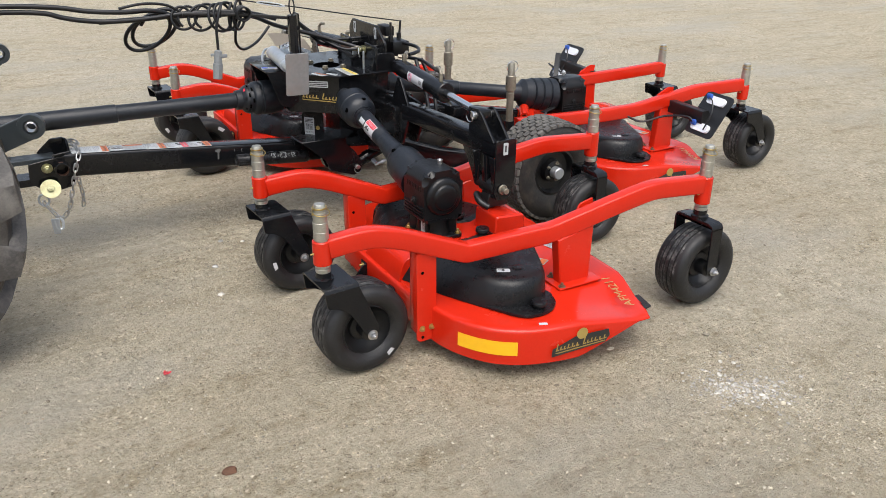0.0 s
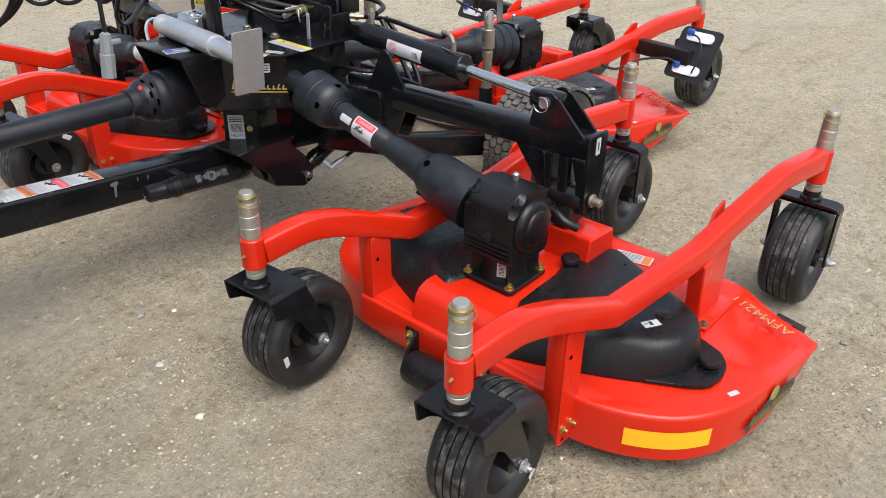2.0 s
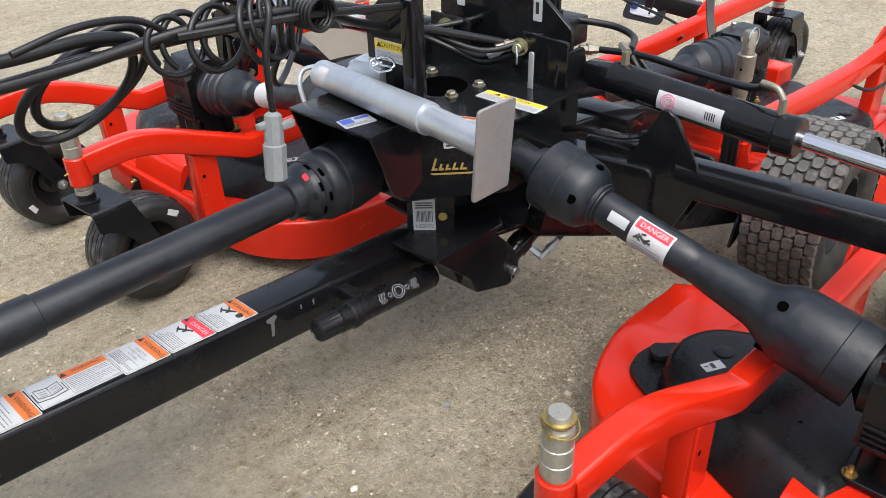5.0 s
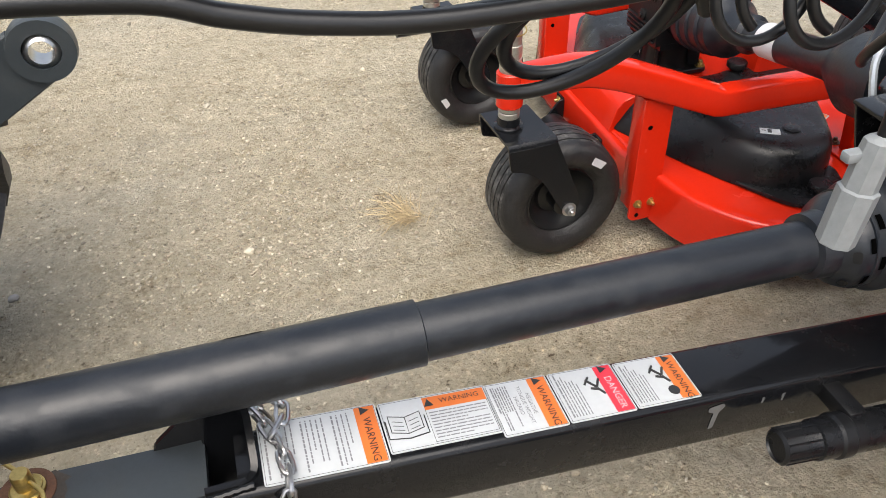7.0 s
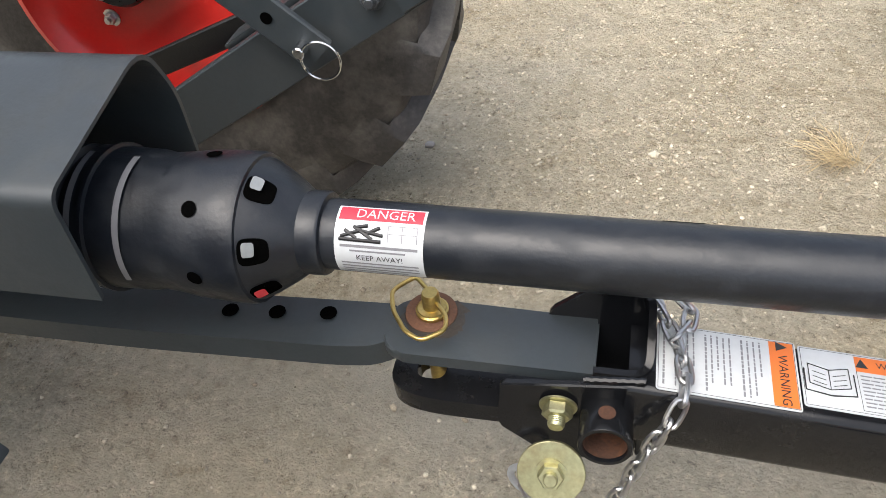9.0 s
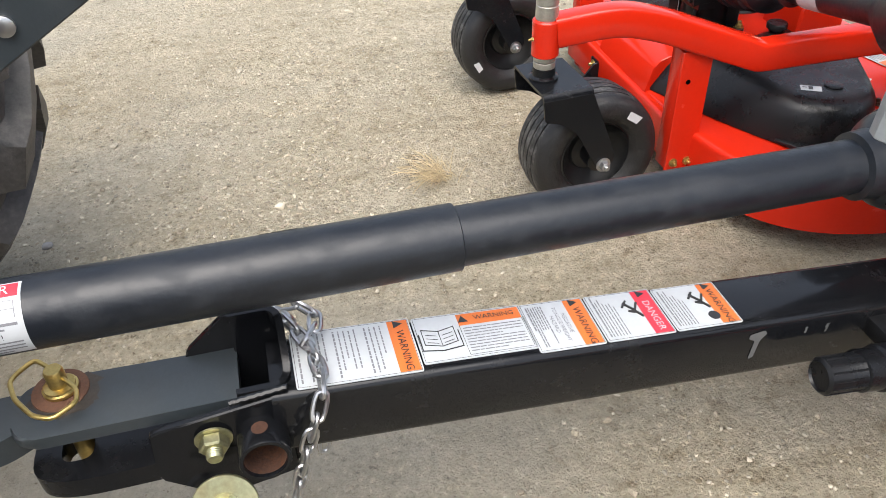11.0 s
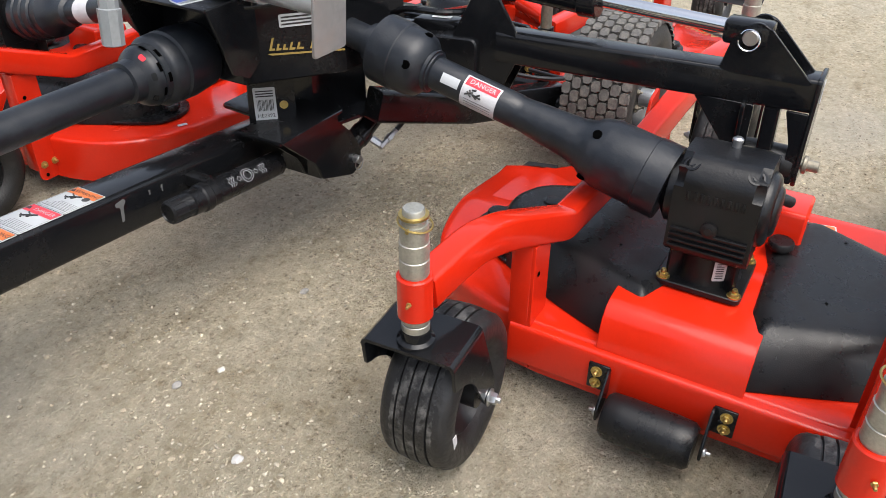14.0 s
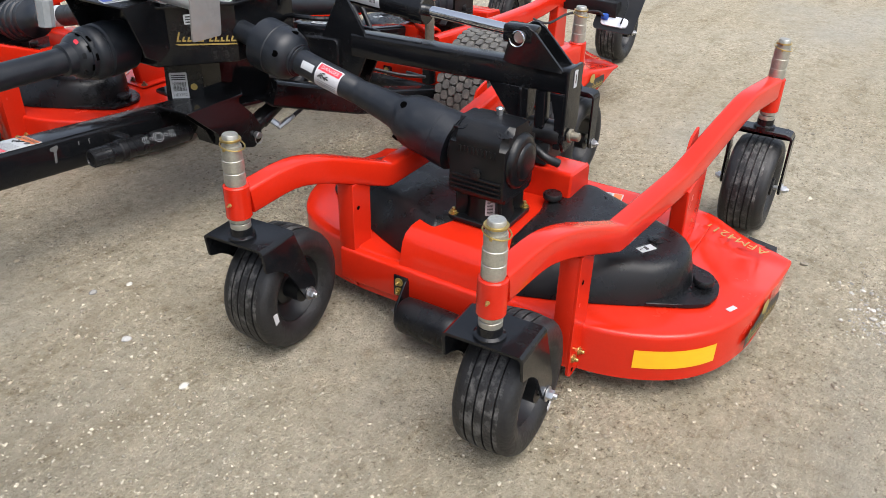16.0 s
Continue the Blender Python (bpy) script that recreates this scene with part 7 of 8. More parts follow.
for cs in (0.175, 0.275):
    b = bm_new()
    for k in (-0.012, 0.0, 0.012):
        wire(b, [K0 + d * (cs + k * 0.6 + 0.004 * math.sin(i * 1.9)) + (u * math.cos(radians(118 + i * 9)) + v * math.sin(radians(118 + i * 9))) * 0.0312 for i in range(6)], 0.0006, 4)
    part("white_laurel", b, decal_white, body)

for cs, way in ((0.197, -1), (0.253, 1)):
    b = bm_new()
    arrow = [(0.0, 0.004), (0.005, 0.004), (0.005, 0.007), (0.010, 0.0), (0.005, -0.007), (0.005, -0.004), (0.0, -0.004)]
    wire(b, [K0 + d * (cs + way * (x - 0.005)) + (u * math.cos(radians(140) + y / 0.031) + v * math.sin(radians(140) + y / 0.031)) * 0.0312 for x, y in arrow], 0.0006, 4, closed=True)
    part("white_arrow", b, decal_white, body)

# ---- safety chain ----
chain = thing("safety_chain", "galvanised safety chain draped over the tongue", "chain", (0.42, 4.13, 0.49))


def chain_run(path, pitch=0.027):
    P = smooth_path(path, 10)
    dist, last, n = 0.0, P[0], 0
    for p, q in zip(P, P[1:]):
        dist += (q - p).length
        if dist >= pitch:
            dist -= pitch
            d = (q - p).normalized()
            uu, vv, _ = frame_of(d, (0.3, -0.5, 0.8))
            if n % 2:
                uu, vv = vv, uu
            bb = bm_new()
            loop = []
            for i in range(14):
                a = 2 * math.pi * i / 14
                loop.append(q + d * (0.0105 * math.copysign(1, math.cos(a)) * (1 if abs(math.cos(a)) > 0.3 else 0.5) + 0.0085 * math.cos(a)) + uu * 0.0082 * math.sin(a))
            wire(bb, loop, 0.0030, 7, closed=True)
            part("chain_link", bb, bolt_steel, chain)
            n += 1


chain_run([(0.395, 4.235, 0.495), (0.415, 4.195, 0.502), (0.436, 4.15, 0.497), (0.446, 4.10, 0.494), (0.440, 4.066, 0.478), (0.416, 4.054, 0.42), (0.390, 4.045, 0.34), (0.368, 4.04, 0.27), (0.345, 4.04, 0.228), (0.318, 4.042, 0.215), (0.290, 4.05, 0.250), (0.270, 4.058, 0.285)])
chain_run([(0.395, 4.235, 0.49), (0.425, 4.240, 0.44), (0.432, 4.236, 0.37), (0.434, 4.232, 0.31), (0.439, 4.23, 0.24), (0.432, 4.23, 0.18)])
chain_run([(0.395, 4.235, 0.495), (0.43, 4.215, 0.508), (0.452, 4.19, 0.500), (0.44, 4.16, 0.502)])
b = bm_new()
wire(b, [(0.268 + 0.020 * math.cos(a), 4.060 - 0.006 * math.cos(a), 0.300 + 0.026 * math.sin(a)) for a in np.linspace(0, 2 * math.pi, 25)[:-1]], 0.0050, 8, closed=True)
part("end_ring", b, zinc, chain)
b = bm_new()
wire(b, smooth_path([(0.315, 4.040, 0.215), (0.325, 4.036, 0.195), (0.318, 4.034, 0.165), (0.295, 4.034, 0.170), (0.292, 4.036, 0.205)], 6), 0.006, 8)
plate(b, round_outline([(-0.016, -0.036), (0.012, -0.036), (0.017, 0.036), (-0.019, 0.036)], 0.004, 2), 0.005, plane_at((0.296, 4.034, 0.180), (0.9, -0.3, 0), (0, 0, 1)))
part("snap_hook", b, zinc, chain)

# ---- hoses and cable ----
hoses = thing("hydraulic_hoses", "bundle of coiled black hydraulic hoses on a carrier", "hoses", (0.9, 4.1, 1.0))


def hose(pts, r, steps=7, name="hose", mat=None, parent=None):
    b = bm_new()
    wire(b, smooth_path(pts, steps), r, 10)
    return part(name, b, mat or hose_rubber, parent or hoses)


def coil(c, ru, rv, ax_u, ax_v, turns, r, drift=(0, 0, 0), phase=0.0):
    c, au, av, dr = Vector(c), Vector(ax_u).normalized(), Vector(ax_v).normalized(), Vector(drift)
    n = int(turns * 20)
    return hose([c + au * ru * math.cos(phase + 2 * math.pi * i / 20) + av * rv * math.sin(phase + 2 * math.pi * i / 20) + dr * (i / 20) for i in range(n + 1)], r, 2)


hose([(-0.62, 4.02, 1.02), (-0.2, 4.08, 1.095), (0.2, 4.11, 1.113), (0.447, 4.12, 1.098), (0.583, 4.12, 1.074), (0.715, 4.12, 1.062), (0.84, 4.13, 1.060), (0.92, 4.14, 1.035), (0.96, 4.16, 0.98)], 0.0105)
hose([(-0.62, 4.10, 1.00), (-0.2, 4.12, 1.07), (0.2, 4.12, 1.088), (0.40, 4.12, 1.078), (0.48, 4.12, 1.055), (0.55, 4.12, 1.039), (0.65, 4.12, 1.027), (0.80, 4.115, 1.028), (1.0, 4.09, 1.045), (1.22, 4.05, 1.040), (1.38, 4.06, 1.00)], 0.0105)
hose([(0.62, 4.125, 1.024), (0.85, 4.12, 1.030), (1.05, 4.09, 1.032), (1.25, 4.07, 1.022), (1.40, 4.11, 0.96), (1.60, 4.10, 0.90), (1.78, 4.02, 0.84)], 0.010)
coil((0.806, 4.195, 0.945), 0.094, 0.088, (0.94, -0.30, 0.24), (0.10, -0.45, 0.88), 2.3, 0.0086, (0.034, 0.006, 0.016), 0.9)
coil((1.03, 4.08, 1.020), 0.060, 0.055, (1, 0.2, 0.1), (0.1, 0.3, 1), 1.6, 0.0062, (0.030, 0.008, 0.004), 0.3)
coil((1.11, 4.06, 1.020), 0.058, 0.060, (0.9, 0.5, 0.0), (-0.1, 0.2, 1), 2.3, 0.0062, (0.026, 0.006, 0.002), 1.3)
coil((1.19, 4.09, 1.022), 0.045, 0.066, (0.7, 0.7, 0.0), (0.1, -0.1, 1), 1.7, 0.0064, (0.020, -0.006, 0.002), 2.0)
coil((0.95, 4.09, 1.025), 0.050, 0.048, (1, 0.1, 0.2), (-0.1, 0.2, 1), 1.6, 0.0058, (0.03, 0.004, 0.0), 0.0)
hose([(0.70, 4.06, 1.085), (0.80, 4.07, 1.098), (0.90, 4.09, 1.085), (0.96, 4.10, 1.05)], 0.006)
hose([(1.20, 4.06, 1.025), (1.205, 4.12, 0.96), (1.22, 4.19, 0.88), (1.27, 4.24, 0.84), (1.36, 4.31, 0.86), (1.44, 4.36, 0.92)], 0.007)
for i, (y0, z0) in enumerate(((3.99, 0.845), (4.18, 0.86), (4.22, 0.83))):
    hose([(1.50 + 0.02 * i, 4.15 + 0.01 * i, 0.98 - 0.02 * i), (1.60, 4.13 + 0.01 * i, 0.90 - 0.01 * i), (1.70, y0 + 0.05, z0 - 0.005), (1.80, y0, z0), (1.90, y0 - 0.02, z0 + 0.005)], 0.0072)
for dy, dz, r in ((0.0, 0.0, 0.0080), (-0.012, -0.012, 0.0085), (0.016, -0.004, 0.0075)):
    hose([(1.62, 4.30 + dy, 0.90 + dz), (1.72, 4.255 + dy, 0.842 + dz), (1.765, 4.190 + dy, 0.808 + dz), (1.772, 4.110 + dy, 0.794 + dz), (1.776, 4.048 + dy, 0.812 + dz), (1.788, 3.99 + dy, 0.846 + dz)], r)
b = bm_new()
lathe(b, [(0.0095, 0), (0.0125, 0.003), (0.0125, 0.034), (0.0110, 0.036), (0.0110, 0.050), (0.0090, 0.052)], (1.773, 4.072, 0.803), (0.10, -0.86, 0.50), 18)
part("hose_sleeve", b, zinc, hoses, "pale zinc hose sleeve")
hose([(1.99, 3.90, 0.795), (2.00, 3.78, 0.80), (1.97, 3.62, 0.80), (1.93, 3.48, 0.81), (1.905, 3.44, 0.835)], 0.0085)
hose([(1.98, 3.98, 0.86), (2.02, 3.88, 0.85), (2.0, 3.81, 0.84), (1.93, 3.775, 0.835)], 0.0085)
hose([(1.98, 3.80, 0.80), (1.97, 3.68, 0.66), (1.95, 3.62, 0.56), (1.98, 3.72, 0.47), (2.02, 3.80, 0.52)], 0.009)
hose([(2.02, 3.82, 0.80), (2.02, 3.70, 0.68), (2.00, 3.64, 0.56), (2.03, 3.76, 0.46)], 0.009)
hose([(1.90, 3.70, 0.52), (2.02, 3.56, 0.47), (2.10, 3.50, 0.45), (2.18, 3.56, 0.42), (2.24, 3.66, 0.40)], 0.006)
rope = thing("control_rope", "thin dark control rope tied through a mast hook", "rope", (1.43, 3.985, 1.03))
hose([(-0.30, 3.95, 1.36), (0.40, 3.96, 1.235), (1.00, 3.97, 1.135), (1.425, 3.985, 1.062), (1.70, 4.00, 1.010), (2.00, 4.02, 0.955)], 0.0028, parent=rope, name="rope_line")
b = bm_new()
wire(b, [(1.435 + 0.012 * math.cos(a), 3.985, 1.060 + 0.036 * math.sin(a)) for a in np.linspace(0, 2 * math.pi, 21)[:-1]], 0.0035, 8, closed=True)
part("rope_hook", b, black_matt, rope)
b = bm_new()
wire(b, smooth_path([(1.27, 3.977, 1.089), (1.32, 3.99, 1.086), (1.37, 3.985, 1.076), (1.40, 3.975, 1.064), (1.36, 3.97, 1.068), (1.30, 3.967, 1.080)], 5, closed=True), 0.0024, 6, closed=True)
part("rope_link", b, zinc, rope, "galvanised quick link")
cable = thing("electrical_cable", "grey trailer plug hanging on a black cable", "cable", (1.08, 4.01, 0.83))
hose([(1.13, 4.05, 1.085), (1.115, 4.02, 1.06), (1.09, 4.012, 0.99), (1.086, 4.010, 0.90), (1.085, 4.010, 0.88)], 0.0065, parent=cable, name="cord")
b = bm_new()
lathe(b, [(0.008, 0), (0.016, 0.006), (0.018, 0.03), (0.0185, 0.06), (0.022, 0.062), (0.021, 0.128), (0.018, 0.13)], (1.0855, 4.010, 0.890), (-0.13, -0.03, -1), 8)
box(b, (1.105, 3.999, 0.862), (0.030, 0.014, 0.014), 0.003)
box(b, (1.064, 4.015, 0.868), (0.026, 0.014, 0.012), 0.003)
part("plug_body", b, plug_grey, cable, "grey plastic trailer plug")

# ---- lamps on the rear deck's arms ----


def lamp_panel(arm_p, outer_p, side, label):
    """side: -1 for the lamp on the -y side. The plate faces along x and leans back."""
    t = thing("tail_lamp_panel", label, "tail lamp", arm_p, group="tail lamp panels")
    arm_p, outer_p = Vector(arm_p), Vector(outer_p)
    b = bm_new()
    sweep(b, [arm_p, outer_p + Vector((-0.03, 0, -0.01))], rrect(0.045, 0.070, 0.005))
    part("lamp_bracket", b, black_matt, t)
    m = plane_at(outer_p, (0.1, 1, 0), (0.55, 0.0, 0.83))
    b = bm_new()
    plate(b, round_outline([(-0.105, -0.125), (0.105, -0.125), (0.105, 0.125), (-0.105, 0.125)], 0.028, 4), 0.006, m, 0.001)
    panel = part("lamp_plate", b, black_matt, t)
    for yy in (-0.080, 0.080):
        for sgn in (1, -1):
            b = bm_new()
            o = round_outline([(-0.068, -0.023), (0.068, -0.023), (0.068, 0.023), (-0.068, 0.023)], 0.022, 5)
            plate(b, [(x, y + yy) for x, y in o], 0.014, m @ Matrix.Translation((0, 0, sgn * 0.008)), 0.003)
            lamp = part("lamp", b, lamp_lens, panel, "oval lamp in white protective film")
        b = bm_new()
        box(b, m @ Vector((0.048, yy + 0.012, -0.024)), (0.020, 0.036, 0.030), 0.008)
        part("blue_connector", b, blue_plug, panel, "blue lamp connector")
    b = bm_new()
    wire(b, smooth_path([m @ Vector((0.05, -0.07, -0.03)), m @ Vector((0.09, -0.06, -0.05)), arm_p + Vector((-0.12, side * 0.08, -0.03)), arm_p + Vector((-0.24, side * 0.02, -0.06)), arm_p + Vector((-0.34, -side * 0.06, 0.0))], 6), 0.006, 8)
    part("lamp_cord", b, hose_rubber, t)
    b = bm_new()
    wire(b, smooth_path([m @ Vector((0.03, 0.08, -0.035)), m @ Vector((-0.02, 0.06, -0.05)), m @ Vector((-0.05, 0.0, -0.04)), m @ Vector((-0.04, -0.09, -0.02))], 6), 0.004, 6)
    part("lamp_cord", b, hose_rubber, t)
    return t


lamp_panel((3.52, 3.60, 0.44), (3.52, 3.31, 0.45), -1, "black tail lamp panel with two white film-covered lamps")
lamp_panel((3.56, 4.34, 0.46), (3.56, 4.62, 0.50), 1, "black tail lamp panel with two white film-covered lamps")
# taller spindles on the rear deck's front castors
for x, y in ((2.49, 3.722), (2.525, 4.425)):
    t = thing("spindle_extension", "tall weathered steel spacer stack on a castor spindle", "castor spindle", (x, y, 0.63), group="spindle extensions")
    b = bm_new()
    lathe(b, [(0.0185, 0), (0.0185, 0.120), (0.0205, 0.122), (0.0205, 0.150), (0.0185, 0.152), (0.0185, 0.300), (0.0155, 0.305)], (x, y, 0.45), (0, 0, 1), 22)
    lathe(b, [(0.024, 0), (0.0265, 0.003), (0.0265, 0.075), (0.024, 0.078)], (x, y, 0.612), (0, 0, 1), 22)
    column = part("spacer_column", b, spacer_steel, t)
    b = bm_new()
    lathe(b, [(0.0035, 0), (0.0035, 0.0015)], (x - 0.026, y, 0.650), (-1, 0, 0), 10)
    part("pin_hole", b, void_black, column)
    b = bm_new()
    sweep(b, [(x, y, 0.28), (x, y, 0.452)], rrect(0.044, 0.044, 0.008))
    part("stop_post", b, black_gloss, t)
    b = bm_new()
    wire(b, [(x + 0.034 * math.cos(a), y - 0.01, 0.735 + 0.03 * math.sin(a)) for a in np.linspace(0, 2 * math.pi, 21)[:-1]], 0.002, 6, closed=True)
    part("lock_ring", b, chrome, t)

# ---- tractor rear end ----
tractor = thing("tractor", "grey and red compact tractor with lugged rear tyres", "tractor", (-0.9, 4.15, 0.0))


def tractor_wheel(c, s):
    """s: +1 where the outer side faces +y."""
    c, ax = Vector(c), Vector((0, 1, 0))
    R, w = 0.535, 0.17
    b = bm_new()
    lathe(b, [(0.28, -0.12), (0.295, -0.15), (0.40, -w), (0.51, -w + 0.004), (0.545, -w + 0.02), (0.56, -0.12), (0.565, 0), (0.56, 0.12), (0.545, w - 0.02), (0.51, w - 0.004), (0.40, w), (0.295, 0.15), (0.28, 0.12)], c, ax, 72, capped=False)
    ty = part("tractor_tyre", b, tractor_rubber, tractor, "dusty lugged tractor tyre")
    n = 16
    for i in range(n):
        for side in (-1, 1):
            a0 = 2 * math.pi * (i + (0.5 if side > 0 else 0)) / n
            b = bm_new()
            rings = []
            for t, rr, wid in ((0.0, 0.604, 0.026), (0.35, 0.605, 0.030), (0.75, 0.603, 0.038), (0.97, 0.594, 0.046), (1.03, 0.553, 0.052), (1.045, 0.500, 0.048), (1.01, 0.450, 0.036)):
                yy = side * (-0.012 + t * (w + 0.002))
                aa = a0 - 0.34 * min(t, 1.0)
                rv, tv = Vector((math.cos(aa), 0, math.sin(aa))), Vector((-math.sin(aa), 0, math.cos(aa)))
                low = min(rr - 0.03, 0.55) if t < 0.97 else rr - 0.05
                rings.append([b.verts.new(c + ax * yy + rv * low - tv * wid * 1.3), b.verts.new(c + ax * yy + rv * rr - tv * wid), b.verts.new(c + ax * yy + rv * rr + tv * wid), b.verts.new(c + ax * yy + rv * low + tv * wid * 1.3)])
            ring_faces(b, rings)
            part("tyre_lug", b, tractor_rubber, ty)
    b = bm_new()
    lathe(b, [(0.285, -0.122), (0.306, -0.160), (0.316, -0.176), (0.302, -0.180), (0.288, -0.150), (0.262, -0.128), (0.21, -0.116), (0.14, -0.100), (0.02, -0.100), (0.02, 0.03), (0.16, 0.04), (0.25, 0.02), (0.270, 0.09), (0.285, 0.155), (0.298, 0.150), (0.282, 0.122)] if s > 0 else [(0.282, -0.122), (0.298, -0.150), (0.285, -0.155), (0.270, -0.09), (0.25, -0.03), (0.16, 0.00), (0.02, -0.01), (0.02, 0.03), (0.16, 0.04), (0.25, 0.02), (0.270, 0.09), (0.285, 0.155), (0.298, 0.150), (0.282, 0.122)], c, ax, 64, capped=False)
    rim = part("wheel_rim", b, tractor_red, tractor, "red pressed-steel wheel rim")
    b = bm_new()
    hub = c + Vector((-0.045, -s * 0.10, 0.060))
    lathe(b, [(0.02, 0.115), (0.078, 0.115), (0.086, 0.105), (0.086, 0.0), (0.02, 0.0)], hub, ax * -s, 36, capped=False)
    part("axle_flange", b, plastic, rim, "black final-drive cover")
    for k in range(5):
        a = 2 * math.pi * k / 5 + 0.35
        b = bm_new()
        hexbolt(b, hub + Vector((0.066 * math.cos(a), -s * 0.115, 0.066 * math.sin(a))), (0, -s, 0), 0.0085, 0.008, 1.4)
        part("flange_bolt", b, bolt_steel, rim)
    for k in range(6):
        a = 2 * math.pi * k / 6 - 0.5
        b = bm_new()
        hexbolt(b, c + Vector((0.185 * math.cos(a), -s * 0.110, 0.185 * math.sin(a))), (0, -s, 0), 0.013, 0.014, 1.5)
        part("rim_nut", b, bolt_steel, rim)


tractor_wheel((-0.585, 5.02, 0.598), 1)
tractor_wheel((-0.42, 3.30, 0.595), -1)
b = bm_new()
plate(b, round_outline([(-1.5, 3.86), (-0.78, 3.86), (-0.70, 3.95), (-0.70, 4.35), (-0.78, 4.44), (-1.5, 4.44)], 0.04, 3), 0.78, Matrix.Translation((0, 0, 0.76)), 0.02)
cyl(b, (-0.56, 3.36, 0.60), (-0.90, 3.90, 0.60), 0.08, n=24)
cyl(b, (-0.70, 4.84, 0.67), (-1.15, 4.44, 0.80), 0.07, n=24)
body = part("rear_housing", b, tractor_grey, tractor, "dark grey rear axle housing")
b = bm_new()
box(b, (-0.68, 4.06, 1.01), (0.14, 0.16, 0.10), 0.01)
part("coupler_block", b, tractor_grey, body)
b = bm_new()
plan = [(-1.0, 4.099), (-0.30, 4.099), (0.02, 4.110), (0.07, 4.116), (0.112, 4.145), (0.112, 4.172), (0.09, 4.192), (0.03, 4.190), (-0.30, 4.177), (-1.0, 4.177)]
plate(b, round_outline(plan, [0.002, 0.1, 0.03, 0.02, 0.012, 0.012, 0.02, 0.04, 0.1, 0.002], 4), 0.038, Matrix.Translation((0, 0, 0.4490)), 0.003)
bar = part("drawbar", b, tractor_grey, tractor, "dark grey steel drawbar with pin holes")
# mower's clevis top plate; grey stands in for sky reflected on black paint
b = bm_new()
top_plate = [(0.080, 4.108), (0.347, 4.108), (0.347, 4.197), (0.080, 4.205)]
plate(b, round_outline(top_plate, [0.040, 0.003, 0.003, 0.044], 8), 0.018, Matrix.Translation((0, 0, 0.4622)), 0.0025)
part("clevis_top_plate", b, tractor_grey, bar)
b = bm_new()
rnd = random.Random(8)
b.faces.new([b.verts.new((0.141 + (0.043 + rnd.uniform(-0.007, 0.006)) * math.cos(a), 4.172 + (0.037 + rnd.uniform(-0.005, 0.005)) * math.sin(a), 0.4716)) for a in np.linspace(0, 2 * math.pi, 41)[:-1]])
part("rust_stain", b, stain, bar, "faint brown rust stain")
for hx, hy in ((-0.002, 4.162), (-0.072, 4.155), (-0.138, 4.150)):
    b = bm_new()
    lathe(b, [(0.0115, 0), (0.0115, 0.0012)], (hx, hy, 0.4703), (0, 0, 1), 16)
    part("pin_hole", b, void_black, bar)
pin = thing("drawbar_pin", "gold-plated drawbar pin with a bent wire clip", "hitch pin", (0.124, 4.17, 0.475))
b = bm_new()
lathe(b, [(0.0335, 0), (0.0340, 0.001), (0.0335, 0.0035), (0.028, 0.0050), (0.014, 0.0055)], (0.134, 4.179, 0.4708), (0.02, -0.06, 1), 32)
part("rusty_washer", b, rust, pin, "rusty washer")
b = bm_new()
lathe(b, [(0.0205, 0), (0.0215, 0.001), (0.0215, 0.005), (0.0190, 0.0065), (0.0185, 0.0085), (0.0118, 0.010), (0.0118, 0.032), (0.0100, 0.035)], (0.136, 4.178, 0.4760), (0, 0, 1), 24)
lathe(b, [(0.0125, 0), (0.0125, -0.135)], (0.133, 4.178, 0.47), (0, 0, 1), 18)
part("pin_shaft", b, gold_zinc, pin)
b = bm_new()
loop = [(0.141, 4.176, 0.499), (0.163, 4.150, 0.499), (0.165, 4.129, 0.498), (0.139, 4.110, 0.497), (0.116, 4.122, 0.497), (0.093, 4.153, 0.498), (0.083, 4.183, 0.499), (0.090, 4.196, 0.499), (0.108, 4.214, 0.500), (0.131, 4.190, 0.500)]
wire(b, bent([Vector(p) for p in loop], 0.009, 4), 0.0031, 10)
part("wire_clip", b, gold_zinc, pin)
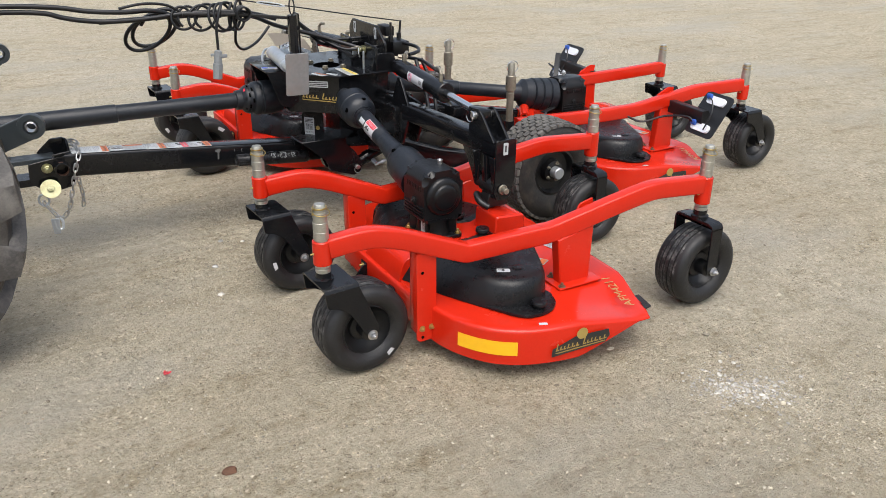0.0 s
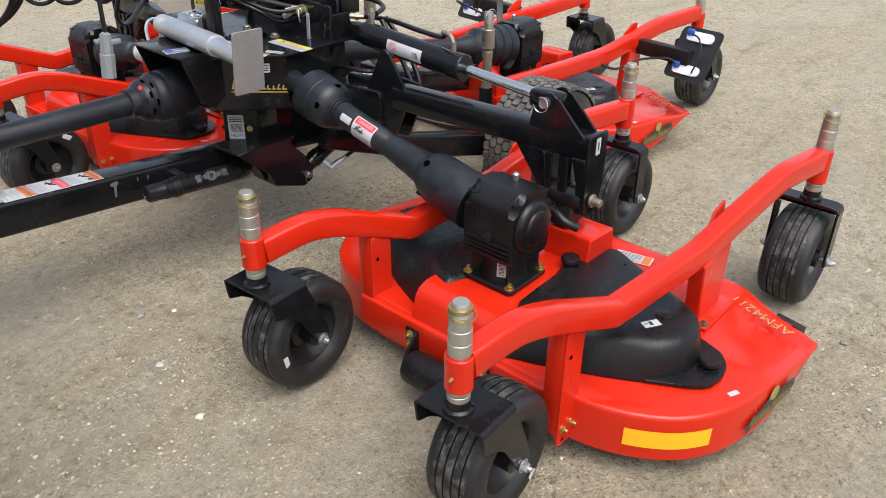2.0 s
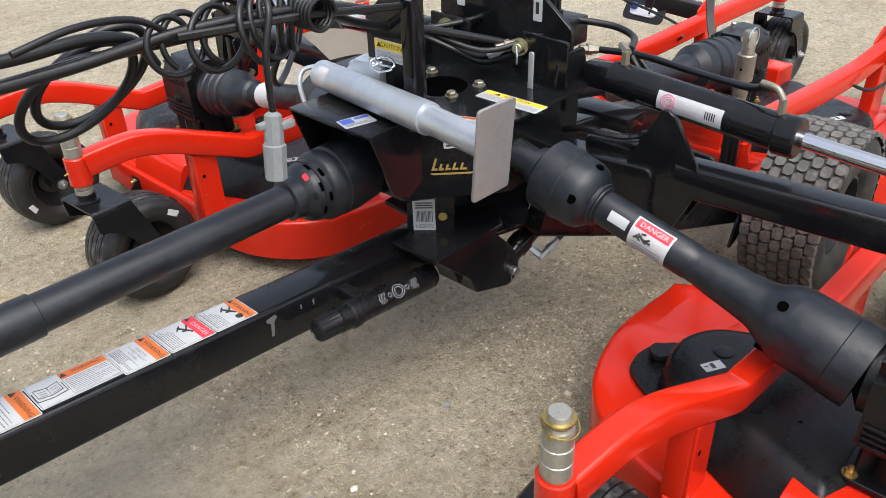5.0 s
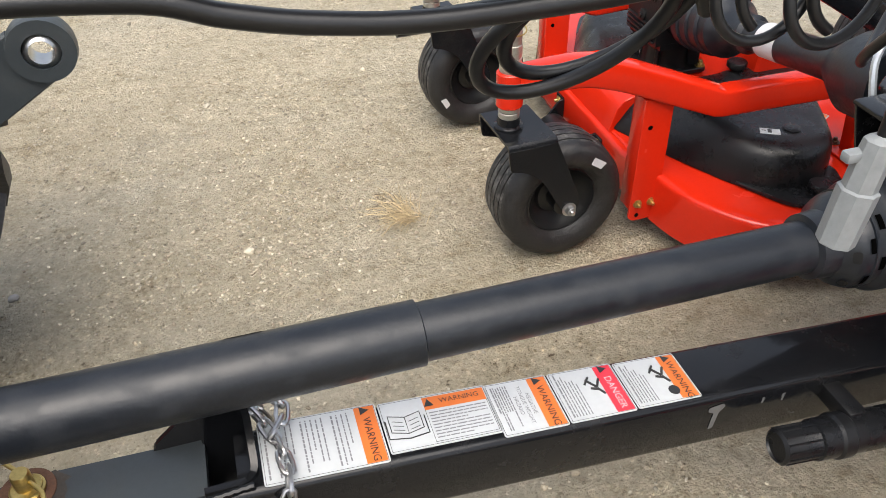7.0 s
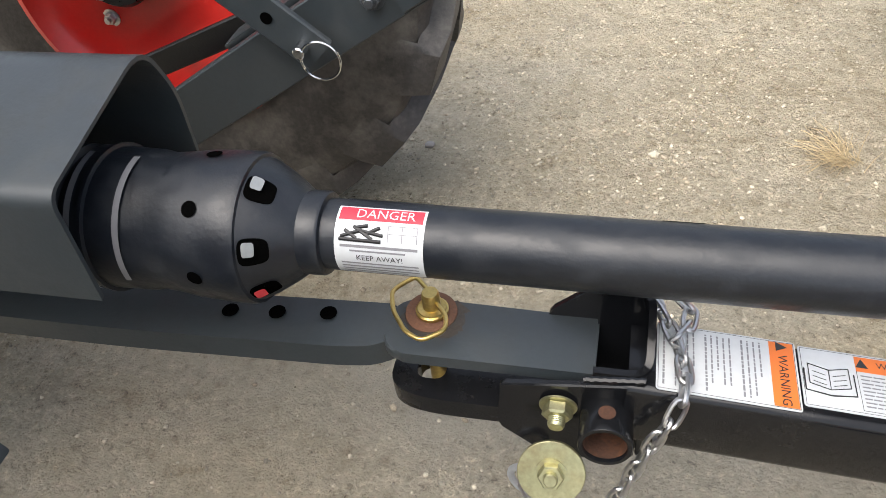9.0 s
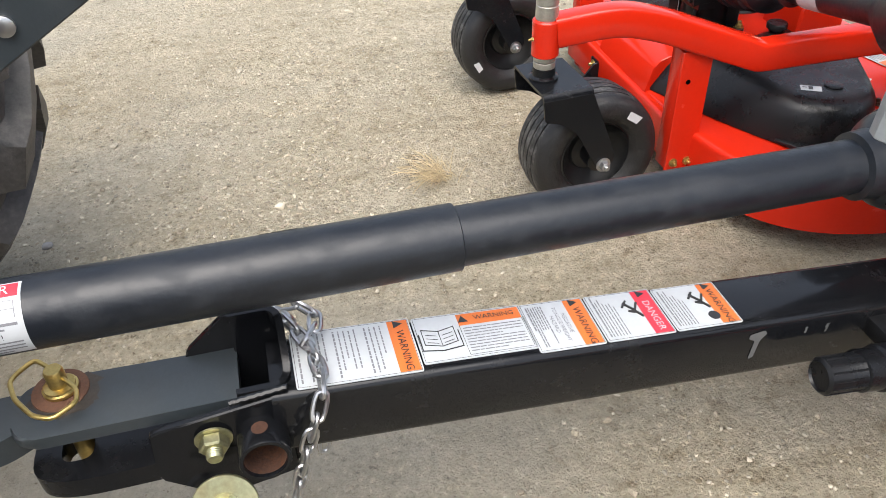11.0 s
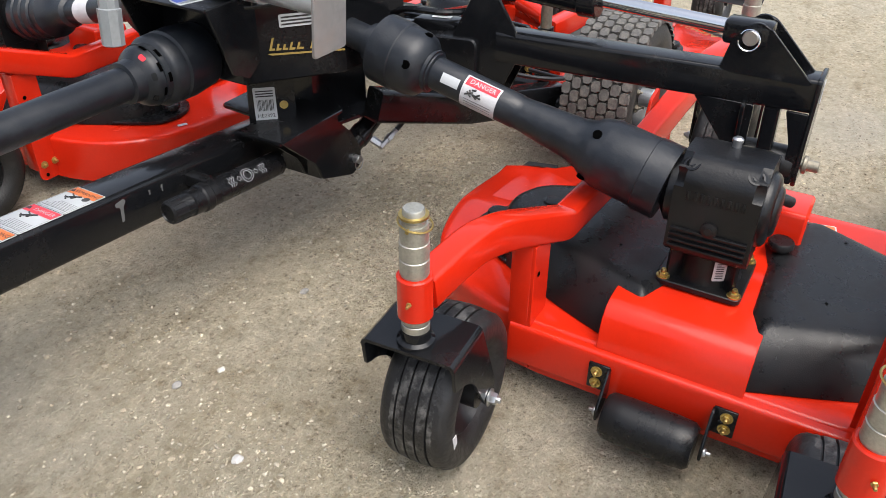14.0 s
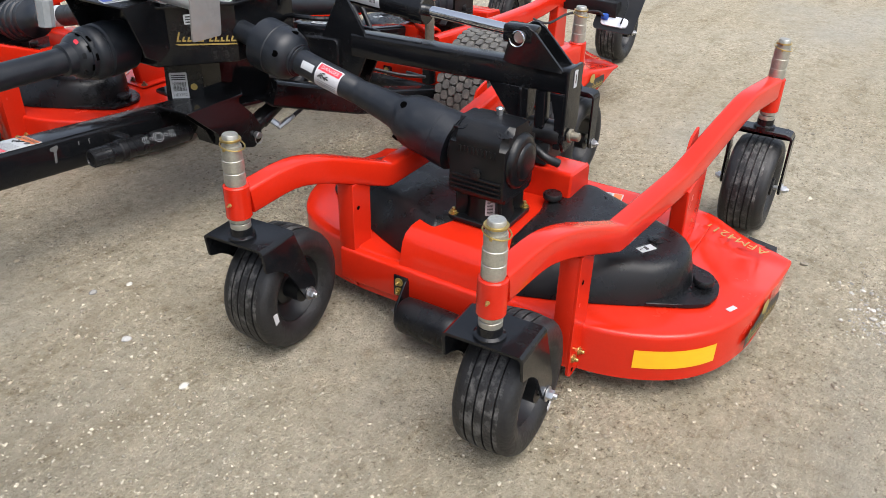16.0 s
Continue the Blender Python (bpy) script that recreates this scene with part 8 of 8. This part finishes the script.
# lower links
for (e0, e1, nm) in (((-0.80, 4.60, 0.240), (0.225, 4.67, 0.840), "far"), ((-0.72, 3.78, 0.36), (0.27, 3.60, 0.752), "near")):
    e0, e1 = Vector(e0), Vector(e1)
    d = (e1 - e0).normalized()
    b = bm_new()
    sweep(b, [e0, e0.lerp(e1, 0.80)], rrect(0.022, 0.108, 0.003, 1))
    link = part("lower_link", b, tractor_grey, tractor, "dark grey flat lower link")
    b = bm_new()
    uu, vv, _ = frame_of(d)
    sweep(b, [e0.lerp(e1, 0.765) - uu * 0.020, e1 - d * 0.02 - uu * 0.020], rrect(0.018, 0.090, 0.003, 1))
    lathe(b, [(0.026, -0.018), (0.046, -0.018), (0.048, 0.0), (0.046, 0.018), (0.026, 0.018)], e1 - uu * 0.02, uu, 28, capped=False, closed=True)
    part("link_end", b, tractor_grey, link)
    b = bm_new()
    lathe(b, [(0.017, -0.02), (0.026, -0.012), (0.030, 0.0), (0.026, 0.012), (0.017, 0.02)], e1 - uu * 0.02, uu, 24, capped=False, closed=True)
    part("link_ball", b, bolt_steel, link)
    b = bm_new()
    hexbolt(b, e0.lerp(e1, 0.735) - uu * 0.012, -uu, 0.016, 0.018, 1.35)
    part("link_bolt", b, dark_bolt, link)
    b = bm_new()
    lathe(b, [(0.014, 0.0), (0.014, 0.006), (0.012, 0.008)], e0.lerp(e1, 0.812) - uu * 0.029, -uu, 24)
    part("link_rivet", b, bolt_steel, link)
    b = bm_new()
    lathe(b, [(0.016, 0.0), (0.016, 0.006), (0.013, 0.008)], e0.lerp(e1, 0.875) - uu * 0.029, -uu, 24)
    part("link_rivet", b, bolt_steel, link)
    for s in (0.425, 0.520):
        b = bm_new()
        at = e0.lerp(e1, s) + uu * 0.10 + Vector((0, 0, 0.095)) if nm == "near" else Vector((-0.262 if s < 0.5 else -0.178, 4.76, 0.640 if s < 0.5 else 0.691))
        hexbolt(b, at, (0.1, -0.5, 0.9), 0.011, 0.022, 1.3)
        part("link_nut", b, spacer_steel, link)
    b = bm_new()
    if nm == "near":
        box(b, e0.lerp(e1, 0.47) + uu * 0.06 + Vector((0, 0, 0.070)), (0.22, 0.11, 0.03), 0.004, Matrix.Rotation(radians(-30), 3, "Y"))
    else:
        box(b, (-0.20, 4.735, 0.655), (0.34, 0.13, 0.014), 0.004, Matrix.Rotation(radians(-31), 3, "Y"))
    part("link_bracket", b, tractor_grey, link)
# lift link with its ring pin
b = bm_new()
L0, L1 = Vector((-0.151, 4.585, 0.628)), Vector((-0.285, 4.565, 0.768))
sweep(b, [L0 + (L0 - L1).normalized() * 0.03, L1], rrect(0.064, 0.014, 0.003, 1), up=(0, -1, 0.15))
cyl(b, L1 - (L1 - L0) * 0.1, L1 + (L1 - L0) * 1.5, 0.015, n=16)
lift = part("lift_link", b, tractor_grey, tractor, "dark grey lift link with a threaded rod")
b = bm_new()
cyl(b, L0 + Vector((0, -0.035, 0)), L0 + Vector((0, 0.02, 0)), 0.010, n=16, bevel=0.002)
wire(b, [L0 + Vector((0.035 + 0.033 * math.cos(a), -0.032, -0.012 + 0.033 * math.sin(a))) for a in np.linspace(0, 2 * math.pi, 29)[:-1]], 0.0020, 6, closed=True)
part("ring_pin", b, chrome, lift)
b = bm_new()
cyl(b, L0.lerp(L1, 0.36) + Vector((0, -0.0075, 0)), L0.lerp(L1, 0.36) + Vector((0, -0.0085, 0)), 0.010, n=18)
part("link_hole", b, void_black, lift)
b = bm_new()
sweep(b, [(-0.80, 4.76, 0.385), (-0.20, 4.735, 0.632)], rrect(0.016, 0.050, 0.003, 1))
part("stabiliser_bar", b, black_matt, tractor, "black flat stabiliser bar")
# shaft shield
b = bm_new()
arc = bent([Vector((0, 4.279, 0.60)), Vector((0, 4.281, 0.73)), Vector((0, 4.245, 0.812)), Vector((0, 4.020, 0.766)), Vector((0, 4.018, 0.62))], [0.03, 0.045, 0.02], 5)
rows = []
for x, k in ((-0.72, 0.0), (-0.19, 0.0), (-0.19, 0.006), (-0.72, 0.006)):
    mid = Vector((0, 4.15, 0.68))
    rows.append([b.verts.new(Vector((x, p.y, p.z)) - Vector((0, p.y - mid.y, p.z - mid.z)).normalized() * k) for p in arc])
for r0, r1 in zip(rows, rows[1:]):
    for i in range(len(arc) - 1):
        b.faces.new((r0[i], r0[i + 1], r1[i + 1], r1[i]))
shield = part("shaft_shield", b, tractor_grey, tractor, "dark grey arched shaft shield")
m = plane_at((-0.256, 4.138, 0.7818), (1, 0, 0), (0, 0.98, 0.20)) @ Matrix.Translation((0, 0, -0.0085)) @ Matrix.Scale(1.2, 4, (1, 0, 0)) @ Matrix.Scale(1.3, 4, (0, 1, 0))
b = bm_new()
plate(b, round_outline([(-0.05, -0.05), (0.05, -0.05), (0.05, 0.05), (-0.05, 0.05)], 0.004, 2), 0.0012, m @ Matrix.Translation((0, 0, 0.012)), 0)
d = part("shield_decal", b, decal_ink, shield, "black shield decal with an orange bar")
b = bm_new()
patch(b, m, -0.046, -0.046, -0.02, 0.046, 0.0135)
part("orange_bar", b, decal_orange, d)
b = bm_new()
bars(b, m, -0.012, -0.044, 0.046, 0.044, 8, 3, 0.0135)
part("print_bars", b, decal_white, d)

# ---- small things on the ground and on the wheels ----
rnd = random.Random(12)
tuft = thing("dry_grass_tuft", "small tuft of dry straw lying on the dirt", "grass", (0.85, 5.21, 0.0))
b = bm_new()
for i in range(90):
    a = rnd.gauss(2.6, 0.9)
    ln = rnd.uniform(0.04, 0.13)
    p = Vector((0.87 + rnd.gauss(0, 0.02), 5.20 + rnd.gauss(0, 0.018), 0.004))
    q = p + Vector((math.cos(a) * ln, math.sin(a) * ln, rnd.uniform(0.002, 0.035)))
    mid = p.lerp(q, 0.5) + Vector((0, 0, rnd.uniform(0.004, 0.02)))
    wire(b, [p, mid, q], 0.0009, 4)
part("straw", b, straw, tuft, kind="stuff")
scrap = thing("red_scrap", "small scrap of red plastic on the dirt", "litter", (0.501, 2.886, 0.0))
b = bm_new()
for i in range(7):
    plate(b, round_outline([(-0.012, -0.003), (0.010, -0.004), (0.006, 0.003), (-0.008, 0.003)], 0.001, 1), 0.001, pose(0.501 + rnd.uniform(-0.008, 0.008), 2.886 + rnd.uniform(-0.008, 0.008), 0.006, rnd.uniform(-30, 30), rnd.uniform(-30, 30), rnd.uniform(0, 180)), 0)
part("scrap_piece", b, decal_red, scrap)
clod = thing("dark_clod", "dark flat clod of earth on the dirt", "stone", (0.55, 2.276, 0.0))
b = bm_new()
bmesh.ops.create_icosphere(b, subdivisions=2, radius=1.0)
for v in b.verts:
    k = 1 + 0.3 * noise.noise(v.co * 1.7)
    v.co = Vector((0.55 + v.co.x * 0.024 * k, 2.276 + v.co.y * 0.016 * k, 0.004 + v.co.z * 0.012 * k))
part("clod_body", b, rust, clod)


def pebble(x, y, r, mat, label, seed):
    t = thing("pebble", label, "stone", (x, y, 0.0), group="loose pebbles")
    bb = bm_new()
    bmesh.ops.create_icosphere(bb, subdivisions=2, radius=1.0)
    for v in bb.verts:
        k = 1 + 0.35 * noise.noise(v.co * 1.3 + Vector((seed, 0, 0)))
        v.co = Vector((x + v.co.x * r * 1.25 * k, y + v.co.y * r * k, relief_at(x, y) + r * 0.35 + v.co.z * r * 0.62 * k))
    part("stone", bb, mat, t)


for i, (x, y, r, mat, label) in enumerate(((0.882, 3.669, 0.0115, pale_pebble, "smooth white pebble lying on the dirt"), (0.981, 3.944, 0.0105, grey_pebble, "smooth grey pebble lying on the dirt"), (1.416, 3.918, 0.0100, grey_pebble, "rounded grey-brown pebble lying on the dirt"), (1.072, 3.893, 0.0085, pale_stone, "pale rough pebble lying on the dirt"), (0.829, 3.386, 0.0110, pale_stone, "pale rough pebble lying on the dirt"), (-0.153, 5.191, 0.0120, grey_pebble, "rounded grey-brown pebble lying on the dirt"), (0.429, 5.199, 0.0125, stone_mat, "rough tan stone lying on the dirt"))):
    pebble(x, y, r, mat, label, i * 3.7)


def wheel_patch(base, idx, yaw, ang, rad, w, h, label):
    """A paper sticker on a tyre's near side."""
    (x, y), kind = CASTORS[idx]
    turn = Matrix.Translation((x + base.x, y + base.y, 0)) @ Matrix.Rotation(radians(yaw), 4, "Z")
    a = radians(ang)
    c = turn @ Vector((0.128 + rad * math.cos(a), -0.0752, 0.165 + rad * math.sin(a)))
    m = plane_at(c, turn.to_3x3() @ Vector((-math.sin(a), 0, math.cos(a))), turn.to_3x3() @ Vector((-math.cos(a), 0, -math.sin(a))))
    t = thing("tyre_sticker", label, "sticker", c, group="tyre stickers")
    b = bm_new()
    plate(b, [(-w / 2, -h / 2), (w / 2, -h / 2 + 0.003), (w / 2 - 0.004, h / 2), (-w / 2 + 0.003, h / 2 - 0.002)], 0.001, m, 0)
    part("sticker_film", b, paper_white, t)


wheel_patch(Vector((0, 0)), 0, 3, -52, 0.125, 0.030, 0.018, "torn white sticker on a black tyre")
wheel_patch(Vector((0, 0)), 1, 6, 188, 0.125, 0.036, 0.018, "white printed sticker on a black tyre")
wheel_patch(FAR, 0, 3, 52, 0.130, 0.040, 0.022, "white torn sticker on a black tyre")
wheel_patch(FAR, 1, 6, 205, 0.130, 0.036, 0.020, "white torn sticker on a black tyre")
# top of a black arched guard, sky reflection painted into its colour
board = thing("arch_guard", "arched black guard by the far shaft, its sky reflection painted brown-grey", "board", (1.53, 4.30, 0.85))
b = bm_new()
rows = []
for i in range(9):
    t = i / 8
    p = Vector((1.435 + 0.185 * t, 4.315 - 0.03 * t, 0.862 - 0.040 * t + 0.014 * math.sin(t * math.pi)))
    rows.append([b.verts.new(p + Vector((-0.01 * k, 0.08 * k, 0.045 * k - 0.012 * k * k))) for k in (-0.5, 0, 0.6)])
for r0, r1 in zip(rows, rows[1:]):
    for i in range(2):
        b.faces.new((r0[i], r0[i + 1], r1[i + 1], r1[i]))
bmesh.ops.solidify(b, geom=list(b.faces), thickness=0.003)
part("arch_guard_sheet", b, guard_sheen, board)
